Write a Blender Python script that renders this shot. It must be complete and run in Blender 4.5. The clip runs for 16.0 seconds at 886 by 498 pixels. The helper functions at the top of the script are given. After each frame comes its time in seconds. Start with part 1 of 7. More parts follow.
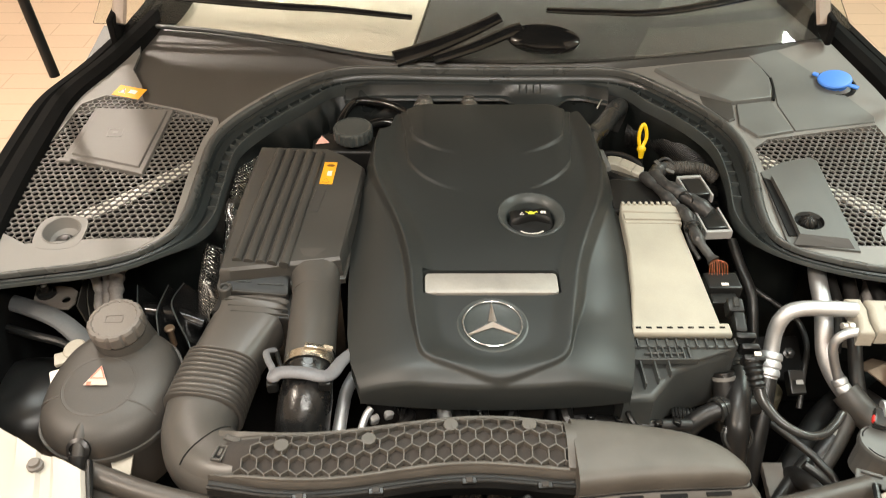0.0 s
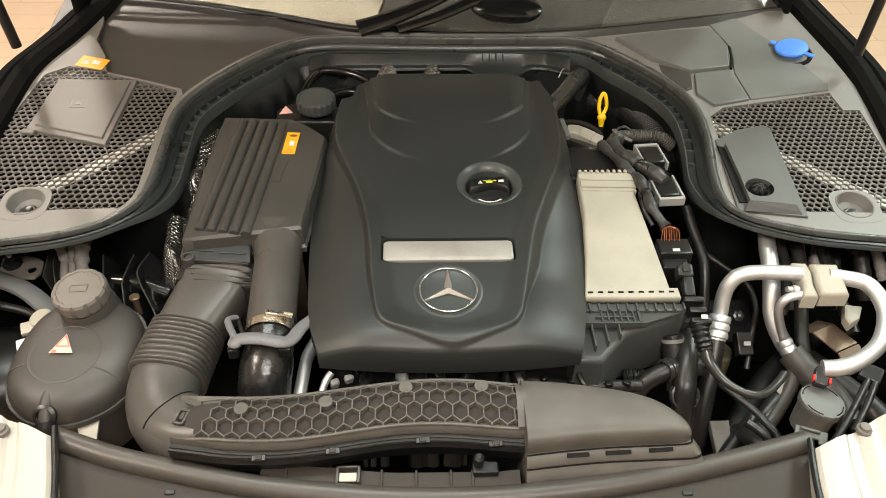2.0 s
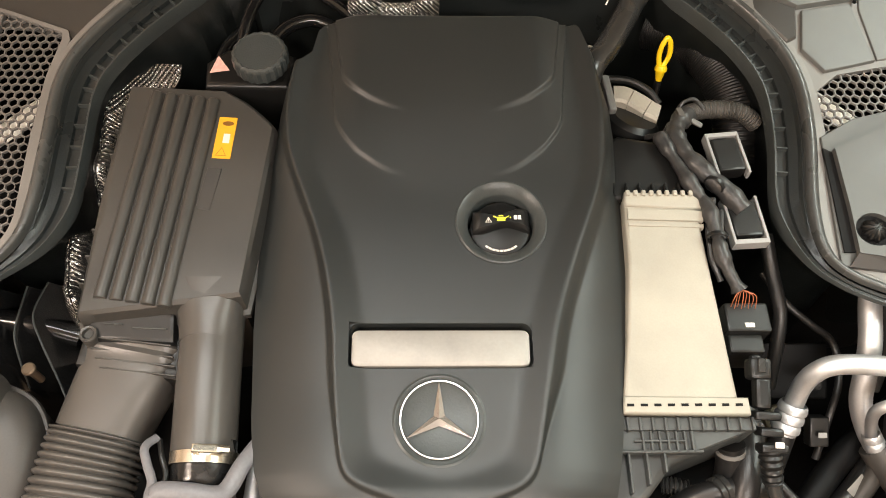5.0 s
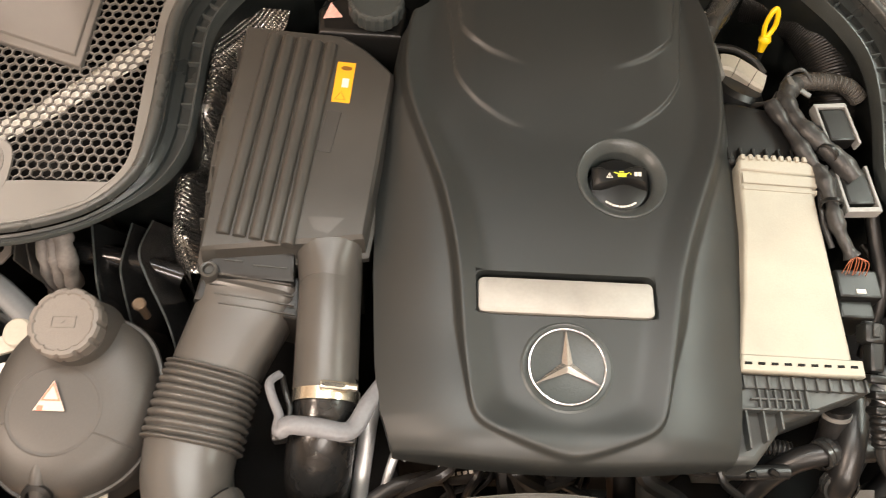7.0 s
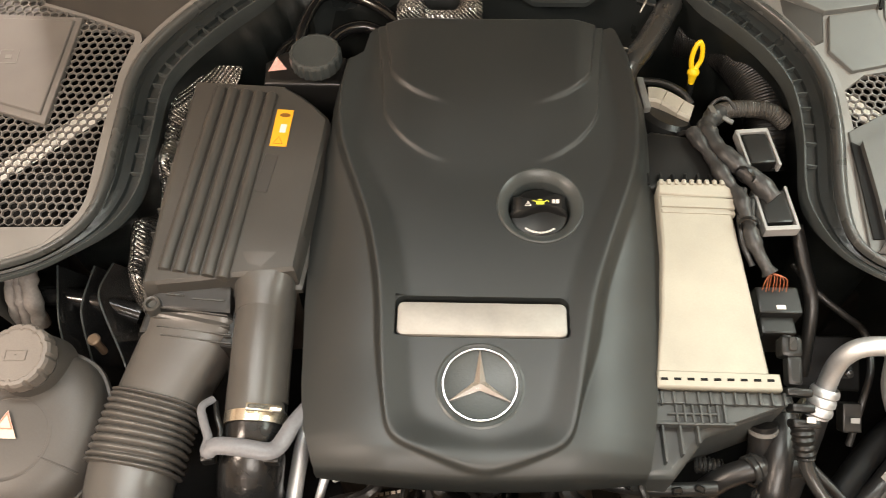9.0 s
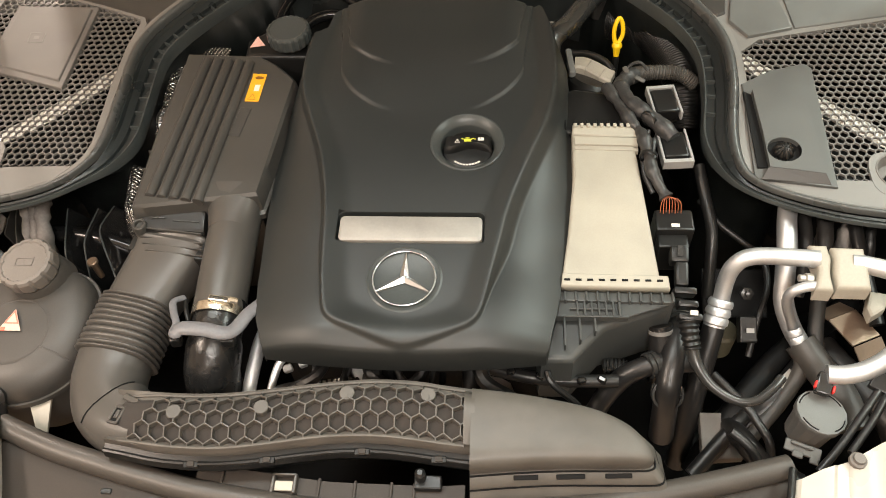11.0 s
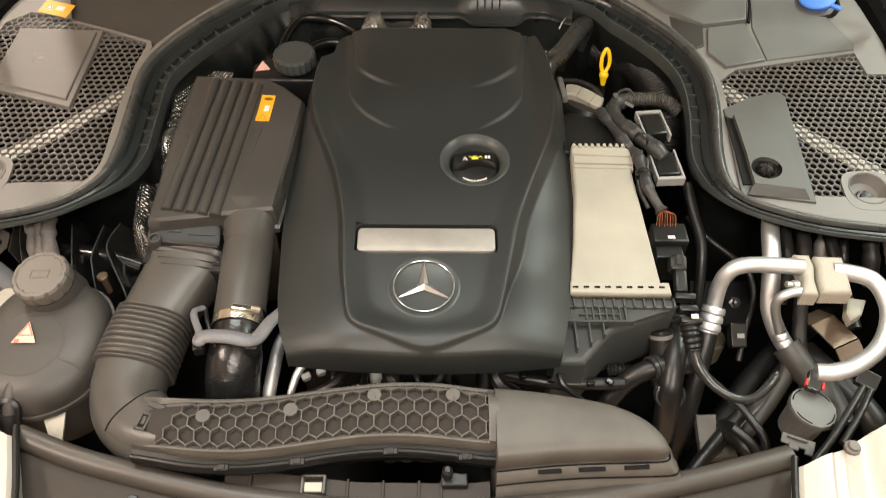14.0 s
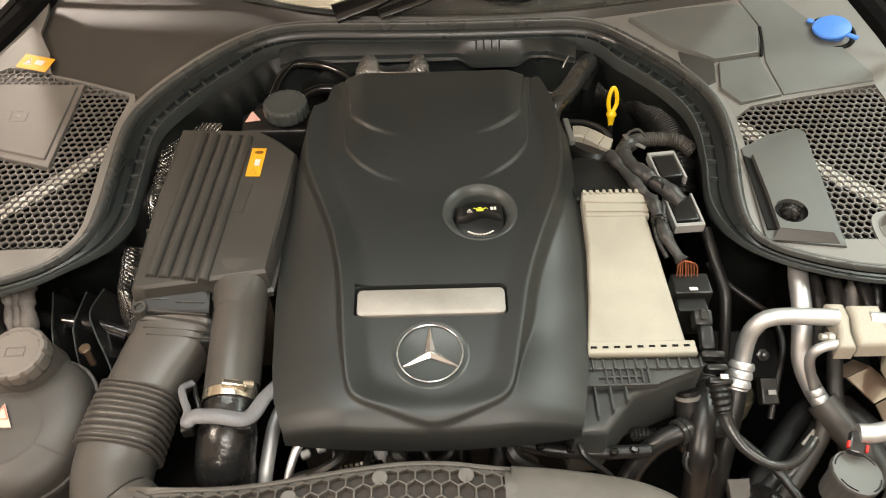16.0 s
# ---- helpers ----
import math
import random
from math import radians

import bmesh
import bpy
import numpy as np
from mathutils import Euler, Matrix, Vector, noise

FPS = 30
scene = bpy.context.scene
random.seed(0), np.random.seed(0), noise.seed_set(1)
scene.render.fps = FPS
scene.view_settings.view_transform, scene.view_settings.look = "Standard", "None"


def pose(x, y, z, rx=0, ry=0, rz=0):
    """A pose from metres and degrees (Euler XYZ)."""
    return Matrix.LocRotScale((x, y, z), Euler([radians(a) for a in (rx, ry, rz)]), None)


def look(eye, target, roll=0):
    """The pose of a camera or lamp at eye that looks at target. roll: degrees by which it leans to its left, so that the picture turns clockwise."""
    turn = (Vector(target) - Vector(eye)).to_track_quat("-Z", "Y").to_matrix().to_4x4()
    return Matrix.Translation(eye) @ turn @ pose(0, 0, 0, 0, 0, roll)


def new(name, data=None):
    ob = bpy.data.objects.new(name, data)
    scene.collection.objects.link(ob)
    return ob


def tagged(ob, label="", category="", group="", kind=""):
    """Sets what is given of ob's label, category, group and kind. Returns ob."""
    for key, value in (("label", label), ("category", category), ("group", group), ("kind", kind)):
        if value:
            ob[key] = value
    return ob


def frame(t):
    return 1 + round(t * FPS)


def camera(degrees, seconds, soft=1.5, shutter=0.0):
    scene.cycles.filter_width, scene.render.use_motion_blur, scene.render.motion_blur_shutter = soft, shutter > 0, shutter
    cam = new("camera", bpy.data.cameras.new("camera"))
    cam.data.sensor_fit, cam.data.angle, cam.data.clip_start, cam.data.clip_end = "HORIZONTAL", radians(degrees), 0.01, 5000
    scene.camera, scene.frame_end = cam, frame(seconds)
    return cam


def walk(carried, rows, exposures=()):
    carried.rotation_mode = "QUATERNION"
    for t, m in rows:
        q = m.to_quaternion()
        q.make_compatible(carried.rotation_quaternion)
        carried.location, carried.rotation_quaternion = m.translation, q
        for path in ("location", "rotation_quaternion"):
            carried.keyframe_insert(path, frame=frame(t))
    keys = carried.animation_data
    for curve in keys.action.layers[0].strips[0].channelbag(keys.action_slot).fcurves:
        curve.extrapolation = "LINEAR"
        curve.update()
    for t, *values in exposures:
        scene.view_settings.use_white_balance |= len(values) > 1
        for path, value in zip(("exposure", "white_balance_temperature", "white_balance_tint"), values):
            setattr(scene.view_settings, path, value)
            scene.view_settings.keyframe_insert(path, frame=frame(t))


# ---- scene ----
cam = camera(58.7, 16.0, soft=0.9, shutter=0.4)
PATH = [
    (0, (-0.008, -0.022, 1.582), (0.008, 1.543, 0.336), 0.3),
    (0.5, (0.0, -0.051, 1.593), (0.026, 1.474, 0.299), 0.2),
    (1, (0.008, -0.05, 1.591), (0.059, 1.458, 0.278), 0.3),
    (1.5, (0.024, -0.044, 1.598), (0.082, 1.466, 0.288), 0.4),
    (2, (0.029, -0.042, 1.599), (0.082, 1.47, 0.29), 0.8),
    (2.5, (0.025, -0.034, 1.596), (0.077, 1.477, 0.287), 1.0),
    (3, (0.031, 0.013, 1.585), (0.064, 1.489, 0.236), 0.1),
    (3.5, (-0.013, 0.198, 1.579), (0.047, 1.471, 0.038), -1.0),
    (4, (0.021, 0.382, 1.628), (0.101, 1.434, -0.071), 0.6),
    (4.2, (0.056, 0.442, 1.633), (0.117, 1.446, -0.095), 0.9),
    (6.3, (-0.015, 0.482, 1.612), (0.048, 1.44, -0.143), 4.3),
    (6.5, (-0.035, 0.47, 1.614), (0.039, 1.425, -0.142), 5.1),
    (7, (-0.093, 0.431, 1.601), (-0.011, 1.387, -0.154), 7.0),
    (7.5, (-0.115, 0.41, 1.607), (-0.046, 1.372, -0.145), 7.3),
    (8, (-0.08, 0.398, 1.61), (-0.03, 1.392, -0.125), 5.4),
    (8.5, (-0.026, 0.392, 1.623), (-0.016, 1.433, -0.084), 2.0),
    (9, (0.04, 0.384, 1.628), (-0.002, 1.462, -0.055), -1.0),
    (9.5, (0.118, 0.363, 1.627), (0.007, 1.466, -0.038), -3.3),
    (10, (0.165, 0.304, 1.63), (0.016, 1.432, -0.015), -5.2),
    (10.2, (0.178, 0.261, 1.628), (0.033, 1.406, -0.005), -5.3),
    (12.3, (0.17, 0.096, 1.664), (0.009, 1.431, 0.183), -4.3),
    (12.5, (0.112, 0.08, 1.661), (0.002, 1.43, 0.189), -3.6),
    (13, (0.066, 0.067, 1.658), (0.059, 1.45, 0.214), -1.4),
    (13.5, (0.071, 0.087, 1.656), (0.088, 1.458, 0.2), 0.1),
    (14, (0.083, 0.093, 1.65), (0.089, 1.408, 0.143), 0.5),
    (14.5, (0.089, 0.092, 1.647), (0.094, 1.345, 0.088), 0.8),
    (15, (0.097, 0.1, 1.651), (0.098, 1.373, 0.108), 0.6),
    (15.5, (0.109, 0.127, 1.645), (0.096, 1.462, 0.156), -0.0),
    (16, (0.078, 0.171, 1.624), (0.083, 1.537, 0.163), -1.3),
]
walk(cam, [(t, look(eye, target, roll)) for t, eye, target, roll in PATH],
     [(0, 0.15, 6500, 10), (0.5, 0.04, 6500, 10), (3, 0.07, 6450, 9), (4, 0.19, 6550, 12), (6.5, 0.28, 6850, 17), (7.5, 0.37, 6850, 17), (8.5, 0.29, 6800, 16), (10, 0.20, 6700, 13), (12.5, 0.05, 6700, 15), (13.5, 0.08, 6700, 12), (14.5, -0.03, 6750, 15), (16, 0.06, 6600, 12)])


# ---------------------------------------------------------------- light
world = bpy.data.worlds.new("room_air")
world.use_nodes = True
scene.world = world
world.node_tree.nodes["Background"].inputs[0].default_value = (0.9, 0.82, 0.72, 1)
world.node_tree.nodes["Background"].inputs[1].default_value = 0.007


def unseen_lamp(x, y, z, sx, sy, watts, warm=(1.0, 0.925, 0.82)):
    """An unseen flat panel, added at ceiling height, that shines down."""
    lamp = bpy.data.lights.new("unseen_panel_light", "AREA")
    lamp.shape, lamp.size, lamp.size_y, lamp.energy, lamp.color = "RECTANGLE", sx, sy, watts, warm
    ob = new("unseen_panel_light", lamp)
    ob.matrix_world = pose(x, y, z)
    return ob


WARM, COOL = (1.0, 0.88, 0.76), (0.86, 1.0, 0.92)
# Added lamps out of view, placed for the bay's highlights and shadow edges.
for lx, ly, sx, sy, w, tone in (
    (-2.0, -0.1, 0.6, 0.4, 72, (1.0, 0.86, 0.72)),
    (2.1, 0.9, 0.8, 0.5, 38, COOL),
    (0.4, -0.95, 1.5, 0.5, 64, (1.0, 0.965, 0.89)),
    (-1.7, 2.9, 0.16, 0.16, 60, WARM),
    (1.9, 1.75, 0.10, 0.10, 19.5, COOL),
    (2.3, 2.25, 0.10, 0.10, 22.1, COOL),
    (2.7, 2.75, 0.10, 0.10, 24.7, COOL),
    (-0.3, 1.20, 1.4, 0.6, 65, (0.93, 1.0, 0.96)),
    (-1.0, -3.0, 0.3, 0.3, 29.2, WARM),
):
    unseen_lamp(lx, ly, 2.95, sx, sy, w, tone)

# ---------------------------------------------------------------- materials


def material(name, colour, rough=0.5, metal=0.0, grain=0.0, scale=300.0, stain=0.0, stain_scale=9.0, coat=0.0, bump=0.0, spec=0.5):
    """A surface with fine grain, large soft stains and fine relief, all in metres."""
    m = bpy.data.materials.new(name)
    m.use_nodes = True
    nt = m.node_tree
    b = nt.nodes["Principled BSDF"]
    b.inputs["Roughness"].default_value = rough
    b.inputs["Metallic"].default_value = metal
    b.inputs["Coat Weight"].default_value = coat
    b.inputs["Specular IOR Level"].default_value = spec
    col = (*colour, 1)
    b.inputs["Base Color"].default_value = col
    tc = nt.nodes.new("ShaderNodeTexCoord")

    def tex(sc, detail):
        n = nt.nodes.new("ShaderNodeTexNoise")
        n.inputs["Scale"].default_value, n.inputs["Detail"].default_value = sc, detail
        nt.links.new(tc.outputs["Object"], n.inputs["Vector"])
        return n

    fine, broad = tex(scale, 3), tex(stain_scale, 5)
    if grain or stain:
        mix = nt.nodes.new("ShaderNodeMath")
        mix.operation = "MULTIPLY_ADD"
        mix.inputs[1].default_value, mix.inputs[2].default_value = 2 * grain, 1 - grain
        nt.links.new(fine.outputs["Fac"], mix.inputs[0])
        mix2 = nt.nodes.new("ShaderNodeMath")
        mix2.operation = "MULTIPLY_ADD"
        mix2.inputs[1].default_value, mix2.inputs[2].default_value = 2 * stain, 1 - stain
        nt.links.new(broad.outputs["Fac"], mix2.inputs[0])
        mul = nt.nodes.new("ShaderNodeMath")
        mul.operation = "MULTIPLY"
        nt.links.new(mix.outputs[0], mul.inputs[0])
        nt.links.new(mix2.outputs[0], mul.inputs[1])
        sc = nt.nodes.new("ShaderNodeVectorMath")
        sc.operation = "SCALE"
        sc.inputs[0].default_value = colour
        nt.links.new(mul.outputs[0], sc.inputs["Scale"])
        nt.links.new(sc.outputs[0], b.inputs["Base Color"])
        rr = nt.nodes.new("ShaderNodeMath")
        rr.operation = "MULTIPLY_ADD"
        rr.inputs[1].default_value, rr.inputs[2].default_value = 0.25, rough - 0.125
        nt.links.new(broad.outputs["Fac"], rr.inputs[0])
        nt.links.new(rr.outputs[0], b.inputs["Roughness"])
    if bump:
        bp = nt.nodes.new("ShaderNodeBump")
        bp.inputs["Strength"].default_value, bp.inputs["Distance"].default_value = bump, 0.001
        nt.links.new(fine.outputs["Fac"], bp.inputs["Height"])
        nt.links.new(bp.outputs[0], b.inputs["Normal"])
    return m


COVER = material("moulded_cover_plastic", (0.0200, 0.0222, 0.0214), 0.44, grain=0.10, scale=1800, stain=0.14, stain_scale=6, bump=0.10)
BOX = material("filter_box_plastic", (0.050, 0.0475, 0.043), 0.36, grain=0.15, scale=1600, stain=0.22, stain_scale=12, bump=0.10)
DUCT = material("duct_plastic", (0.066, 0.061, 0.055), 0.34, grain=0.15, scale=1600, stain=0.25, stain_scale=14, bump=0.10)
# The duct plastic, rougher and mottled with dirt; its lighter tone paints the front light.
LITDUCT = material("lit_duct_plastic", (0.083, 0.075, 0.065), 0.50, grain=0.2, scale=1600, stain=0.38, stain_scale=26, bump=0.12)
HATCHM = material("hatch_plastic", (0.082, 0.084, 0.080), 0.46, grain=0.12, scale=1500, stain=0.25, stain_scale=16, bump=0.12)
HOUSE = material("housing_plastic", (0.112, 0.116, 0.111), 0.42, grain=0.12, scale=1500, stain=0.28, stain_scale=14, bump=0.12)
# Darker copy of the tray plastic: shade on mesh and left hatch as colour.
SHADETRAY = material("shaded_tray_plastic", (0.128, 0.121, 0.112), 0.46, grain=0.15, scale=1500, stain=0.3, stain_scale=12, bump=0.12)
BROWNDARK = material("dark_brown_layer", (0.033, 0.027, 0.023), 0.9, grain=0.35, scale=900, stain=0.3, stain_scale=40, bump=0.8)
TRAY = material("tray_plastic", (0.1685, 0.1624, 0.1516), 0.46, grain=0.12, scale=1500, stain=0.22, stain_scale=10, bump=0.12)
COWL = material("cowl_plastic", (0.044, 0.042, 0.039), 0.38, grain=0.12, scale=1500, stain=0.2, stain_scale=10, bump=0.12)
RUBBER = material("seal_rubber", (0.020, 0.0235, 0.0235), 0.31, spec=0.5, grain=0.2, scale=500, stain=0.25, stain_scale=18, bump=0.2)
# Lip rubber made lighter so that its highlight is in the colour.
LIP = material("lightened_lip_rubber", (0.062, 0.065, 0.063), 0.29, grain=0.2, scale=500, stain=0.25, stain_scale=18, bump=0.2)
# Lighter than the seal rubber, to paint highlights on edges and ribs.
BEAD = material("lightened_channel_grey", (0.048, 0.054, 0.053), 0.34, spec=0.35, grain=0.2, scale=500, stain=0.3, stain_scale=18, bump=0.2)
DULL = material("dull_metal", (0.4615, 0.4308, 0.3846), 0.42, 0.7, grain=0.15, stain=0.3)
BLACK = material("black_plastic", (0.0095, 0.0095, 0.0092), 0.36, spec=0.4, grain=0.2, scale=1400, stain=0.3, stain_scale=20, bump=0.08)
# Near black with little specular: the shade deep in the bay is in the colour.
DARK = material("dark_bay_shade", (0.0045, 0.0045, 0.0045), 0.55, spec=0.2, grain=0.3, scale=200, stain=0.4, stain_scale=15)
HOSE = material("hose_rubber", (0.0120, 0.0114, 0.0110), 0.36, grain=0.2, scale=500, stain=0.3, stain_scale=25, bump=0.2)
TANKM = material("tank_plastic", (0.047, 0.04285, 0.03823), 0.47, grain=0.15, scale=500, stain=0.2, stain_scale=15, bump=0.08)
CAPM = material("cap_plastic", (0.1378, 0.1224, 0.1085), 0.55, grain=0.15, scale=600, stain=0.15, stain_scale=20, bump=0.3)
ALU = material("aluminium", (0.6154, 0.6231, 0.6308), 0.48, 0.85, grain=0.08, scale=400, stain=0.2, stain_scale=25, bump=0.15)
COOLER = material("cast_aluminium", (0.338, 0.317, 0.262), 0.50, 0.0, grain=0.06, scale=500, stain=0.24, stain_scale=14, bump=0.15)
SATIN = material("satin_silver", (0.3154, 0.3, 0.2738), 0.52, 0.3, grain=0.08, scale=300, stain=0.25, stain_scale=28)
CHROME = material("chrome", (0.62, 0.64, 0.66), 0.22, 0.95)
FOIL = material("foil_heat_shield", (0.30, 0.295, 0.28), 0.24, 0.95, grain=0.15, scale=160, stain=0.5, stain_scale=22, bump=0.6)
ft = FOIL.node_tree
ftc = ft.nodes.new("ShaderNodeTexCoord")
fw = []
for turn in (1, -1):
    fm = ft.nodes.new("ShaderNodeMapping")
    fm.inputs["Scale"].default_value = (1.0, turn, 1.0)
    ft.links.new(ftc.outputs["Object"], fm.inputs["Vector"])
    wv = ft.nodes.new("ShaderNodeTexWave")
    wv.bands_direction = "DIAGONAL"
    wv.inputs["Scale"].default_value, wv.inputs["Distortion"].default_value = 100, 1.2
    ft.links.new(fm.outputs[0], wv.inputs["Vector"])
    fw.append(wv)
fv = ft.nodes.new("ShaderNodeMath")
fv.operation = "MULTIPLY"
ft.links.new(fw[0].outputs["Fac"], fv.inputs[0])
ft.links.new(fw[1].outputs["Fac"], fv.inputs[1])
fbp = ft.nodes.new("ShaderNodeBump")
fbp.inputs["Strength"].default_value, fbp.inputs["Distance"].default_value = 1.0, 0.0016
ft.links.new(fv.outputs[0], fbp.inputs["Height"])
ft.links.new(fbp.outputs[0], ft.nodes["Principled BSDF"].inputs["Normal"])
WHITE = material("white_paint", (0.43, 0.40, 0.35), 0.30, grain=0.02, scale=900, stain=0.05, stain_scale=5, coat=0.6)
YELLOW = material("yellow_plastic", (0.92, 0.60, 0.012), 0.4, grain=0.05)
ORANGE = material("orange_label", (0.86, 0.40, 0.022), 0.45, grain=0.04, scale=900)
YLABEL = material("yellow_label", (0.72, 0.36, 0.02), 0.45, grain=0.04, scale=900)
BLUE = material("blue_plastic", (0.06854, 0.2385, 0.7692), 0.4, grain=0.06, scale=600, stain=0.1, bump=0.2)
RED = material("red_plastic", (0.8462, 0.04546, 0.03777), 0.4)
COPPER = material("orange_wire", (0.36, 0.11, 0.05), 0.45)
PAPER = material("white_print", (0.7077, 0.6692, 0.6154), 0.5)
# Black of the prints, and of solid pieces that paint shade in recesses.
INKSHADE = material("black_print_and_recess_shade", (0.010, 0.010, 0.010), 0.65, spec=0.12)
GREENP = material("lime_print", (0.6462, 0.6769, 0.05315), 0.5)
RUST = material("brown_print", (0.20, 0.085, 0.012), 0.5)
REDP = material("red_print", (0.9, 0.1608, 0.09931), 0.5)
PANEL = material("front_panel_plastic", (0.036, 0.030, 0.0255), 0.5, grain=0.15, scale=500, stain=0.25, stain_scale=8, bump=0.1, spec=0.2)
BEIGE = material("beige_plastic", (0.3692, 0.3415, 0.2846), 0.5, grain=0.1, stain=0.2)
GREY = material("grey_plastic", (0.3077, 0.3077, 0.3), 0.5, grain=0.1, stain=0.15)
DISCG = material("worn_tape", (0.085, 0.080, 0.072), 0.38, grain=0.2, scale=500, stain=0.3, stain_scale=40, bump=0.2)
LOOM = material("loom_tape", (0.03469, 0.03392, 0.03315), 0.40, grain=0.3, scale=250, stain=0.3, stain_scale=40, bump=0.5)
BRASS = material("plated_clamp", (0.6462, 0.5923, 0.4923), 0.26, 0.95, grain=0.1, scale=300)
GLASS = material("windscreen_glass", (0.9, 0.95, 0.92), 0.02)
GLASS.node_tree.nodes["Principled BSDF"].inputs["Transmission Weight"].default_value = 1.0
DASH = material("glass_patch_beige", (0.3077, 0.2538, 0.2), 0.6, grain=0.1, scale=400, stain=0.15, bump=0.3)
BRACE = material("brace_paint", (0.8462, 0.8308, 0.7692), 0.4, grain=0.1, stain=0.2)
CEIL = material("ceiling_paint", (0.82, 0.79, 0.74), 0.8, grain=0.02, scale=80)
FLOOR = material("tan_floor", (0.5692, 0.4154, 0.3), 0.45, grain=0.04, scale=60, stain=0.1, stain_scale=1.2)
fn = FLOOR.node_tree
fc, fk, fmx = fn.nodes.new("ShaderNodeTexCoord"), fn.nodes.new("ShaderNodeTexBrick"), fn.nodes.new("ShaderNodeMix")
fk.inputs["Scale"].default_value, fk.inputs["Mortar Size"].default_value = 1.0, 0.004
fk.inputs["Brick Width"].default_value, fk.inputs["Row Height"].default_value = 0.42, 0.14
fk.inputs["Color1"].default_value, fk.inputs["Color2"].default_value, fk.inputs["Mortar"].default_value = (1, 1, 1, 1), (0.93, 0.93, 0.93, 1), (0.78, 0.76, 0.74, 1)
fn.links.new(fc.outputs["Object"], fk.inputs["Vector"])
fmx.data_type, fmx.blend_type = "RGBA", "MULTIPLY"
fmx.inputs[0].default_value = 1.0
fb = fn.nodes["Principled BSDF"].inputs["Base Color"]
fn.links.new(fb.links[0].from_socket, fmx.inputs[6])
fn.links.new(fk.outputs["Color"], fmx.inputs[7])
fn.links.new(fmx.outputs[2], fb)
WALL = material("wall_paint", (0.70, 0.64, 0.56), 0.7, grain=0.03, scale=80, stain=0.05, stain_scale=0.8)
WALLP = material("bay_wall_plastic", (0.0065, 0.0078, 0.0075), 0.36, spec=0.30, grain=0.2, scale=300, stain=0.35, stain_scale=22, bump=0.2)
TUBEM = material("tube_rubber", (0.050, 0.0435, 0.0375), 0.42, grain=0.15, scale=500, stain=0.25, stain_scale=14, bump=0.2)
GLOSSB = material("gloss_black", (0.008, 0.008, 0.008), 0.16, grain=0.2, stain=0.3, stain_scale=30)
BODYB = material("black_body_metal", (0.006, 0.006, 0.006), 0.75, spec=0.06, grain=0.2, stain=0.3)

# ---------------------------------------------------------------- tools


def thing(name, label, category, place=(0, 0, 0), group="", kind=""):
    ob = new(name)
    ob.location = place
    ob.empty_display_size = 0.02
    return tagged(ob, label, category, group, kind)


def mesh_of(bm, name, mat, sharp=0.6, smooth=True):
    bmesh.ops.recalc_face_normals(bm, faces=bm.faces)
    for f in bm.faces:
        f.smooth = smooth and f.material_index == 0
        f.material_index = 0
    for e in bm.edges:
        if len(e.link_faces) == 2 and e.calc_face_angle(0) > sharp:
            e.smooth = False
    me = bpy.data.meshes.new(name)
    bm.to_mesh(me)
    bm.free()
    me.materials.append(mat)
    return me


def part(name, bm, mat, parent=None, label="", sharp=0.6, smooth=True):
    """One mesh object under a thing or a part. Its vertices are in world metres."""
    ob = new(name, mesh_of(bm, name, mat, sharp, smooth))
    if parent is not None:
        ob.parent = parent
        if parent.parent is None:
            ob.matrix_parent_inverse = Matrix.Translation(-parent.location)
    if label:
        ob["label"] = label
    return ob


def curve(points, steps=6, closed=False):
    """A smooth line through points."""
    p = [Vector(q) for q in points]
    n, out = len(p), []
    for i in range(n if closed else n - 1):
        if closed:
            a, b, c, d = p[(i - 1) % n], p[i], p[(i + 1) % n], p[(i + 2) % n]
        else:
            a, b, c, d = p[max(i - 1, 0)], p[i], p[i + 1], p[min(i + 2, n - 1)]
        for k in range(steps):
            t = k / steps
            out.append(0.5 * (2 * b + (c - a) * t + (2 * a - 5 * b + 4 * c - d) * t * t + (3 * b - a - 3 * c + d) * t ** 3))
    if not closed:
        out.append(p[-1])
    return out


def loft(bm, rings, closed=True, caps=True):
    rows = [[bm.verts.new(v) for v in r] for r in rings]
    n = len(rows[0])
    for a, b in zip(rows, rows[1:]):
        for i in range(n if closed else n - 1):
            j = (i + 1) % n
            bm.faces.new((a[i], a[j], b[j], b[i]))
    if caps and closed:
        bm.faces.new(rows[0])
        bm.faces.new(rows[-1][::-1])
    return bm


def frames_along(line, up=(0, 0, 1)):
    out = []
    for i, p in enumerate(line):
        d = (line[min(i + 1, len(line) - 1)] - line[max(i - 1, 0)]).normalized()
        side = d.cross(Vector(up))
        if side.length < 1e-4:
            side = d.cross(Vector((0, 1, 0)))
        side.normalize()
        out.append((p, d, side, side.cross(d).normalized()))
    return out


def tube(bm, points, r, n=14, steps=6, flat=1.0, up=(0, 0, 1), caps=True):
    """A round tube; r is a number or a function of the way gone (0 to 1); flat: height over width."""
    line = curve(points, steps) if steps else [Vector(q) for q in points]
    rings, last = [], len(line) - 1
    for i, (p, d, s, u) in enumerate(frames_along(line, up)):
        rad = r(i / last) if callable(r) else r
        rings.append([p + rad * (math.cos(a) * s + flat * math.sin(a) * u) for a in (2 * math.pi * k / n for k in range(n))])
    return loft(bm, rings, caps=caps)


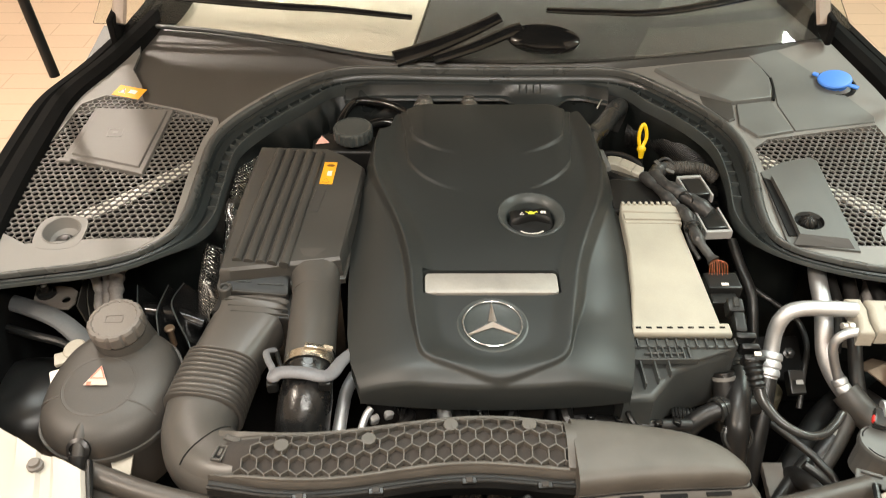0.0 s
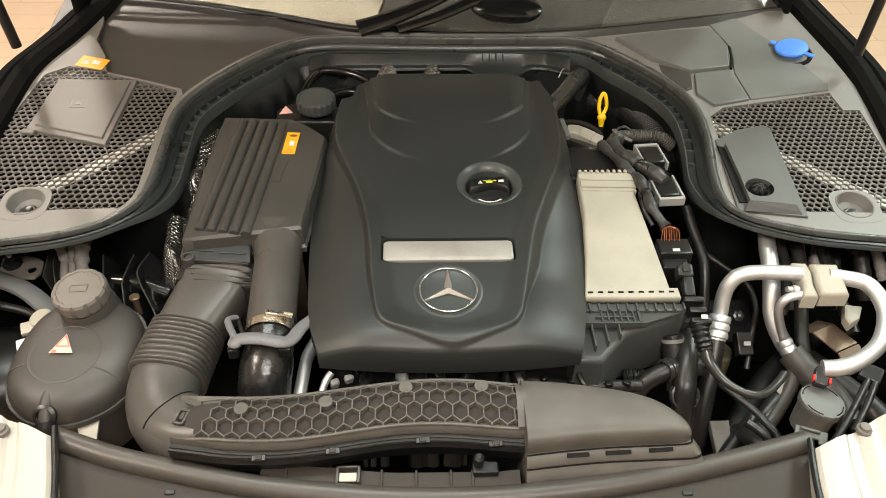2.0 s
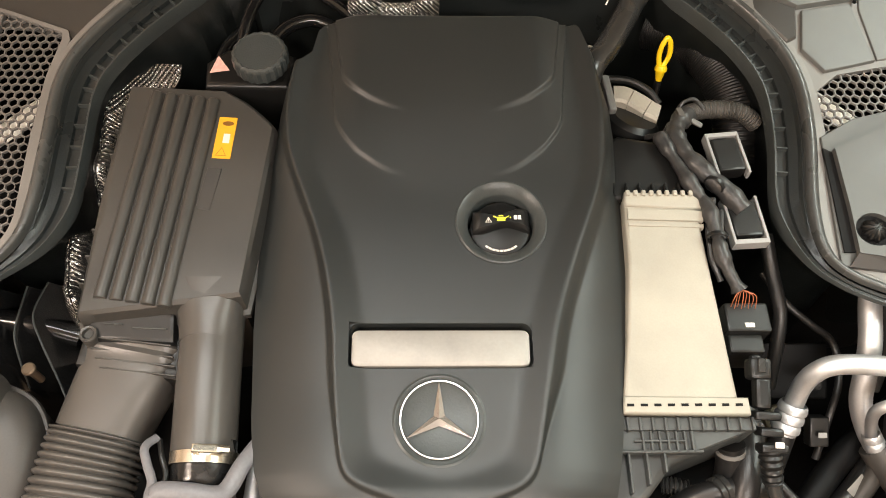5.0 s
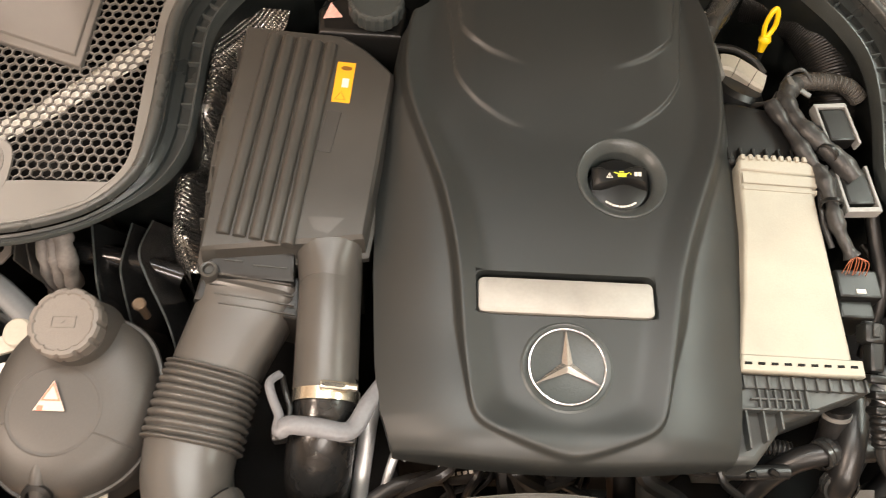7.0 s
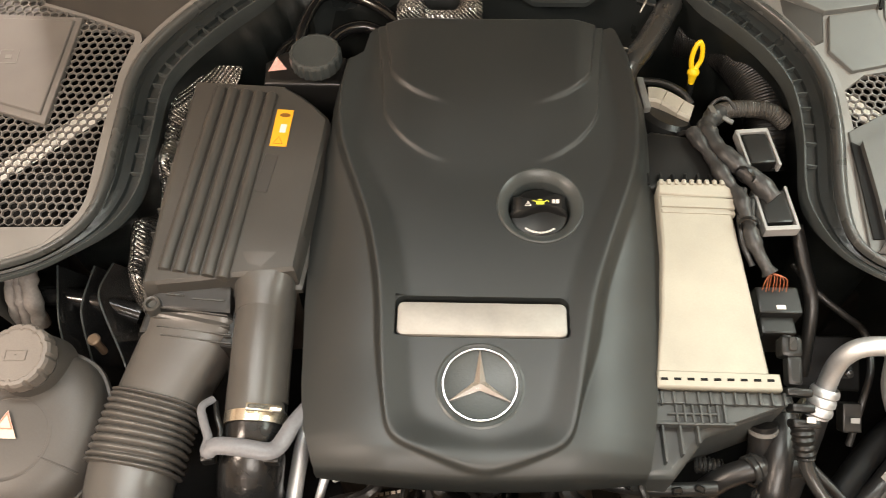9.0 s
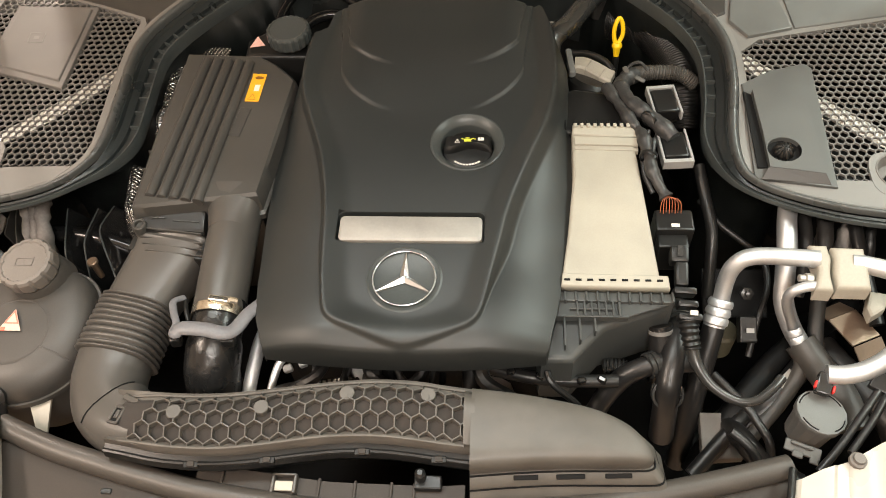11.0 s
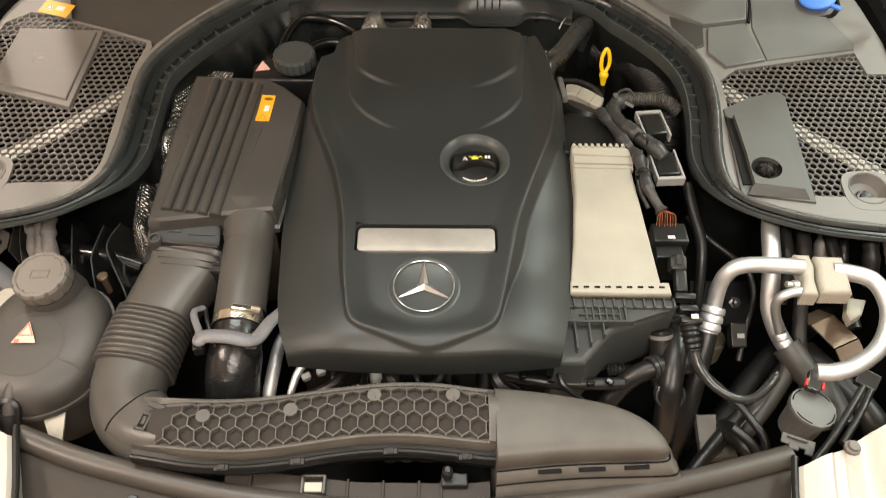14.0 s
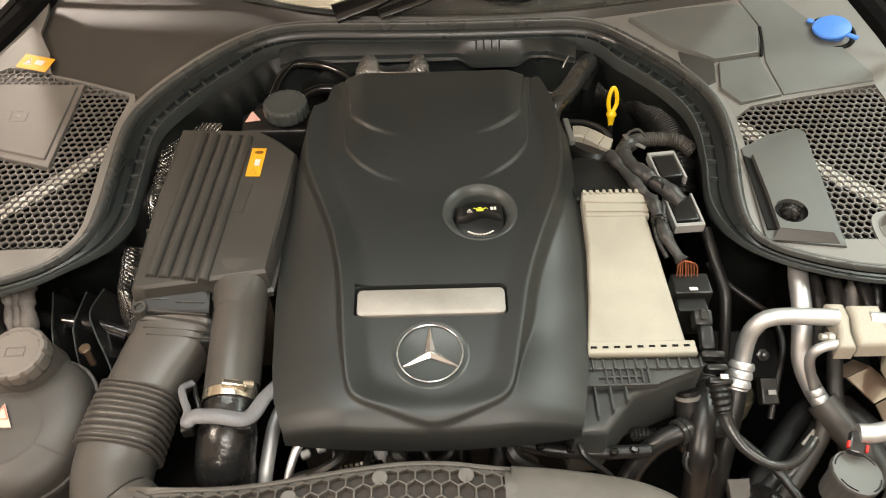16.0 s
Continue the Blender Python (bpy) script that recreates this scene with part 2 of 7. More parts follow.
def lathe(bm, m, profile, n=32, wob=None):
    """A turned shape: profile of (radius, height) round m's z axis."""
    rings = []
    for rad, h in profile:
        rings.append([m @ Vector(((rad + (wob(a) if wob else 0)) * math.cos(a), (rad + (wob(a) if wob else 0)) * math.sin(a), h)) for a in (2 * math.pi * k / n for k in range(n))])
    loft(bm, rings, caps=False)
    if profile[-1][0] < 0.002:
        bm.verts.ensure_lookup_table()
        bm.faces.new(bm.verts[-n:])
    return bm


def box(bm, m, sx, sy, sz, bevel=0.002, seg=2, taper=0.0):
    """A block centred on m, edges rounded."""
    b2 = bmesh.new()
    bmesh.ops.create_cube(b2, size=1)
    for v in b2.verts:
        k = 1 - taper * (v.co.z + 0.5)
        v.co = Vector((v.co.x * sx * k, v.co.y * sy * k, v.co.z * sz))
    for f in b2.faces:
        f.material_index = 1
    if bevel:
        bmesh.ops.bevel(b2, geom=list(b2.edges), offset=bevel, segments=seg, affect="EDGES", profile=0.5, material=0)
    return merge(bm, b2, m)


def merge(bm, b2, m=Matrix()):
    made = {v: bm.verts.new(m @ v.co) for v in b2.verts}
    for f in b2.faces:
        bm.faces.new([made[v] for v in f.verts]).material_index = f.material_index
    b2.free()
    return bm


def slab(bm, outline, top, thick, bevel=0.0, seg=2, inset=0.0):
    """A plate over an outline of (x, y); top is a height or a function of (x, y)."""
    f = top if callable(top) else (lambda x, y: top)
    b2 = bmesh.new()
    n = len(outline)
    cx, cy = sum(p[0] for p in outline) / n, sum(p[1] for p in outline) / n
    up = [b2.verts.new((x + (cx - x) * inset, y + (cy - y) * inset, f(x, y))) for x, y in outline]
    dn = [b2.verts.new((x, y, f(x, y) - thick)) for x, y in outline]
    face = b2.faces.new(up)
    face.material_index = 1
    b2.faces.new(dn[::-1])
    for i in range(n):
        b2.faces.new((dn[i], dn[(i + 1) % n], up[(i + 1) % n], up[i]))
    if bevel:
        bmesh.ops.recalc_face_normals(b2, faces=b2.faces)
        bmesh.ops.bevel(b2, geom=list(face.edges), offset=bevel, segments=seg, affect="EDGES", profile=0.5, material=0)
    return merge(bm, b2)


def plate(bm, outer, holes, top, thick):
    """A sheet over an outline with holes in it."""
    b2 = bmesh.new()
    loops, edges = [], []
    for lp in (outer, *holes):
        vs = [b2.verts.new((x, y, 0)) for x, y in lp]
        loops.append(vs)
        edges += [b2.edges.new((vs[i], vs[(i + 1) % len(vs)])) for i in range(len(vs))]
    bmesh.ops.triangle_fill(b2, use_beauty=True, use_dissolve=False, edges=edges)
    tops = {v: bm.verts.new((v.co.x, v.co.y, top(v.co.x, v.co.y))) for v in b2.verts}
    lows = {v: bm.verts.new((v.co.x, v.co.y, top(v.co.x, v.co.y) - thick)) for v in b2.verts}
    for f in b2.faces:
        vs = list(f.verts) if f.normal.z > 0 else list(f.verts)[::-1]
        bm.faces.new([tops[v] for v in vs])
        bm.faces.new([lows[v] for v in vs[::-1]])
    for vs in loops:
        for i, a in enumerate(vs):
            c = vs[(i + 1) % len(vs)]
            bm.faces.new((tops[a], tops[c], lows[c], lows[a]))
    b2.free()
    return bm


def smooth01(a, b, x):
    t = min(1.0, max(0.0, (x - a) / (b - a)))
    return t * t * (3 - 2 * t)


def table(rows, x):
    xs, ys = zip(*rows)
    return float(np.interp(x, xs, ys))


def bend(rows, x, soft=0.014):
    """A table with its corners rounded off."""
    return sum(table(rows, x + soft * k / 3) for k in range(-3, 4)) / 7


def inside(poly, x, y):
    ok, n = False, len(poly)
    for i in range(n):
        x1, y1 = poly[i]
        x2, y2 = poly[i - 1]
        if (y1 > y) != (y2 > y) and x < (x2 - x1) * (y - y1) / (y2 - y1) + x1:
            ok = not ok
    return ok


def frame_on(x, y, z, slope_y=0.0, slope_x=0.0, turn=0.0):
    """A pose on a surface that rises by slope_y along y and slope_x along x."""
    return pose(x, y, z, math.degrees(math.atan(slope_y)), -math.degrees(math.atan(slope_x)), 0) @ pose(0, 0, 0, 0, 0, turn)


def bits(name, specs, mat, parent, label="", smooth=True):
    """Like small blocks, each a part of its own: (pose, width, depth, height, bevel)."""
    for m, sx, sy, sz, bv in specs:
        q = bmesh.new()
        box(q, m, sx, sy, sz, bv, 1)
        part(name, q, mat, parent, label, smooth=smooth)


def tray_z(x, y):
    return 0.875 + 0.14 * (y - 0.83)


def label_sheet(name, m, w, h, mat, parent, label, thick=0.0006):
    b = bmesh.new()
    box(b, m, w, h, thick, 0)
    return part(name, b, mat, parent, label, smooth=False)


def tri_bm(bm, m, w, h, z=0.0, frame=0.0):
    """A triangle, or its frame, lying on m."""
    pts = [Vector((-w / 2, -h / 2, z)), Vector((w / 2, -h / 2, z)), Vector((0, h / 2, z))]
    if frame:
        c = Vector((0, -h / 6, z))
        inn = [p + (c - p) * frame for p in pts]
        for i in range(3):
            j = (i + 1) % 3
            bm.faces.new([bm.verts.new(m @ q) for q in (pts[i], pts[j], inn[j], inn[i])])
    else:
        bm.faces.new([bm.verts.new(m @ q) for q in pts])
    return bm


# ---------------------------------------------------------------- setting
b = bmesh.new()
box(b, pose(0, 0.5, -0.05), 9, 9, 0.1, 0)
tagged(part("floor", b, FLOOR), "tan tiled showroom floor", "floor", kind="structure")
# Walls and ceiling are unseen, added to bounce light into the bay.
for nm, px, py, sx, sy in (("wall_north", 0, 5.1, 9, 0.2), ("wall_south", 0, -4.1, 9, 0.2), ("wall_east", 4.6, 0.5, 0.2, 9.4), ("wall_west", -4.6, 0.5, 0.2, 9.4)):
    b = bmesh.new()
    box(b, pose(px, py, 1.5), sx, sy, 3.0, 0)
    tagged(part(nm, b, WALL), "unseen warm white wall added for bounced light", "wall", kind="structure")
b = bmesh.new()
box(b, pose(0, 0.5, 3.05), 9.4, 9.4, 0.1, 0)
tagged(part("ceiling", b, CEIL), "unseen warm white ceiling added for bounced light", "ceiling", kind="structure")

# ---------------------------------------------------------------- car body round the bay
body = thing("car_body", "white car body with open engine bay", "car", (0.06, 0.9, 0.0), kind="structure")
# Added sheet that closes the bay below, coloured as deep shade.
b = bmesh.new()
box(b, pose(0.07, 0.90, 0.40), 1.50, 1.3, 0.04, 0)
part("undertray", b, DARK, body, "shade-dark undertray")
WINGL = [(-0.62, 0.48, 0), (-0.65, 0.70, 0), (-0.666, 0.95, 0), (-0.664, 1.13, 0), (-0.655, 1.22, 0), (-0.622, 1.30, 0), (-0.600, 1.36, 0), (-0.56, 1.50, 0), (-0.55, 1.6, 0)]
WINGR = [(0.74, 0.48, 0), (0.775, 0.70, 0), (0.800, 0.95, 0), (0.812, 1.15, 0), (0.806, 1.25, 0), (0.775, 1.40, 0), (0.74, 1.6, 0)]
for line, s in ((WINGL, 1), (WINGR, -1)):
    b = bmesh.new()
    rings = []
    for p in curve(line, 6):
        z = tray_z(0, p.y)
        rings.append([Vector((p.x + s * dx, p.y, z + dz)) for dx, dz in ((0.035, -0.5), (0.030, -0.012), (0.022, 0.010), (0.008, 0.018), (-0.008, 0.016), (-0.014, 0.004), (-0.020, 0.000), (-0.026, 0.006), (-0.042, 0.004), (-0.050, -0.010), (-0.052, -0.6))])
    loft(b, rings, closed=False)
    part("inner_wing", b, BODYB, body, "black inner wing edge with rubber seal")
# Bulkhead and towers fill the gaps; their colour holds the shade there.
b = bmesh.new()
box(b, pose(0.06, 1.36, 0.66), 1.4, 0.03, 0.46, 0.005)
part("bulkhead", b, DARK, body, "shade-dark bulkhead")
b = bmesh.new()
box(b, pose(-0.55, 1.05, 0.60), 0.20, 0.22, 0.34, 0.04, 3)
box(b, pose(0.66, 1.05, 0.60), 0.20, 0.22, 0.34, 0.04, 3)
part("strut_tower", b, DARK, body, "shade-dark strut towers")

# windscreen and rear cowl
GLASSY = [(-0.75, 1.470), (-0.582, 1.455), (-0.412, 1.429), (-0.233, 1.380), (-0.104, 1.337), (0.126, 1.325), (0.283, 1.329), (0.445, 1.353), (0.684, 1.402), (0.85, 1.44)]
b = bmesh.new()
rings = []
for k in range(33):
    x = -0.68 + 1.48 * k / 32
    yb = bend(GLASSY, x, 0.06)
    z = tray_z(x, yb) + 0.002
    rings.append([Vector((x, yb, z)), Vector((x * 0.9, yb + 0.75, z + 0.435)), Vector((x * 0.9, yb + 0.755, z + 0.428)), Vector((x, yb + 0.005, z - 0.004))])
loft(b, rings)
screen = part("windscreen", b, GLASS, body, "clear windscreen glass")
screen.visible_shadow = False
# Guessed dashboard, added in beige to supply the bright patch in the glass.
b = bmesh.new()
slab(b, [(-0.62, 1.475), (-0.42, 1.45), (-0.233, 1.40), (-0.09, 1.36), (-0.06, 1.36), (0.05, 2.15), (-0.58, 2.15)], lambda x, y: 0.938 + 0.05 * (y - 1.35), 0.2, 0.004)
part("dashboard", b, DASH, body, "beige slab added behind the glass to brighten it")
b = bmesh.new()
slab(b, [(-0.055, 1.36), (0.126, 1.345), (0.30, 1.352), (0.50, 1.385), (0.74, 1.43), (0.70, 2.15), (0.055, 2.15)], lambda x, y: 0.942 + 0.05 * (y - 1.35), 0.2, 0.004)
part("dashboard_top", b, BROWNDARK, body, "dark brown dashboard top")
b = bmesh.new()
rings = []
for k in range(73):
    x = -0.66 + 1.44 * k / 72
    u = (x - 0.06) / 0.74
    yb = bend(GLASSY, x, 0.06) + 0.003
    y0 = table([(-0.7, 1.185), (-0.42, 1.165), (-0.374, 1.150), (-0.3, 1.222), (-0.244, 1.274), (-0.17, 1.312), (0.31, 1.310), (0.42, 1.230), (0.5, 1.13), (0.8, 1.13)], x)
    ring = []
    for q in range(9):
        t = q / 8
        y = y0 + (yb - y0) * t
        dip = -0.012 * math.sin(math.pi * t) * smooth01(-0.75, -0.3, -abs(x - 0.06) + 0.1)
        ring.append(Vector((x, y, tray_z(x, y) - 0.004 + dip)))
    rings.append(ring)
loft(b, rings, closed=False)
part("cowl_panel", b, COWL, body, "dark grey plastic cowl below the windscreen")

# ---------------------------------------------------------------- engine cover
XL = [(0.600, -0.098), (0.612, -0.104), (0.647, -0.115), (0.708, -0.124), (0.80, -0.131), (0.88, -0.133), (0.99, -0.131), (1.06, -0.122), (1.098, -0.115), (1.112, -0.095), (1.126, -0.084), (1.157, -0.078), (1.170, -0.070), (1.180, -0.050)]
XR = [(0.600, 0.224), (0.612, 0.232), (0.677, 0.244), (0.78, 0.260), (0.86, 0.269), (0.95, 0.272), (1.03, 0.271), (1.07, 0.268), (1.10, 0.260), (1.115, 0.247), (1.13, 0.240), (1.160, 0.232), (1.172, 0.224), (1.180, 0.205)]
PL = [(0.60, -0.022), (0.66, -0.030), (0.71, -0.037), (0.80, -0.043), (0.88, -0.059), (0.94, -0.082), (1.00, -0.104), (1.06, -0.108), (1.18, -0.09)]
PR = [(0.60, 0.140), (0.653, 0.155), (0.726, 0.168), (0.80, 0.182), (0.88, 0.210), (0.93, 0.230), (0.974, 0.243), (1.05, 0.249), (1.18, 0.235)]
EDGE = [(0.60, 0.842), (0.65, 0.850), (0.80, 0.857), (0.95, 0.868), (1.05, 0.882), (1.10, 0.898), (1.13, 0.915), (1.18, 0.925)]


def top_plane(y):
    return 0.893 + 0.085 * (y - 0.75)


ROWS = {}


def cover_z(x, y):
    if y not in ROWS:
        ROWS[y] = (bend(PL, y, 0.03), bend(PR, y, 0.03), table(XL, y), table(XR, y), table(EDGE, y))
    pl, pr, xl, xr, e = ROWS[y]
    vee = (y - (0.606 + 0.36 * math.sqrt((x - 0.067) ** 2 + 0.00030))) * 0.93
    sk = 0.0075
    d = -sk * math.log(math.exp(-(x - pl) / sk) + math.exp(-(pr - x) / sk) + math.exp(-max(vee, -0.2) / sk))
    p = top_plane(y)
    # wings fall away to the rim; the middle field is a shallow dish inside a sloping border
    if d < 0:
        out = (pl - x) / max(pl - xl, 0.01) if x < pl else (x - pr) / max(xr - pr, 0.01) if x > pr else 0.0
        foot = 0.0040 + (0.0135 if x > 0.067 else 0.0050) * smooth01(0.66, 0.76, y)
        base = p + 0.0100 - (0.0060 + (0.0105 if x > 0.067 else 0.0080) * smooth01(0.64, 0.74, y)) * smooth01(0.0, foot, -d)
        z = base - (p - 0.006 - e) * max(0.0, out) ** 1.7
    else:
        wide = 0.026 - 0.006 * smooth01(0.86, 0.98, y)
        run_in = d * d / 0.008 if d < 0.004 else d - 0.002
        z = p - 0.0005 + 0.0105 / 8 * math.log(1 + math.exp(8 * (1 - run_in / wide)))
    # the nose rolls over, then the raised rear part is scooped to both sides
    z -= 14.0 * max(0.0, 0.636 - y) ** 2
    if y < 0.925:
        return z
    u = abs(x - 0.075)
    y1 = bend([(0.0, 0.955), (0.068, 0.965), (0.112, 0.998), (0.135, 1.040), (0.142, 1.070), (0.146, 1.30)], u)
    y2 = bend([(0.0, 1.030), (0.046, 1.037), (0.075, 1.046), (0.105, 1.062), (0.125, 1.085), (0.136, 1.110), (0.140, 1.30)], u)
    w = smooth01(0.040, 0.100, u)
    side = 0.0030 * smooth01(-0.0015, 0.006, y - y1) + 0.0036 * smooth01(-0.0015, 0.006, y - y2) + 0.0130 * smooth01(0.96, 1.13, y) * smooth01(0.15, 0.10, u)
    z += w * side + (1 - w) * 0.0190 * smooth01(0.93, 1.13, y)
    z -= 0.020 * smooth01(1.165, 1.182, y)
    return z


engine_cover = thing("engine_cover", "black moulded plastic engine cover with silver badge", "engine cover", (0.07, 0.9, 0.84))
b = bmesh.new()
NX, NY = 300, 380
rows = []
HAND = (-0.027, 0.156, 0.746, 0.793)
OIL = (0.130, 0.907)
for j in range(NY + 1):
    y = 0.608 + (1.181 - 0.608) * j / NY
    xl, xr = table(XL, y), table(XR, y)
    row = []
    for i in range(NX + 1):
        x = xl + (xr - xl) * i / NX
        yy = y + 0.012 * (abs(x - 0.064) / 0.17) ** 2 * smooth01(0.70, 0.608, y)
        row.append((x, yy, cover_z(x, yy)))
    rows.append(row)
front = [(x, y - 0.003, z - 0.006) for x, y, z in rows[0]]
front2 = [(x, y - 0.003, 0.832) for x, y, z in rows[0]]
rows = [front2, front] + rows
verts = [[b.verts.new(p) for p in r] for r in rows]
for j in range(len(rows) - 1):
    for i in range(NX):
        cx = (rows[j][i][0] + rows[j + 1][i + 1][0]) / 2
        cy = (rows[j][i][1] + rows[j + 1][i + 1][1]) / 2
        if math.hypot(cx - OIL[0], cy - OIL[1]) < 0.0455:
            continue
        if HAND[0] < cx < HAND[1] and HAND[2] < cy < HAND[3]:
            continue
        b.faces.new((verts[j][i], verts[j][i + 1], verts[j + 1][i + 1], verts[j + 1][i]))
rim = [r[0] for r in verts[1:]], [r[-1] for r in verts[1:]], verts[-1]
for loop in rim:
    low = [b.verts.new((v.co.x, v.co.y, v.co.z - 0.022)) for v in loop]
    for i in range(len(loop) - 1):
        b.faces.new((loop[i], loop[i + 1], low[i + 1], low[i]))
part("shell", b, COVER, engine_cover, "", sharp=0.9)

# recess and silver strip
hz = top_plane(0.77) - 0.0022
hm = frame_on((HAND[0] + HAND[1]) / 2, (HAND[2] + HAND[3]) / 2, hz, 0.085)
hw, hh = HAND[1] - HAND[0], HAND[3] - HAND[2]


def round_rect(w, h, r, n=5):
    out = []
    for cx, cy, a0 in ((w / 2 - r, h / 2 - r, 0), (-w / 2 + r, h / 2 - r, 90), (-w / 2 + r, -h / 2 + r, 180), (w / 2 - r, -h / 2 + r, 270)):
        for k in range(n + 1):
            a = radians(a0 + 90 * k / n)
            out.append((cx + r * math.cos(a), cy + r * math.sin(a)))
    return out


b = bmesh.new()
loft(b, [[hm @ Vector((x, y, z)) for x, y in round_rect(hw + g, hh + g, r)] for g, z, r in ((0.018, -0.003, 0.013), (0.014, 0.0012, 0.012), (0.001, 0.0016, 0.010), (-0.002, -0.003, 0.011), (-0.002, -0.016, 0.011))], caps=False)
b.faces.new([b.verts.new(hm @ Vector((x, y, -0.016))) for x, y in round_rect(hw, hh, 0.011)])
part("badge_recess", b, COVER, engine_cover)
b = bmesh.new()
rr = []
for g, z, r in ((-0.010, -0.014, 0.006), (-0.005, 0.000, 0.007), (-0.007, 0.0035, 0.006), (-0.013, 0.0050, 0.004)):
    rr.append([hm @ Vector((x, y - 0.0025, z + 0.0015 * math.cos(x * 14))) for x, y in round_rect(hw + g, hh - 0.004 + g, r)])
loft(b, rr)
strip = part("silver_strip", b, SATIN, engine_cover, "satin silver strip")

# badge: a ring with three tapering blades
sx0, sy0 = 0.0625, 0.6965
sm = frame_on(sx0, sy0, top_plane(sy0) - 0.0008, 0.085)
b = bmesh.new()
lathe(b, sm, [(0.0455, -0.002), (0.0455, 0.0002), (0.043, 0.0014), (0.041, 0.0004), (0.001, 0.0004)], 48)
part("badge_base", b, BEAD, engine_cover, "dark grey badge field")
b = bmesh.new()
ring = [sm @ Vector((0.0372 * math.cos(a), 0.0372 * math.sin(a), 0.003)) for a in (2 * math.pi * k / 64 for k in range(65))]
tube(b, ring, 0.0012, n=10, steps=0, caps=False, up=sm.to_3x3() @ Vector((0, 0, 1)))
part("badge_ring", b, CHROME, engine_cover, "chrome ring")
for k in range(3):
    b = bmesh.new()
    m = sm @ pose(0, 0, 0.0012, 0, 0, 120 * k)
    q = [Vector((0, 0.0365, 0.002)), Vector((0.0055, 0.0032, 0.001)), Vector((0, 0, 0.0048)), Vector((-0.0055, 0.0032, 0.001)), Vector((0.0014, 0.036, 0.0)), Vector((-0.0014, 0.036, 0.0))]
    v = [b.verts.new(m @ p) for p in q]
    for f in ((0, 2, 1, 4), (0, 5, 3, 2), (5, 4, 1, 3), (0, 4, 5), (1, 2, 3)):
        b.faces.new([v[i] for i in f])
    part("badge_blade", b, CHROME, engine_cover, "chrome blade", smooth=False)

# oil filler collar and cap
oz = top_plane(OIL[1])
om = frame_on(OIL[0], OIL[1], oz, 0.085)
# The collar's lit bevel is coloured in with a lighter grey than the cover.
b = bmesh.new()
lathe(b, om, [(0.0495, -0.004), (0.0490, 0.0012), (0.0475, 0.0020), (0.0455, 0.0012), (0.0365, -0.0062), (0.0355, -0.0085), (0.0355, -0.045)], 56)
part("filler_collar", b, BEAD, engine_cover, "grey filler collar")
oil_cap = thing("oil_filler_cap", "black oil filler cap with printed oil can symbol", "oil cap", (OIL[0], OIL[1] - 0.004, oz - 0.03))
cm = om @ pose(0, -0.003, -0.010)
b = bmesh.new()
lathe(b, cm, [(0.033, -0.035), (0.033, -0.006), (0.0320, -0.003), (0.029, -0.0015), (0.001, -0.001)], 40, wob=lambda a: 0.0006 * math.cos(18 * a))
part("cap_disc", b, BLACK, oil_cap)
b = bmesh.new()
gr = []
for k in range(15):
    x = -0.030 + 0.060 * k / 14
    w = 0.5 * (0.019 - 0.006 * math.cos(2 * math.pi * (k / 14 - 0.5)) )
    y0 = 0.007 + 0.0025 * math.sin(x * 100)
    hgt = 0.010 * math.sqrt(max(0.02, 1 - (x / 0.0305) ** 4))
    gr.append([cm @ Vector((x, y0 + dy * w, z)) for dy, z in ((-1.1, -0.002), (-0.95, hgt - 0.003), (-0.7, hgt), (0.8, hgt), (1.0, hgt - 0.003), (1.15, -0.002))])
loft(b, gr)
part("cap_grip", b, BLACK, oil_cap)


def prints(parent, m, items):
    """Small flat prints: bars of (x, y, w, h, turn) on a surface."""
    for mat, bars, nm in items:
        q = bmesh.new()
        for x, y, w, h, turn in bars:
            box(q, m @ pose(x, y, 0, 0, 0, turn), w, h, 0.0003, 0)
        part(nm, q, mat, parent, smooth=False)


pm = cm @ pose(0, 0.007, 0.0103)
prints(oil_cap, pm, [
    (GREENP, [(0, -0.001, 0.009, 0.0045, 0), (-0.006, 0.0012, 0.005, 0.0012, -20), (0.006, 0.001, 0.006, 0.0012, 35), (0, 0.0028, 0.005, 0.0012, 0), (0.0098, 0.0008, 0.0012, 0.002, 0)], "oil_can_print"),
    (PAPER, [(0.0155, 0.001, 0.0035, 0.005, 0), (0.0197, 0.001, 0.0035, 0.005, 0)], "manual_print"),
])
q = bmesh.new()
tri_bm(q, pm @ pose(-0.0135, -0.002, 0.0002), 0.0075, 0.0065, frame=0.35)
box(q, pm @ pose(-0.0135, -0.0025, 0.0002), 0.0009, 0.0025, 0.0002, 0)
part("warning_print", q, PAPER, oil_cap, smooth=False)
q = bmesh.new()
for k in range(9):
    a = radians(-125 + 70 * k / 8)
    box(q, cm @ pose(0.0265 * math.cos(a), 0.0265 * math.sin(a), -0.0008, 0, 0, math.degrees(a)), 0.0022, 0.0034, 0.0004, 0)
part("arc_print", q, PAPER, oil_cap, smooth=False)

def squircle(p, s, u, w, h, n=28, e=0.62):
    out = []
    for k in range(n):
        a = 2 * math.pi * k / n
        ca, sa = math.cos(a), math.sin(a)
        out.append(p + s * (w * math.copysign(abs(ca) ** e, ca)) + u * (h * math.copysign(abs(sa) ** e, sa)))
    return out


# ---------------------------------------------------------------- air filter box


def lid_z(x, y):
    return 0.886 + 0.10 * (y - 0.815) + 0.02 * (x + 0.22)


air_box = thing("air_filter_box", "dark grey plastic air filter box with ribbed lid", "air filter", (-0.22, 0.94, 0.75))
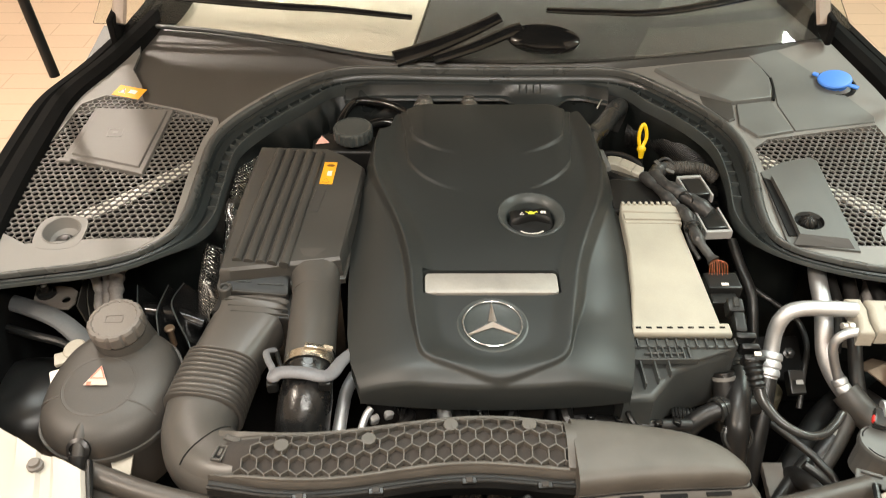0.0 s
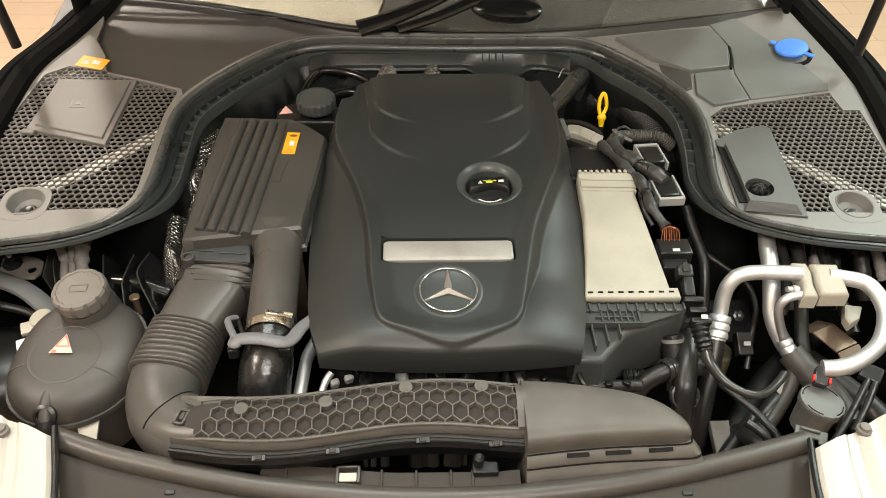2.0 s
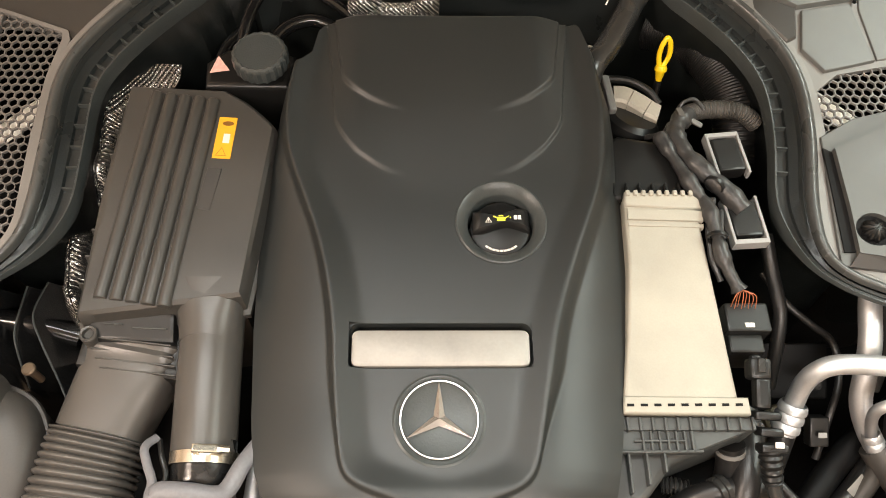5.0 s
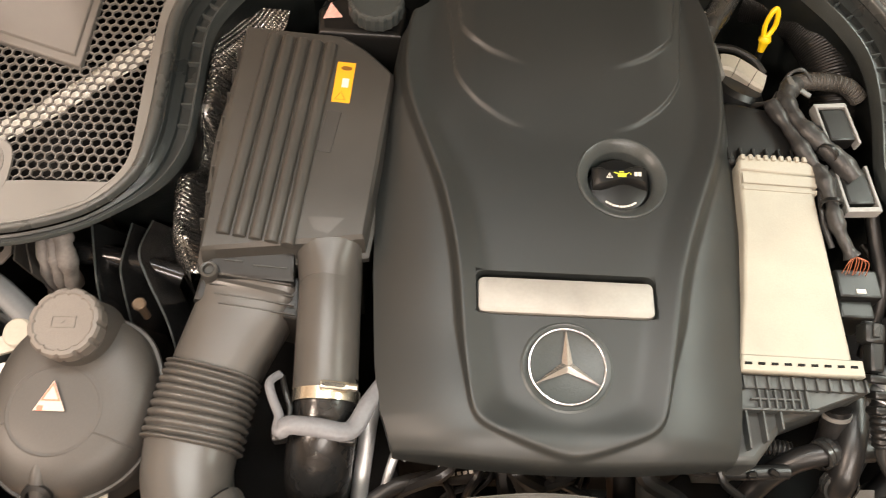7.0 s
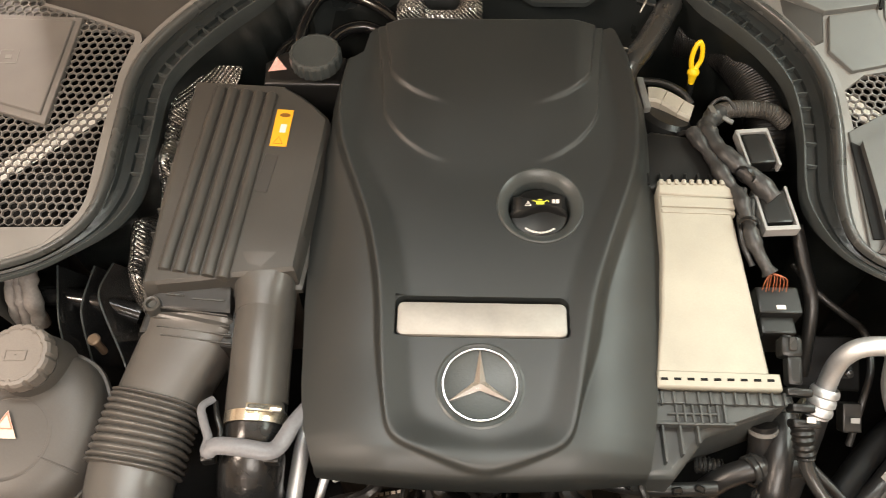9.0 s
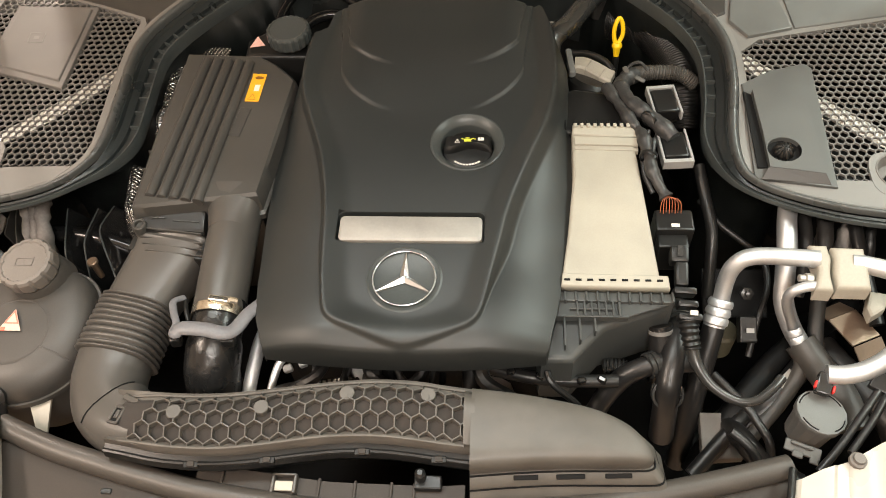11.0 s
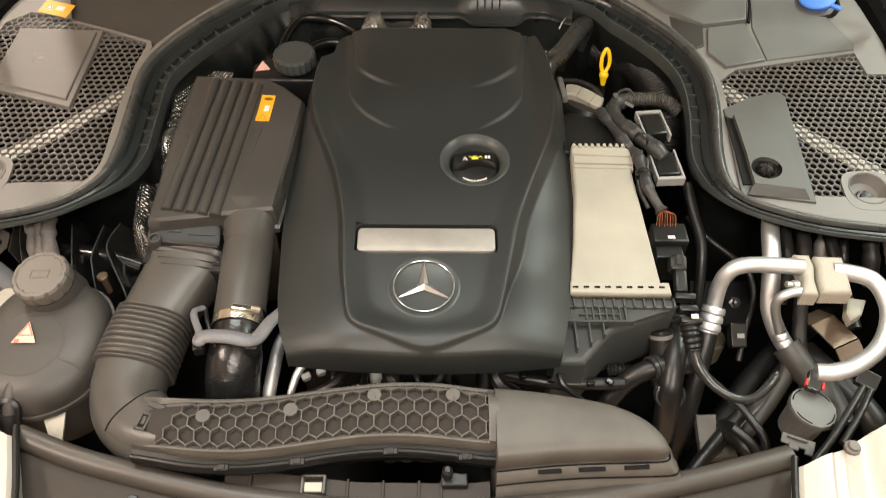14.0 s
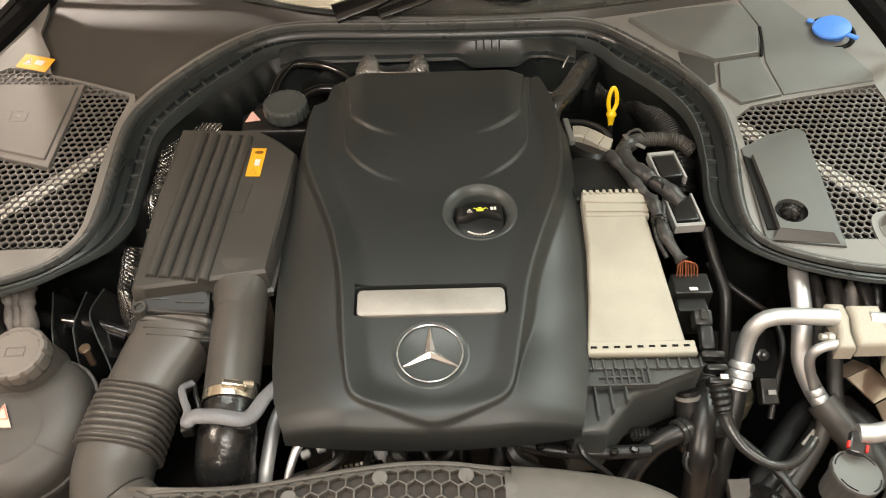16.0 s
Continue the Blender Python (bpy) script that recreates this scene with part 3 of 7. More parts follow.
LID = [(-0.305, 0.813), (-0.150, 0.833), (-0.132, 1.036), (-0.150, 1.064), (-0.200, 1.082), (-0.292, 1.086)]
b = bmesh.new()
rows, NXL, NYL = [], 40, 30


def lid_left(y):
    return table([(0.80, -0.306), (1.09, -0.292)], y)


def lid_right(y):
    return table([(0.80, -0.147), (1.030, -0.125), (1.060, -0.156), (1.088, -0.20)], y)


for j in range(NYL + 1):
    t = j / NYL
    row = []
    for i in range(NXL + 1):
        s = i / NXL
        y = 0.812 + t * 0.274 + 0.018 * s * (1 - t) * 1.1 - 0.008 * s * t
        x = lid_left(y) + s * (lid_right(y) - lid_left(y))
        z = lid_z(x, y)
        row.append((x, y, z))
    rows.append(row)
vs = [[b.verts.new(p) for p in r] for r in rows]
for j in range(NYL):
    for i in range(NXL):
        b.faces.new((vs[j][i], vs[j][i + 1], vs[j + 1][i + 1], vs[j + 1][i]))
edge = vs[0] + [r[-1] for r in vs[1:]] + vs[-1][-2::-1] + [r[0] for r in vs[-2:0:-1]]
c = Vector((-0.22, 0.95, 0))
prev = edge
for grow, dz in ((0.004, -0.004), (0.007, -0.030), (0.013, -0.032), (0.013, -0.040)):
    nxt = []
    for v in edge:
        d = Vector((v.co.x - c.x, v.co.y - c.y, 0)).normalized()
        side = 1.5 if d.x < -0.55 else 1.0
        nxt.append(b.verts.new((v.co.x + d.x * grow * side, v.co.y + d.y * grow, lid_z(v.co.x, v.co.y) + dz)))
    for i in range(len(edge)):
        j = (i + 1) % len(edge)
        b.faces.new((prev[i], prev[j], nxt[j], nxt[i]))
    prev = nxt
part("lid", b, BOX, air_box)
b = bmesh.new()
slab(b, [(x + (x + 0.22) * 0.05, y + (y - 0.95) * 0.03) for x, y in LID], lambda x, y: lid_z(x, y) - 0.040, 0.16, 0.006)
part("lower_body", b, BLACK, air_box)
bits("edge_tab", [(pose(lid_left(y) - 0.0092, y, lid_z(-0.3, y) - 0.017, 0, 10, 0), 0.0045, 0.0020, 0.025, 0.0005) for y in (0.845 + 0.031 * k for k in range(8))], BOX, air_box)
for k in range(5):
    xa, xb = -0.2600 + 0.0164 * k, -0.2862 + 0.0167 * k
    b = bmesh.new()
    pts = []
    for q in range(61):
        t = 0.5 - 0.5 * math.cos(math.pi * q / 60)
        x, y = xa + (xb - xa) * t, 1.076 - 0.0025 * k + (0.826 - 1.076) * t
        pts.append(Vector((x, y, lid_z(x, y) - 0.0006)))
    tube(b, pts, lambda t: 0.0072 * min(1.0, math.sqrt(max(0.0, 1 - max(0.0, 1 - min(t, 1 - t) * 38) ** 2)) + 0.0003), n=16, steps=0, flat=1.05)
    part("lid_rib", b, BOX, air_box)
lm = frame_on(-0.1768, 1.0155, lid_z(-0.1768, 1.0155) + 0.0009, 0.10, 0.02, -4)
label_sheet("warning_label", lm, 0.0205, 0.0535, ORANGE, air_box, "orange warning label")
q = bmesh.new()
box(q, lm @ pose(0.002, -0.001, 0.0005), 0.0075, 0.012, 0.0003, 0)
part("label_patch", q, PAPER, air_box, smooth=False)
q = bmesh.new()
tri_bm(q, lm @ pose(-0.001, -0.018, 0.0005), 0.0125, 0.011, frame=0.16)
part("label_triangle", q, RUST, air_box, smooth=False)
q = bmesh.new()
lathe(q, lm @ pose(0.001, 0.0185, 0.0004) @ Matrix.Diagonal((1.0, 0.45, 1.0, 1.0)), [(0.0065, 0.0), (0.0065, 0.0003), (0.001, 0.0003)], 20)
part("label_mark", q, RUST, air_box, smooth=False)
b = bmesh.new()
box(b, frame_on(-0.188, 0.952, lid_z(-0.188, 0.952) + 0.0003, 0.10, 0.02, -9), 0.016, 0.052, 0.0016, 0.0006, 1)
part("blank_field", b, COWL, air_box)
b = bmesh.new()
# sloping front below the ribs, and the neck that feeds the outlet
slab(b, [(-0.306, 0.792), (-0.212, 0.788), (-0.214, 0.822), (-0.300, 0.815)], lambda x, y: 0.862 + 0.3 * (y - 0.80), 0.05, 0.004)
slab(b, [(-0.316, 0.770), (-0.206, 0.752), (-0.206, 0.80), (-0.312, 0.80)], lambda x, y: 0.846 + 0.1 * (y - 0.78), 0.07, 0.004)
part("front_step", b, BLACK, air_box)
bits("step_rib", [(pose(-0.260 + 0.004 * k, 0.790 - 0.010 * k, 0.8525 - 0.0012 * k + 0.006 * (k == 0), 0, 0, -7), 0.092 - 0.004 * k, 0.0016, 0.004, 0.0004) for k in range(4)], BOX, air_box)
b = bmesh.new()
lathe(b, pose(-0.300, 0.796, 0.864), [(0.0095, -0.03), (0.0095, 0.000), (0.0085, 0.0012), (0.0062, 0.0008), (0.0058, -0.004)], 20)
part("screw_eye", b, BOX, air_box)
b = bmesh.new()
lathe(b, pose(-0.300, 0.796, 0.860), [(0.0056, -0.004), (0.0056, 0.001), (0.0040, 0.0022), (0.001, 0.0022)], 14)
part("screw", b, LIP, air_box, "dull screw head")
bits("step_line", [(pose(-0.276, 0.8065, 0.8655, 0, 0, -3), 0.020, 0.0014, 0.0016, 0.0004), (pose(-0.238, 0.8020, 0.8640, 0, 0, -3), 0.036, 0.0014, 0.0016, 0.0004)], LIP, air_box, "pale line on the front step")
b = bmesh.new()
tube(b, [(-0.178, 0.868, 0.838), (-0.177, 0.838, 0.850), (-0.174, 0.76, 0.848), (-0.171, 0.676, 0.838)], lambda t: 0.0325 + 0.002 * (1 - smooth01(0.12, 0.42, t)), n=32, steps=10)
part("outlet_pipe", b, DUCT, air_box)

b = bmesh.new()
rings = []
for k in range(9):
    t = k / 8
    p = Vector((-0.1805 + 0.005 * t, 0.846 - 0.060 * t, 0.8580 - 0.0075 * t))
    rings.append(squircle(p, Vector((1, 0, 0)), Vector((0, 0.1, 1)), 0.0355 - 0.0030 * smooth01(0, 1, t), 0.0330 - 0.0009 * t, e=0.5 + 0.5 * smooth01(0, 0.9, t)))
loft(b, rings)
part("outlet_hood", b, DUCT, air_box, sharp=1.2)

outlet = thing("intake_coupler", "black rubber intake coupler with plated hose clamp", "hose", (-0.172, 0.63, 0.78))
b = bmesh.new()
tube(b, [(-0.170, 0.690, 0.839), (-0.170, 0.66, 0.834), (-0.172, 0.635, 0.822), (-0.175, 0.610, 0.796), (-0.176, 0.60, 0.74)], lambda t: 0.0315 + 0.0025 * smooth01(0.35, 0.5, t), n=28)
part("rubber_sleeve", b, material("coupler_rubber", (0.010, 0.010, 0.010), 0.26, grain=0.3, scale=70, stain=0.3, stain_scale=30, bump=1.0), outlet)
b = bmesh.new()
ax = Vector((0, -0.992, -0.12))
for dy in (0.0,):
    ring = [Vector((-0.1700, 0.672, 0.8375)) + 0.0325 * (math.cos(a) * Vector((1, 0, 0)) + math.sin(a) * Vector((0, -0.12, 0.992))) for a in (2 * math.pi * k / 40 for k in range(41))]
    rr = []
    for i, p in enumerate(ring):
        o = (p - Vector((-0.1700, 0.672, 0.8375))).normalized()
        rr.append([p + ax * u + o * w for u, w in ((-0.006, 0), (-0.006, 0.0012), (0.006, 0.0012), (0.006, 0))])
    loft(b, rr, caps=False)
part("clamp_band", b, BRASS, outlet, "plated hose clamp band")
b = bmesh.new()
box(b, pose(-0.160, 0.6735, 0.8715, -7, 12, 0), 0.028, 0.009, 0.008, 0.002)
tube(b, [(-0.150, 0.674, 0.8715), (-0.139, 0.674, 0.868)], 0.0042, n=8, steps=1)
part("clamp_screw", b, BRASS, outlet, "plated clamp screw housing")

breather = thing("breather_hose", "grey vacuum hose tied round the intake coupler", "hose", (-0.17, 0.63, 0.84))
b = bmesh.new()
tube(b, [(-0.216, 0.692, 0.848), (-0.224, 0.680, 0.856), (-0.219, 0.664, 0.858), (-0.211, 0.648, 0.860), (-0.207, 0.633, 0.862), (-0.198, 0.636, 0.866), (-0.172, 0.634, 0.868), (-0.148, 0.632, 0.864), (-0.137, 0.640, 0.860), (-0.126, 0.664, 0.858), (-0.112, 0.690, 0.850)], lambda t: 0.0045 + 0.0048 * smooth01(0.30, 0.42, t) - 0.0015 * smooth01(0.8, 1.0, t), n=14, flat=0.6)
part("hose_run", b, material("grey_sleeve", (0.1378, 0.1378, 0.1455), 0.42, grain=0.2, scale=300, stain=0.2, bump=0.3), breather)
b = bmesh.new()
box(b, pose(-0.209, 0.629, 0.850, 0, 0, 10), 0.014, 0.012, 0.016, 0.003)
part("hose_clip", b, BLACK, breather)
b = bmesh.new()
box(b, pose(-0.144, 0.628, 0.853, 0, 0, 0), 0.016, 0.012, 0.014, 0.003)
part("hose_clip", b, BLACK, breather)

for pts, r in (([(-0.214, 0.690, 0.846), (-0.208, 0.672, 0.850), (-0.202, 0.655, 0.848), (-0.206, 0.640, 0.846)], 0.0028),):
    b = bmesh.new()
    tube(b, pts, r, n=10)
    part("tie", b, BLACK, breather, "black tie")

# ---------------------------------------------------------------- front intake duct
duct = thing("front_intake_duct", "dark grey plastic intake duct with bellows and honeycomb ribs", "air duct", (-0.1, 0.55, 0.76))


b = bmesh.new()
line = curve([(-0.259, 0.800, 0.820), (-0.264, 0.775, 0.818), (-0.277, 0.740, 0.812), (-0.290, 0.703, 0.806)], 6)
rings = []
for i, (p, d, s, u) in enumerate(frames_along(line)):
    t = i / (len(line) - 1)
    ridge = 0.002 * (math.sin(t * 60) > 0) * (t < 0.32)
    rings.append(squircle(p, s, u, 0.053 - 0.008 * t + ridge, 0.034 + ridge, e=0.42 + 0.25 * t))
loft(b, rings)
part("funnel", b, DUCT, duct)
b = bmesh.new()
line = curve([(-0.290, 0.706, 0.806), (-0.297, 0.670, 0.802), (-0.303, 0.628, 0.798)], 70)
rings = []
for i, (p, d, s, u) in enumerate(frames_along(line)):
    t = i / (len(line) - 1)
    r = 0.0052 * abs(math.sin(t * math.pi * 11)) ** 0.7
    rings.append(squircle(p, s, u, 0.0445 + 0.001 * t + r, 0.035 + 0.003 * t + r, e=0.72))
loft(b, rings)
part("bellows", b, DUCT, duct, "ribbed bellows", sharp=1.2)
b = bmesh.new()
line = curve([(-0.303, 0.632, 0.798), (-0.302, 0.600, 0.797), (-0.290, 0.566, 0.798), (-0.264, 0.543, 0.801), (-0.228, 0.530, 0.806)], 8)
rings = []
for i, (p, d, s, u) in enumerate(frames_along(line)):
    t = i / (len(line) - 1)
    rings.append(squircle(p, s, u, 0.0465 - 0.009 * t, 0.038, e=0.85))
loft(b, rings)
part("elbow", b, DUCT, duct)

# long duct: top edge and front edge lines over x
DT = [(-0.262, 0.560), (-0.214, 0.556), (-0.141, 0.556), (-0.075, 0.566), (-0.008, 0.577), (0.060, 0.582), (0.128, 0.573), (0.146, 0.568)]
DB = [(-0.262, 0.512), (-0.232, 0.502), (-0.167, 0.495), (-0.104, 0.498), (-0.040, 0.511), (0.025, 0.519), (0.090, 0.514), (0.146, 0.506)]


def duct_surface(x, v):
    """v: 0 at the rear edge, 1 at the front edge of the ribbed top."""
    yt, yb = bend(DT, x, 0.035), bend(DB, x, 0.035)
    y = yt + (yb - yt) * v
    z = 0.857 - 0.009 * v * v + 0.007 * math.sin(math.pi * min(1, max(0, v))) - 0.010 * (max(0.0, 0.24 - v) / 0.24) ** 1.6
    return Vector((x, y, z - 0.012 * smooth01(-0.20, -0.27, x)))


b = bmesh.new()
rings = []
for k in range(45):
    x = -0.262 + (0.146 + 0.262) * k / 44
    yt, yb = bend(DT, x, 0.035), bend(DB, x, 0.035)
    ring = [Vector((x, yt + 0.004, 0.80)), Vector((x, yt + 0.006, 0.845))]
    ring += [duct_surface(x, v / 8) - Vector((0, 0, 0.0085 if 0 < v < 8 else 0.0)) for v in range(9)]
    ring += [Vector((x, yb - 0.003, 0.843)), Vector((x, yb - 0.0045, 0.836)), Vector((x, yb - 0.002, 0.80))]
    rings.append(ring)
loft(b, rings)
part("long_duct", b, LITDUCT, duct)
# Brown porous cell floor, also darkened in colour for the shade between ribs.
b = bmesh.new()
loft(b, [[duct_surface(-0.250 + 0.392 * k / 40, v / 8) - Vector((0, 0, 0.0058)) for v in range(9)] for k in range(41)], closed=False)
part("dark_brown_layer", b, BROWNDARK, duct, "dark brown porous cell floor with shade in its colour")
b = bmesh.new()
PITCH, DEEP = 0.0180, 0.0640
RAD = PITCH / math.sqrt(3)


def strut(bm, p, q, lift):
    """One rib of the lattice between two places (x, v) on the duct, cut at the lattice's border."""
    if any(e[0] < -0.248 + 0.040 * (1 - e[1]) for e in (p, q)):
        return
    lo, hi = 0.0, 1.0
    for a0, d0, mn, mx in ((p[0], q[0] - p[0], -0.244, 0.138), (p[1], q[1] - p[1], 0.0, 1.0)):
        if abs(d0) < 1e-9:
            if not mn <= a0 <= mx:
                return
            continue
        t0, t1 = sorted(((mn - a0) / d0, (mx - a0) / d0))
        lo, hi = max(lo, t0), min(hi, t1)
    if hi - lo < 0.04:
        return
    ends = []
    for t in (lo, hi):
        x, v = p[0] + (q[0] - p[0]) * t, p[1] + (q[1] - p[1]) * t
        ends.append(duct_surface(x, v))
    along = (ends[1] - ends[0]).normalized()
    side = along.cross(Vector((0, 0, 1))).normalized() * 0.00090
    rows2 = []
    for e in ends:
        rows2.append([e + side * 1.25 + Vector((0, 0, -0.0068)), e + side + Vector((0, 0, 0.0003 + lift)), e + side * 0.6 + Vector((0, 0, 0.0009 + lift)), e - side * 0.6 + Vector((0, 0, 0.0009 + lift)), e - side + Vector((0, 0, 0.0003 + lift)), e - side * 1.25 + Vector((0, 0, -0.0068))])
    loft(bm, rows2)


for r in range(-1, 6):
    for cidx in range(-1, 25):
        u0 = -0.243 + PITCH * (cidx + 0.5 * (r % 2))
        v0 = 0.055 + 1.5 * RAD / DEEP * r
        ring = [(u0 + RAD * math.cos(radians(60 * k + 30)), v0 + RAD * math.sin(radians(60 * k + 30)) / DEEP) for k in range(6)]
        for k in (0, 1, 2):
            strut(b, ring[k], ring[k + 1], 0.00012 * k)
for v0 in (0.0, 1.0):
    tube(b, [duct_surface(x, v0) + Vector((0, 0.001 - 0.002 * v0, 0.0004)) for x in np.linspace(-0.246, 0.139, 40)], 0.0021, n=8, steps=0)
part("honeycomb_rib", b, LITDUCT, duct, "raised honeycomb ribs", smooth=False)
for x, v in ((-0.182, 0.42), (-0.085, 0.40), (0.008, 0.30), (0.098, 0.26)):
    b = bmesh.new()
    lathe(b, Matrix.Translation(duct_surface(x, v)), [(0.0088, -0.009), (0.0086, 0.0002), (0.0078, 0.0008), (0.001, 0.0008)], 10)
    part("boss", b, LITDUCT, duct)
b = bmesh.new()
loft(b, [[Vector((x, bend(DB, x, 0.035) - dy, z)) for dy, z in ((0.003, 0.8355), (0.0140, 0.8320), (0.0162, 0.8240), (0.006, 0.796), (0.000, 0.796))] for x in np.linspace(-0.262, 0.146, 45)])
part("lower_lip", b, BLACK, duct, "glossy black lower lip")
b = bmesh.new()
lipline = [Vector((x, bend(DB, x, 0.035) - 0.0125, 0.833)) for x in np.linspace(-0.262, 0.146, 30)]
tube(b, lipline, 0.003, n=8, steps=0)
part("front_lip", b, BLACK, duct)
for x in (-0.158, -0.075, 0.028, 0.112):
    b = bmesh.new()
    box(b, pose(x, bend(DB, x, 0.035) - 0.0140, 0.8335, 12, 0, 4), 0.017, 0.0075, 0.006, 0.0010, 1)
    tab = part("lip_clip", b, BLACK, duct, "black clip slot")
    b = bmesh.new()
    box(b, pose(x, bend(DB, x, 0.035) - 0.0140, 0.8362, 12, 0, 4), 0.008, 0.006, 0.003, 0.0006, 1)
    part("clip_tooth", b, PANEL, tab)
b = bmesh.new()
rings = []
for k in range(13):
    x = 0.138 + 0.012 * k / 12
    rings.append([Vector((x, bend(DT, x, 0.035) + 0.006, 0.81)), *[duct_surface(x, v / 8) + Vector((0, 0, 0.003)) for v in range(9)], Vector((x, bend(DB, x, 0.035) - 0.008, 0.81))])
loft(b, rings)
part("joint_band", b, LITDUCT, duct)


def rounded(pts, steps=4):
    return [(p.x, p.y) for p in curve([(x, y, 0) for x, y in pts], steps, closed=True)]


SNOUT = [(0.146, 0.574), (0.19, 0.570), (0.235, 0.563), (0.280, 0.553), (0.312, 0.538), (0.331, 0.519), (0.338, 0.503), (0.334, 0.494), (0.310, 0.4915), (0.24, 0.489), (0.19, 0.485), (0.146, 0.480)]
so = [Vector(p) for p in curve([(x, y, 0) for x, y in SNOUT], 4)]


def tier(f, grow, z):
    out = []
    for p in so:
        fx = 1 - (1 - f) * 0.6
        x = 0.146 + (p.x - 0.146) * fx
        ym = 0.527 - 0.05 * (p.x - 0.146)
        d = p.y - ym
        out.append(Vector((x + grow * smooth01(0.26, 0.33, p.x), ym + d * f + (math.copysign(grow, d) if d < 0 else 0.2 * grow), z)))
    return out


b = bmesh.new()
loft(b, [tier(1.0, 0, 0.838), tier(1.0, 0, 0.847), tier(0.985, 0, 0.852), tier(0.94, 0, 0.857), tier(0.84, 0, 0.861), tier(0.6, 0, 0.8635), tier(0.25, 0, 0.8645)])
part("snout", b, LITDUCT, duct, sharp=1.4)
b = bmesh.new()
loft(b, [tier(1.0, 0.001, 0.8365), tier(1.0, 0.003, 0.8355), tier(1.0, 0.012, 0.8275), tier(1.0, 0.012, 0.825)])
part("snout_collar", b, LITDUCT, duct, sharp=0.9)
b = bmesh.new()
loft(b, [tier(1.0, 0.010, 0.8240), tier(1.0, 0.0135, 0.8225), tier(1.0, 0.024, 0.800), tier(1.0, 0.026, 0.74)])
part("snout_base", b, LITDUCT, duct, sharp=0.9)
# Grooves, slots and dimples are black pieces laid on, shade as colour.
b = bmesh.new()
tube(b, tier(1.0, 0.0022, 0.8372), 0.0011, n=6, steps=0)
tube(b, tier(1.0, 0.0125, 0.8238), 0.0011, n=6, steps=0)
part("groove", b, INKSHADE, duct, "dark groove")
bits("slot", [(pose(x, 0.4795 + 0.055 * (x - 0.19), 0.8335, 40, 0, 3), w, 0.0050, 0.003, 0.0006) for x, w in ((0.205, 0.026), (0.252, 0.030), (0.302, 0.028))], INKSHADE, duct, "dark slot")
for x in (0.196, 0.210):
    b = bmesh.new()
    lathe(b, pose(x, 0.503, 0.8605, 6), [(0.0048, -0.001), (0.0055, 0.0004), (0.001, 0.0004)], 16)
    part("dimple", b, INKSHADE, duct, "dark dimple")
b = bmesh.new()
cl = curve([(-0.276, 0.5555, 0.799), (-0.262, 0.544, 0.801), (-0.244, 0.535, 0.803), (-0.226, 0.530, 0.806)], 4)
cr = frames_along(cl)
loft(b, [squircle(p, s, u, 0.0430 - 0.010 * i / (len(cr) - 1), 0.0412, e=0.80) for i, (p, d, s, u) in enumerate(cr)])
part("collar", b, DUCT, duct, sharp=1.0)
b = bmesh.new()
tube(b, [q for q in squircle(*[cr[0][i] for i in (0, 2, 3)], 0.0436, 0.0416, e=0.80)[3:12]], 0.0009, n=6, steps=0)
part("collar_edge", b, INKSHADE, duct, "dark joint line")
cm_ = pose(-0.2535, 0.5330, 0.8455, 0, -6, -14)
b = bmesh.new()
for x, y, w, h in ((-0.0055, 0, 0.003, 0.022), (0.0055, 0, 0.003, 0.022), (0, 0.0095, 0.014, 0.003), (0, -0.0095, 0.014, 0.003), (0.0005, 0.001, 0.005, 0.010)):
    box(b, cm_ @ pose(x, y, 0), w, h, 0.004, 0.0008, 1)
box(b, pose(-0.2440, 0.5540, 0.8430, 8, -6, -24), 0.022, 0.007, 0.004, 0.001, 1)
clip_ = part("snap_clip", b, DUCT, duct)
# A black plate paints the shade in the clip's window.
b = bmesh.new()
box(b, cm_ @ pose(0, 0, -0.0012), 0.010, 0.018, 0.002, 0)
part("clip_window", b, INKSHADE, clip_, "dark clip window")

# ---------------------------------------------------------------- coolant expansion tank
tank = thing("coolant_expansion_tank", "brown-black plastic coolant expansion tank with seam", "coolant tank", (-0.43, 0.66, 0.70))
TC = Vector((-0.430, 0.662, 0.0))
OUT = [(-0.512, 0.636), (-0.511, 0.680), (-0.494, 0.730), (-0.455, 0.762), (-0.405, 0.760), (-0.366, 0.738), (-0.346, 0.690), (-0.348, 0.640), (-0.372, 0.600), (-0.415, 0.578), (-0.465, 0.580), (-0.500, 0.605)]
ol = [Vector((p.x, p.y, 0)) for p in curve([(x, y, 0) for x, y in OUT], 5, closed=True)]


def tank_seam(x, y):
    return 0.776 + 0.14 * (y - 0.6)


b = bmesh.new()
rings = []
for k in range(12):
    t = k / 11
    f = math.cos(t * math.pi / 2 * 0.97) ** 0.42
    ring = []
    for p in ol:
        q = TC + (p - TC) * f
        ring.append(Vector((q.x, q.y, tank_seam(q.x, q.y) + 0.040 * math.sin(t * math.pi / 2) ** 0.8)))
    rings.append(ring)
loft(b, rings)
part("upper_shell", b, TANKM, tank, sharp=1.2)
b = bmesh.new()
rings = []
for f, dz in ((1.0, 0.004), (1.035, 0.004), (1.045, 0.0015), (1.045, -0.003), (1.0, -0.004)):
    rings.append([Vector((*(TC + (p - TC) * f).xy, tank_seam(p.x, p.y) + dz)) for p in ol])
loft(b, rings, caps=False)
part("seam_flange", b, TANKM, tank)
b = bmesh.new()
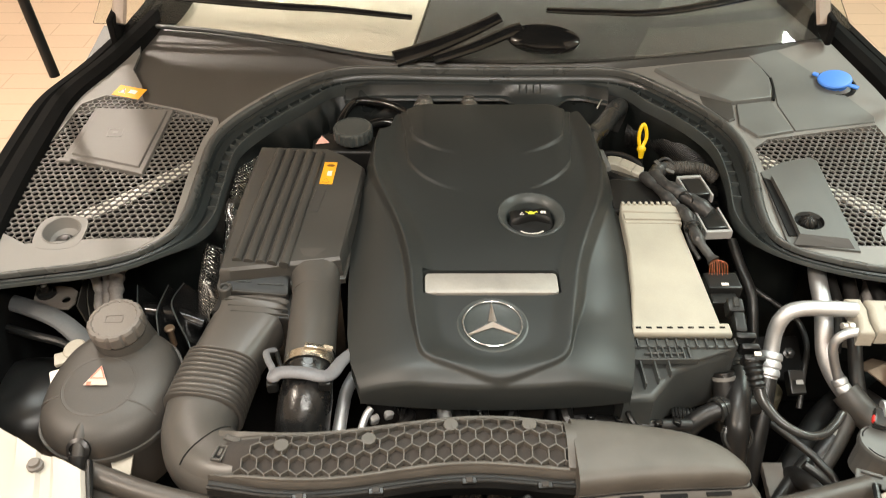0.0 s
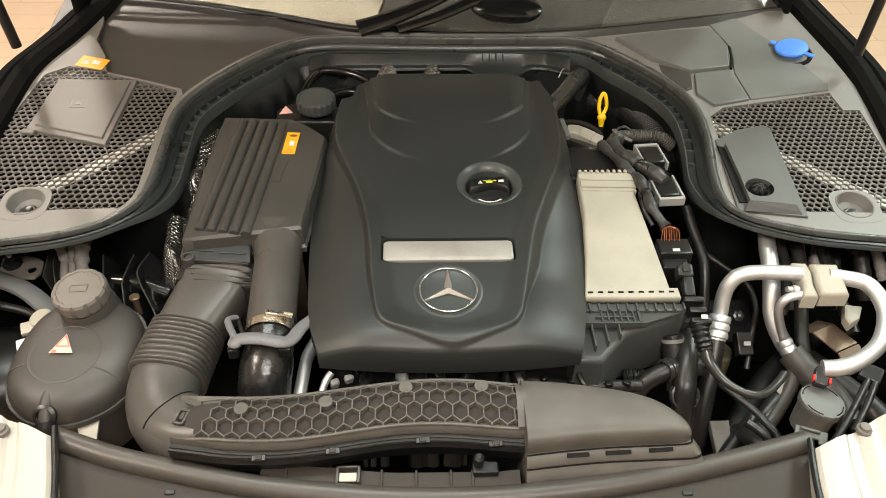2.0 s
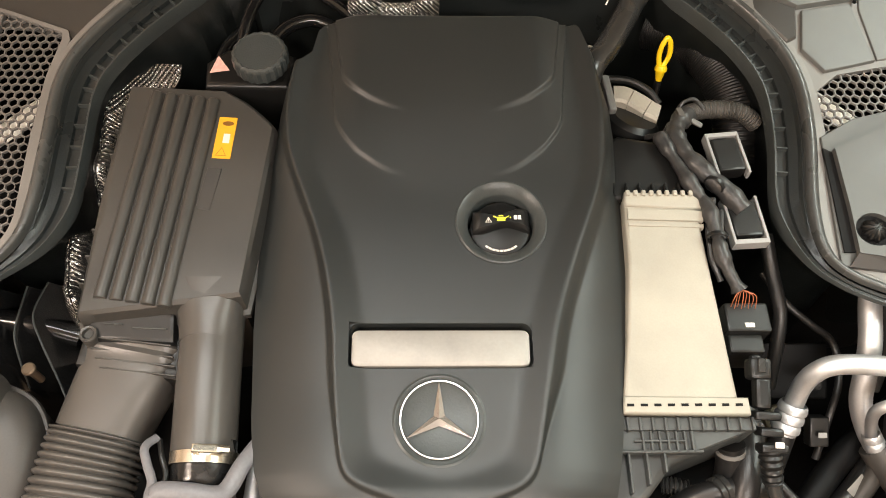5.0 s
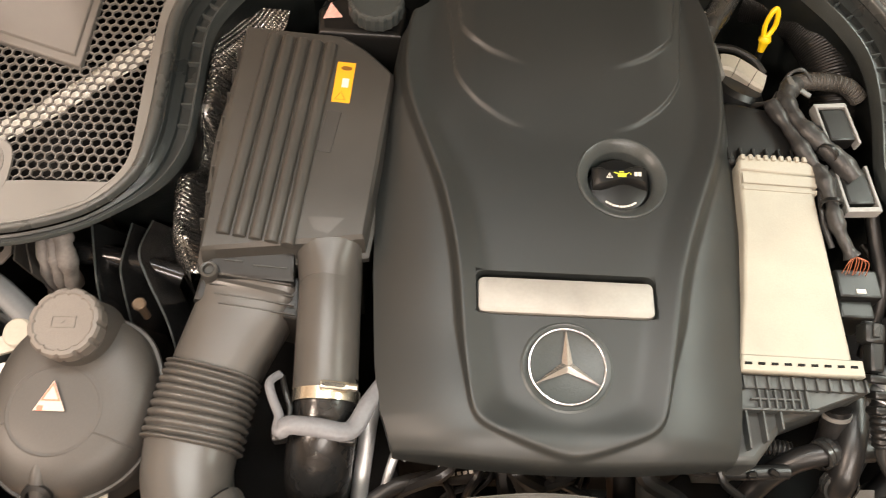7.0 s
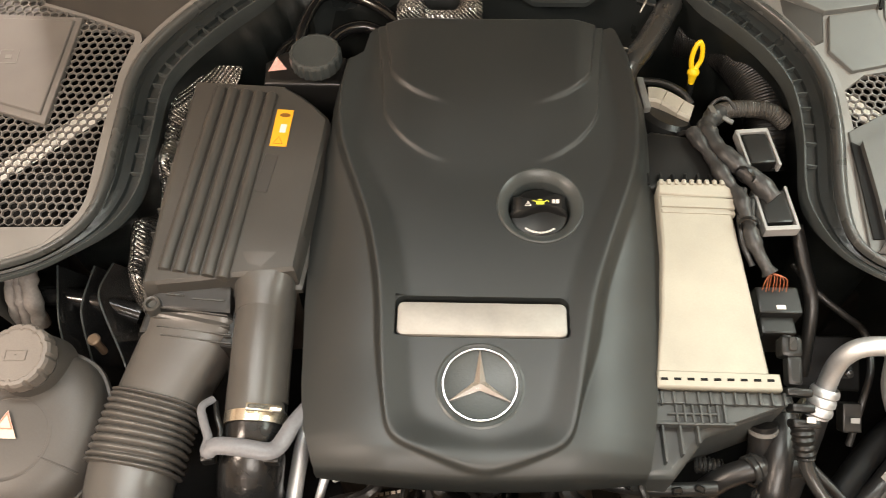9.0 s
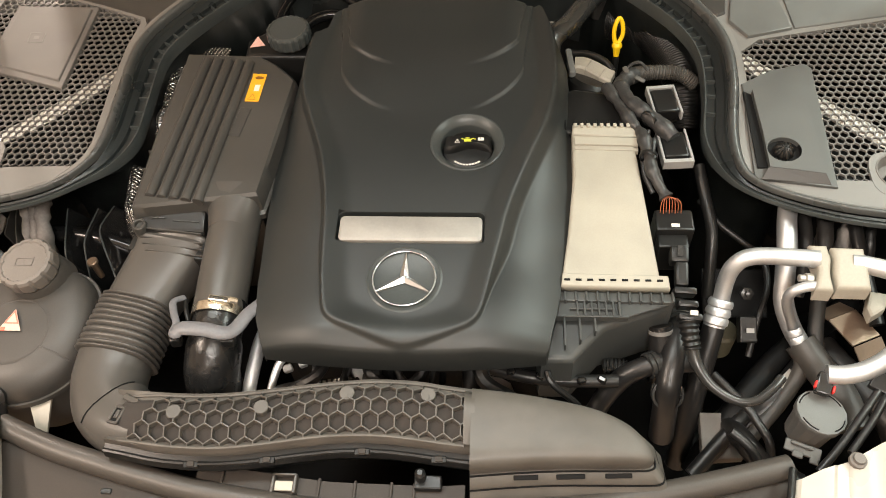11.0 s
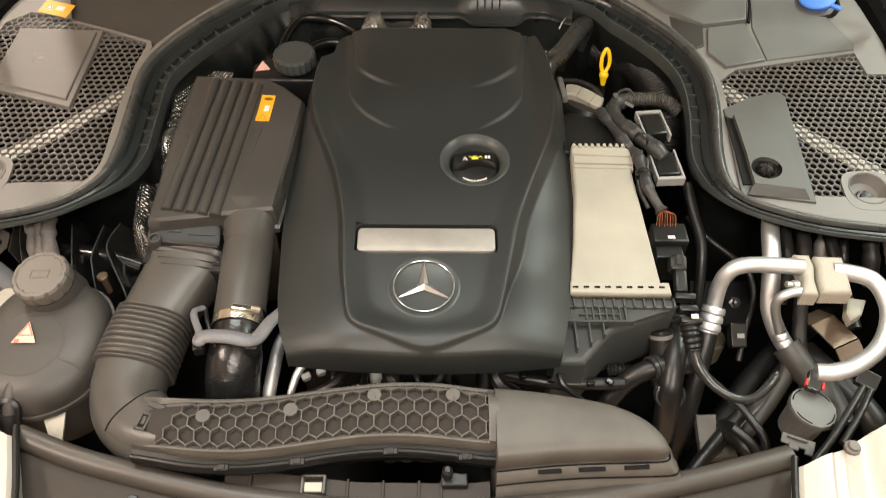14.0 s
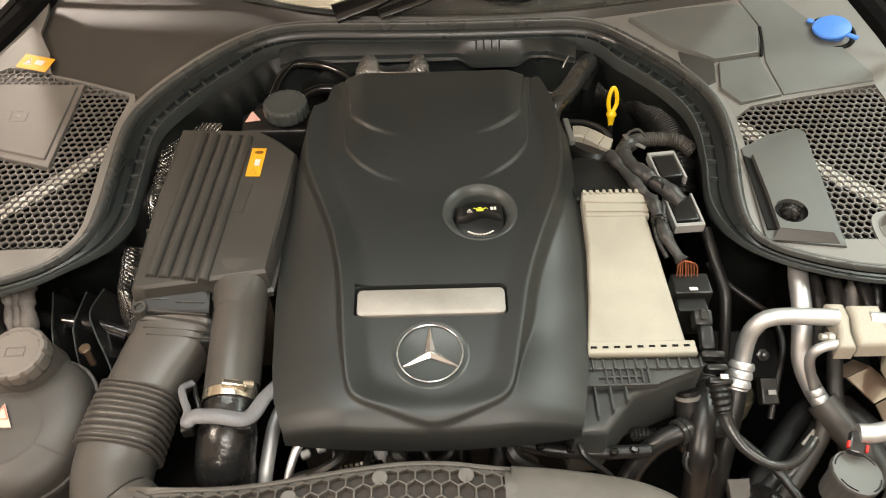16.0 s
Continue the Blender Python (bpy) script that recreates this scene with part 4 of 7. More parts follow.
loft(b, [[Vector((*(TC + (p - TC) * f).xy, tank_seam(p.x, p.y) + dz)) for p in ol] for f, dz in ((1.0, 0.0), (0.99, -0.04), (0.85, -0.09), (0.5, -0.10))])
part("lower_shell", b, TANKM, tank)


def tank_top(x, y):
    """Height of the upper shell over a point."""
    best = 1.0
    for p in ol:
        d = p - TC
        q = Vector((x, y, 0)) - TC
        if d.length > 1e-6 and q.length > 1e-6 and d.normalized().dot(q.normalized()) > 0.985:
            best = min(best, q.length / d.length)
    f = min(0.999, best if best < 1 else 0.999)
    t = math.acos(f ** (1 / 0.42)) / (math.pi / 2 * 0.97)
    return tank_seam(x, y) + 0.040 * math.sin(t * math.pi / 2) ** 0.8


b = bmesh.new()
ringp = []
for k in range(49):
    a = 2 * math.pi * k / 48
    x, y = -0.436 + 0.045 * math.cos(a), 0.655 + 0.043 * math.sin(a)
    ringp.append(Vector((x, y, tank_top(x, y) - 0.0008)))
tube(b, [v - Vector((0, 0, 0.0038)) for v in ringp], 0.0050, n=10, steps=0, caps=False)
part("raised_ring", b, TANKM, tank)
for x0, y0, x1, y1 in ((-0.482, 0.640, -0.505, 0.634), (-0.398, 0.635, -0.360, 0.624)):
    b = bmesh.new()
    tube(b, [Vector((x0 + (x1 - x0) * k / 6, y0 + (y1 - y0) * k / 6, tank_top(x0 + (x1 - x0) * k / 6, y0 + (y1 - y0) * k / 6) - 0.001)) for k in range(7)], 0.0016, n=8, steps=0)
    part("raised_rib", b, TANKM, tank)
CAPX, CAPY = -0.428, 0.733
km = frame_on(CAPX, CAPY, 0.838, 0.12, 0.05)
b = bmesh.new()
lathe(b, km, [(0.040, -0.03), (0.036, 0.0), (0.0335, 0.005), (0.030, 0.006)], 36)
part("neck", b, TANKM, tank)
cap = part("filler_cap", lathe(bmesh.new(), km, [(0.0340, 0.008), (0.0362, 0.012), (0.0362, 0.027), (0.034, 0.0305), (0.030, 0.0315), (0.0285, 0.0300), (0.001, 0.0300)], 72, wob=lambda a: -0.0018 if math.cos(12 * a) > 0.9 else 0.0), CAPM, tank, "brown-grey ribbed filler cap", sharp=0.5)
b = bmesh.new()
for x, y, w, h in ((0, 0.0055, 0.024, 0.0012), (0, -0.0055, 0.024, 0.0012), (-0.0115, 0, 0.0012, 0.011), (0.0115, 0, 0.0012, 0.011)):
    box(b, km @ pose(x, y, 0.0303, 0, 0, 0), w, h, 0.0012, 0)
part("cap_mark", b, CAPM, cap)
tm = frame_on(-0.4395, 0.667, 0.8285, 0.15, 0.0)
q = bmesh.new()
tri_bm(q, tm, 0.031, 0.030)
part("warning_triangle", q, material("pale_label", (0.5538, 0.4154, 0.3462), 0.5, grain=0.15, scale=500), tank, "pale triangular warning label", smooth=False)
q = bmesh.new()
tri_bm(q, tm @ pose(0, 0.004, 0.0003), 0.020, 0.019, frame=0.28)
box(q, tm @ pose(-0.009, -0.0125, 0.0003), 0.006, 0.005, 0.0002, 0)
part("triangle_marks", q, REDP, tank, smooth=False)
b = bmesh.new()
tube(b, [(-0.443, 0.612, 0.806), (-0.443, 0.592, 0.801), (-0.443, 0.570, 0.782)], 0.0092, n=16)
part("outlet_stub", b, TANKM, tank)
b = bmesh.new()
lathe(b, pose(-0.443, 0.580, 0.792, 52), [(0.010, -0.012), (0.0145, -0.010), (0.0145, -0.005), (0.0125, -0.004), (0.0125, 0.000), (0.0145, 0.001), (0.0145, 0.006), (0.010, 0.008)], 22)
tube(b, [(-0.443, 0.574, 0.788), (-0.443, 0.560, 0.770), (-0.443, 0.552, 0.74)], 0.0118, n=16)
part("hose_nipple", b, HOSE, tank)
b = bmesh.new()
loft(b, [[Vector(q) for q in ((-0.418, 0.592, 0.772 + h), (-0.386, 0.592, 0.772 + h), (-0.384, 0.545, 0.752 + h), (-0.394, 0.543, 0.752 + h))] for h in (0.0, -0.004)])
part("bracket", b, BEIGE, tank, "cream plastic bracket")

# ---------------------------------------------------------------- charge air cooler
TANKG = material("end_tank_plastic", (0.050, 0.053, 0.051), 0.42, grain=0.12, scale=900, stain=0.2, stain_scale=16, bump=0.1)
cooler = thing("charge_air_cooler", "pale cast aluminium charge air cooler with black end tanks", "intercooler", (0.31, 0.83, 0.75))


def cooler_z(x, y):
    return 0.857 + 0.148 * (y - 0.723)


b = bmesh.new()
slab(b, [(0.2505, 0.726), (0.368, 0.724), (0.350, 0.945), (0.2700, 0.949), (0.2685, 0.87), (0.2600, 0.79)], cooler_z, 0.09, 0.004, 3)
part("core_top", b, COOLER, cooler)
b = bmesh.new()
slab(b, [(0.249, 0.712), (0.378, 0.710), (0.377, 0.727), (0.2505, 0.729)], lambda x, y: cooler_z(x, y) + 0.003, 0.012, 0.0015, 1)
part("crimp_flange", b, COOLER, cooler)
b = bmesh.new()
slab(b, [(0.2705, 0.937), (0.357, 0.933), (0.356, 0.950), (0.2705, 0.954)], lambda x, y: cooler_z(x, y) + 0.003, 0.012, 0.0015, 1)
part("crimp_flange", b, COOLER, cooler)
for y0, y1, dz in ((0.921, 0.9335, 0.0028), (0.914, 0.9185, 0.0014)):
    b = bmesh.new()
    slab(b, [(0.2720, y0), (0.3560 - 0.0005, y0 - 0.002), (0.3555, y1 - 0.002), (0.2720, y1)], lambda x, y: cooler_z(x, y) + dz, 0.008, 0.0012, 2)
    part("rear_ledge", b, COOLER, cooler)
# Crimp slots are black blocks that paint the shade inside.
bits("crimp_slot", [(pose(0.256 + 0.0138 * k, 0.7195, cooler_z(0, 0.7195) + 0.003), 0.007, 0.0025, 0.002, 0) for k in range(9)], INKSHADE, cooler, "dark crimp slot")
bits("crimp_tab", [(pose(0.274 + 0.0088 * k, 0.9515, cooler_z(0, 0.9515) + 0.003), 0.005, 0.007, 0.005, 0.001) for k in range(10)], COOLER, cooler)
b = bmesh.new()
slab(b, [(0.246, 0.698), (0.383, 0.697), (0.381, 0.711), (0.249, 0.713)], 0.846, 0.10, 0.002)
slab(b, [(0.243, 0.675), (0.322, 0.677), (0.385, 0.700), (0.247, 0.70)], 0.842, 0.004, 0.001, 1)
tankpts = [(0.225, 0.624), (0.262, 0.624), (0.300, 0.668), (0.383, 0.699), (0.383, 0.712), (0.20, 0.712)]
slab(b, tankpts, lambda x, y: 0.830 + 0.05 * (y - 0.62), 0.09, 0.008, 3)
part("front_end_tank", b, TANKG, cooler, "dark grey plastic end tank")
ribs = [(pose(0.254 + 0.0128 * k, 0.7035, 0.8455), 0.003, 0.014, 0.008, 0.0006) for k in range(11)]
ribs += [(pose(0.268 + 0.0085 * k, 0.686, 0.842), 0.0025, 0.022, 0.010, 0.0006) for k in range(6)]
ribs += [(pose(0.285, 0.676, 0.842), 0.085, 0.0028, 0.010, 0.0006), (pose(0.285, 0.687, 0.842), 0.052, 0.0022, 0.009, 0.0006), (pose(0.318, 0.687, 0.842), 0.0030, 0.024, 0.010, 0.0006)]
ribs += [(pose(x, 0.676 - l / 2, 0.839), 0.0026, l, 0.012, 0.0006) for x, l in ((0.252, 0.040), (0.270, 0.032), (0.288, 0.020))]
bits("tank_rib", ribs, TANKG, cooler)
b = bmesh.new()
slab(b, [(0.215, 0.953), (0.352, 0.948), (0.350, 0.975), (0.330, 1.03), (0.275, 1.04), (0.215, 1.0)], lambda x, y: 0.882 + 0.02 * (y - 0.95), 0.1, 0.006, 3)
for k in range(9):
    x = 0.232 + 0.0148 * k
    box(b, pose(x, 0.962, 0.884), 0.003, 0.016, 0.008, 0.0006, 1)
part("rear_end_tank", b, BLACK, cooler, "black plastic rear end tank")

# ---------------------------------------------------------------- seal round the bay
SEAL = [(-0.66, 0.800), (-0.563, 0.816), (-0.488, 0.829), (-0.428, 0.853), (-0.390, 0.893), (-0.379, 0.944), (-0.377, 1.020), (-0.374, 1.100), (-0.350, 1.155), (-0.300, 1.217), (-0.244, 1.268), (-0.185, 1.300), (-0.117, 1.309), (0.0, 1.305), (0.121, 1.303), (0.240, 1.304), (0.308, 1.302), (0.357, 1.281), (0.418, 1.226), (0.465, 1.168), (0.490, 1.108), (0.492, 1.033), (0.480, 0.942), (0.482, 0.888), (0.502, 0.859), (0.545, 0.838), (0.608, 0.820), (0.693, 0.808), (0.80, 0.795)]
sl = curve([(x, y, 0) for x, y in SEAL], 6)
seal = thing("cowl_seal", "black rubber seal channel round the rear of the engine bay", "rubber seal", (0.06, 1.3, 0.86))
fr = frames_along(sl)


def seal_room(y):
    """The channel is wide along the sides and narrow at the front and the bulkhead."""
    return (0.34 + 0.66 * smooth01(0.85, 0.97, y)) * (1 - 0.45 * smooth01(1.255, 1.295, y))


def seal_strip(profile):
    q = bmesh.new()
    rings = []
    for p, d, s, u in fr:
        k = seal_room(p.y)
        rings.append([Vector((p.x + s.x * o * (k if o > 0 else 1.25), p.y + s.y * o * (k if o > 0 else 1.25), tray_z(p.x, p.y) + (h if h > -0.008 else h * (0.30 + 0.70 * smooth01(0.85, 0.95, p.y))))) for o, h in profile])
    return loft(q, rings, closed=False)


part("edge_trim", seal_strip([(-0.014, -0.004), (-0.0135, 0.0008), (-0.007, 0.0014), (-0.006, -0.003)]), TRAY, seal, "grey edge trim")
part("seal_lip", seal_strip([(-0.0065, -0.003), (-0.006, 0.003), (-0.003, 0.0062), (0.0005, 0.0068), (0.0032, 0.0045), (0.0042, 0.000), (0.004, -0.008)]), LIP, seal, "", sharp=1.5)
part("seal_channel", seal_strip([(0.0035, -0.006), (0.006, -0.0065), (0.0080, -0.012), (0.0175, -0.016), (0.0182, -0.0215), (0.0310, -0.0225), (0.0315, -0.034), (0.026, -0.040)]), RUBBER, seal, "", sharp=0.8)
part("channel_bead", seal_strip([(0.0303, -0.024), (0.0304, -0.0170), (0.0310, -0.0160), (0.0328, -0.0160), (0.0336, -0.0175), (0.0338, -0.038)]), BEAD, seal, "channel edge lightened for its highlight", sharp=0.8)
q = bmesh.new()
rings = []
for i, (p, d, s, u) in enumerate(fr):
    lean = smooth01(1.13, 1.24, p.y) * (1.0 if p.x < 0.06 else 0.5)
    fold = 0.0025 * math.sin(i * 1.9) + 0.002 * math.sin(i * 4.3 + 1)
    ring = []
    under = smooth01(0.93, 0.86, p.y)
    wide = seal_room(p.y)
    for o, h in ((0.029 * wide, -0.034), (0.031 * wide, -0.040), (0.028 * wide + 0.018 * lean - 0.06 * under, -0.052), (0.024 * wide + 0.030 * lean - 0.11 * under, -0.10), (0.018 * wide + 0.036 * lean - 0.13 * under, -0.30)):
        o += fold * lean * (h < -0.045)
        h *= 1 - 0.62 * under * (h > -0.06)
        o = o * (1 - 0.55 * under) if o > 0 else o
        ring.append(Vector((p.x + s.x * o, p.y + s.y * o, tray_z(p.x, p.y) + h)))
    rings.append(ring)
part("channel_wall", loft(q, rings, closed=False), WALLP, seal, "black moulded inner wall", sharp=0.9)
b = bmesh.new()
run, last = 0.0, 0.0
for i in range(1, len(fr)):
    run += (fr[i][0] - fr[i - 1][0]).length
    if run - last > 0.0175 and fr[i][0].y > 0.965 and not -0.17 < fr[i][0].x < 0.30:
        last = run
        p, d, s, u = fr[i]
        k = seal_room(p.y) * 0.0246
        m = Matrix.Translation((p.x + s.x * k, p.y + s.y * k, tray_z(p.x, p.y) - 0.0200)) @ Matrix.Rotation(math.atan2(s.y, s.x), 4, "Z")
        q = bmesh.new()
        box(q, m, 0.0130 * seal_room(p.y), 0.0019, 0.009, 0)
        part("channel_rib", q, BEAD, seal, smooth=False)

# ---------------------------------------------------------------- trays with honeycomb mesh


def perforated(bm, region, pitch, top, thick, keep):
    """A sheet of hexagonal holes over a region."""
    xs, ys = [p[0] for p in region], [p[1] for p in region]
    rowh = pitch * 0.866
    for r in range(int((max(ys) - min(ys)) / rowh) + 2):
        for c in range(int((max(xs) - min(xs)) / pitch) + 2):
            x0, y0 = min(xs) + pitch * (c + 0.5 * (r % 2)), min(ys) + rowh * r
            if not inside(region, x0, y0) or not keep(x0, y0):
                continue
            o, i_, d_ = [], [], []
            for k in range(6):
                a = radians(60 * k + 30)
                for lst, rad, dz in ((o, pitch / 1.732, 0), (i_, pitch / 1.732 * 0.855, 0.0), (d_, pitch / 1.732 * 0.835, -thick)):
                    x, y = x0 + rad * math.cos(a), y0 + rad * math.sin(a)
                    lst.append(bm.verts.new((x, y, top(x, y) + dz)))
            for k in range(6):
                j = (k + 1) % 6
                bm.faces.new((o[k], o[j], i_[j], i_[k]))
                bm.faces.new((i_[k], i_[j], d_[j], d_[k]))
    return bm


MESHL = [(-0.500, 0.882), (-0.415, 0.884), (-0.398, 0.905), (-0.398, 1.02), (-0.394, 1.10), (-0.384, 1.152), (-0.386, 1.161), (-0.452, 1.186), (-0.514, 1.206), (-0.519, 1.218), (-0.587, 1.229), (-0.622, 1.205), (-0.648, 1.05), (-0.650, 0.90), (-0.600, 0.872)]
MESHR = [(0.512, 1.085), (0.540, 1.108), (0.735, 1.146), (0.742, 1.10), (0.770, 1.10), (0.775, 0.88), (0.728, 0.862), (0.60, 0.866), (0.512, 0.99)]
tray_l = thing("bay_tray", "grey plastic bay tray with honeycomb vent mesh", "vent tray", (-0.52, 1.0, 0.86), group="bay trays")
OUTL = [(-0.668, 0.806), (-0.563, 0.826), (-0.488, 0.840), (-0.436, 0.862), (-0.401, 0.899), (-0.391, 0.944), (-0.388, 1.10), (-0.374, 1.150), (-0.379, 1.164), (-0.452, 1.191), (-0.518, 1.212), (-0.532, 1.259), (-0.560, 1.308), (-0.562, 1.36), (-0.572, 1.41), (-0.59, 1.45), (-0.62, 1.45), (-0.655, 1.25), (-0.668, 1.05)]
b = bmesh.new()
plate(b, OUTL, [MESHL], tray_z, 0.006)
part("tray_plate", b, TRAY, tray_l)
CAPL, CAPR = (-0.556, 0.899), (0.679, 0.880)
PADL, PADR = ([(x + 0.036 * math.copysign(abs(math.cos(a)) ** 0.62, math.cos(a)), y - 0.004 + 0.034 * math.copysign(abs(math.sin(a)) ** 0.62, math.sin(a))) for a in (2 * math.pi * k / 32 for k in range(32))] for x, y in (CAPL, CAPR))
LIDL = [(-0.592, 1.190), (-0.458, 1.185), (-0.470, 1.020), (-0.606, 1.060)]
b = bmesh.new()
perforated(b, MESHL, 0.0112, lambda x, y: tray_z(x, y) - 0.001, 0.003, lambda x, y: not inside(PADL, x, y) and not inside(LIDL, x, y))
part("vent_mesh", b, SHADETRAY, tray_l, "honeycomb vent mesh", smooth=False)


def tower_cup(parent, cx, cy, pad):
    q = bmesh.new()
    ring = [(cx + 0.0262 * math.cos(2 * math.pi * k / 36), cy + 0.0262 * math.sin(2 * math.pi * k / 36)) for k in range(36)]
    plate(q, pad, [ring], lambda x, y: tray_z(x, y) + 0.0004, 0.004)
    part("cup_pad", q, TRAY, parent, smooth=False)
    q = bmesh.new()
    m = frame_on(cx, cy, tray_z(cx, cy), 0.14)
    lathe(q, m, [(0.0285, 0.0000), (0.0278, 0.0014), (0.026, 0.0006), (0.0240, -0.008), (0.0205, -0.016), (0.014, -0.019), (0.001, -0.020)], 36)
    part("tower_cup", q, TRAY, parent)
    # Nut coloured black in place of the shade inside the cup.
    q = bmesh.new()
    lathe(q, m @ pose(0, -0.006, -0.0195), [(0.0135, 0), (0.0135, 0.004), (0.011, 0.006), (0.008, 0.006), (0.0075, 0.009), (0.001, 0.010)], 24)
    part("tower_nut", q, BLACK, parent, "strut nut blackened for its recess shade")


tower_cup(tray_l, *CAPL, PADL)
b = bmesh.new()
slab(b, LIDL, lambda x, y: tray_z(x, y) + 0.0025, 0.008, 0.001, 1)
slab(b, [(-0.586, 1.182), (-0.466, 1.178), (-0.477, 1.032), (-0.594, 1.066)], lambda x, y: tray_z(x, y) + 0.0055, 0.005, 0.001, 1, inset=0.02)
box(b, frame_on(-0.600, 1.052, tray_z(0, 1.052) + 0.002, 0.14, 0, -10), 0.022, 0.010, 0.006, 0.0015, 1)
lid = part("hatch", b, SHADETRAY, tray_l, "grey hatch cover")
b = bmesh.new()
hm2 = frame_on(-0.538, 1.118, tray_z(0, 1.118) + 0.0053, 0.14)
for x, y, w, h in ((-0.012, 0, 0.0012, 0.020), (0.012, 0, 0.0012, 0.020), (0, -0.010, 0.024, 0.0012), (-0.004, 0.010, 0.016, 0.0012), (0, 0, 0.008, 0.006)):
    box(b, hm2 @ pose(x, y, 0), w, h, 0.0012, 0)
part("hatch_mark", b, TRAY, lid)
lb = frame_on(-0.548, 1.237, tray_z(0, 1.237) + 0.001, 0.14, 0, -16)
label_sheet("warning_label", lb, 0.052, 0.030, ORANGE, tray_l, "orange warning label")
q = bmesh.new()
box(q, lb @ pose(0.006, 0.002, 0.0005), 0.014, 0.010, 0.0003, 0)
tri_bm(q, lb @ pose(-0.012, 0.001, 0.0005), 0.015, 0.014)
part("label_patch", q, PAPER, tray_l, smooth=False)
q = bmesh.new()
tri_bm(q, lb @ pose(-0.012, 0.001, 0.0008), 0.013, 0.012, frame=0.3)
part("label_triangle", q, REDP, tray_l, smooth=False)

tray_r = thing("bay_tray", "grey plastic bay tray with honeycomb vent mesh and blue washer cap", "vent tray", (0.64, 1.0, 0.86), group="bay trays")
OUTR = [(0.80, 0.803), (0.693, 0.818), (0.608, 0.831), (0.548, 0.848), (0.510, 0.867), (0.492, 0.893), (0.491, 0.94), (0.502, 1.033), (0.500, 1.112), (0.474, 1.172), (0.425, 1.235), (0.365, 1.290), (0.33, 1.31), (0.59, 1.352), (0.70, 1.40), (0.745, 1.40), (0.775, 1.25), (0.792, 1.13), (0.80, 1.0)]
b = bmesh.new()
plate(b, OUTR, [MESHR], tray_z, 0.006)
part("tray_plate", b, TRAY, tray_r)
LIDR = [(0.503, 1.022), (0.545, 1.046), (0.592, 1.058), (0.601, 1.050), (0.598, 0.852), (0.498, 0.866)]
b = bmesh.new()
perforated(b, MESHR, 0.0112, lambda x, y: tray_z(x, y) - 0.001, 0.003, lambda x, y: not inside(PADR, x, y) and not inside(LIDR, x, y))
part("vent_mesh", b, SHADETRAY, tray_r, "honeycomb vent mesh", smooth=False)
tower_cup(tray_r, *CAPR, PADR)
b = bmesh.new()
slab(b, LIDR, lambda x, y: tray_z(x, y) + 0.004, 0.010, 0.0015, 2)
hr = part("hatch", b, HATCHM, tray_r, "grey hatch cover")
b = bmesh.new()
KN = (0.538, 0.903)
ring = [(KN[0] + 0.0215 * math.cos(2 * math.pi * k / 30), KN[1] + 0.0190 * math.sin(2 * math.pi * k / 30)) for k in range(30)]
FACE = [(0.512, 1.002), (0.579, 1.031), (0.5825, 0.866), (0.516, 0.876), (0.5155, 0.932)]
plate(b, FACE, [ring], lambda x, y: tray_z(x, y) + 0.013, 0.0095)
part("hatch_top", b, HATCHM, hr, smooth=False)
# The hatch's front slope in a darker plastic, its shade put into colour.
b = bmesh.new()
loft(b, [[Vector((x, y, tray_z(x, y) + h)) for x, y, h in ((xa, ya, 0.0128), (xb, yb, 0.0045), (xb, yb, 0.001), (xa, ya, 0.001))] for xa, ya, xb, yb in ((0.515, 0.8757, 0.506, 0.8640), (0.5827, 0.8655, 0.590, 0.8555))])
part("front_ledge", b, COWL, hr, "front ledge darkened as shade")
# A solid black strip paints the shaded gap at the hatch's side.
b = bmesh.new()
slab(b, [(0.502, 1.006), (0.5115, 1.0005), (0.5150, 0.930), (0.5150, 0.880), (0.503, 0.880)], lambda x, y: tray_z(x, y) + 0.0062, 0.004)
part("side_gap", b, INKSHADE, hr, "black strip painting the shade beside the hatch")
b = bmesh.new()
nm_ = frame_on(*KN, tray_z(*KN) + 0.0125, 0.14)
lathe(b, nm_, [(0.0212, 0.000), (0.0205, -0.006), (0.001, -0.007)], 30)
part("knob_recess", b, INKSHADE, hr, "black knob recess")
b = bmesh.new()
lathe(b, nm_, [(0.0125, -0.006), (0.0120, -0.001), (0.008, 0.004), (0.003, 0.006), (0.001, 0.006)], 45, wob=lambda a: 0.0016 * math.cos(9 * a))
part("knob", b, BLACK, hr, "fluted dark knob", sharp=0.4)
b = bmesh.new()
slab(b, [(0.388, 1.302), (0.47, 1.322), (0.570, 1.331), (0.584, 1.305), (0.590, 1.273), (0.577, 1.213), (0.505, 1.200), (0.445, 1.238)], lambda x, y: tray_z(x, y) + 0.008, 0.020, 0.0015, 2, inset=0.015)
part("raised_housing", b, HOUSE, tray_r)
b = bmesh.new()
slab(b, [(0.510, 1.198), (0.574, 1.209), (0.590, 1.124), (0.524, 1.108), (0.500, 1.140)], lambda x, y: tray_z(x, y) + 0.005, 0.020, 0.0015, 2, inset=0.04)
part("housing_step", b, HOUSE, tray_r)
b = bmesh.new()
slab(b, [(0.386, 1.300), (0.445, 1.238), (0.505, 1.200), (0.4985, 1.158), (0.487, 1.152), (0.440, 1.222), (0.384, 1.290)], lambda x, y: tray_z(x, y) + 0.0045 - 0.10 * max(0.0, 0.50 - x), 0.020, 0.002, 1)
part("housing_facet", b, COWL, tray_r, "dark facet")
b = bmesh.new()
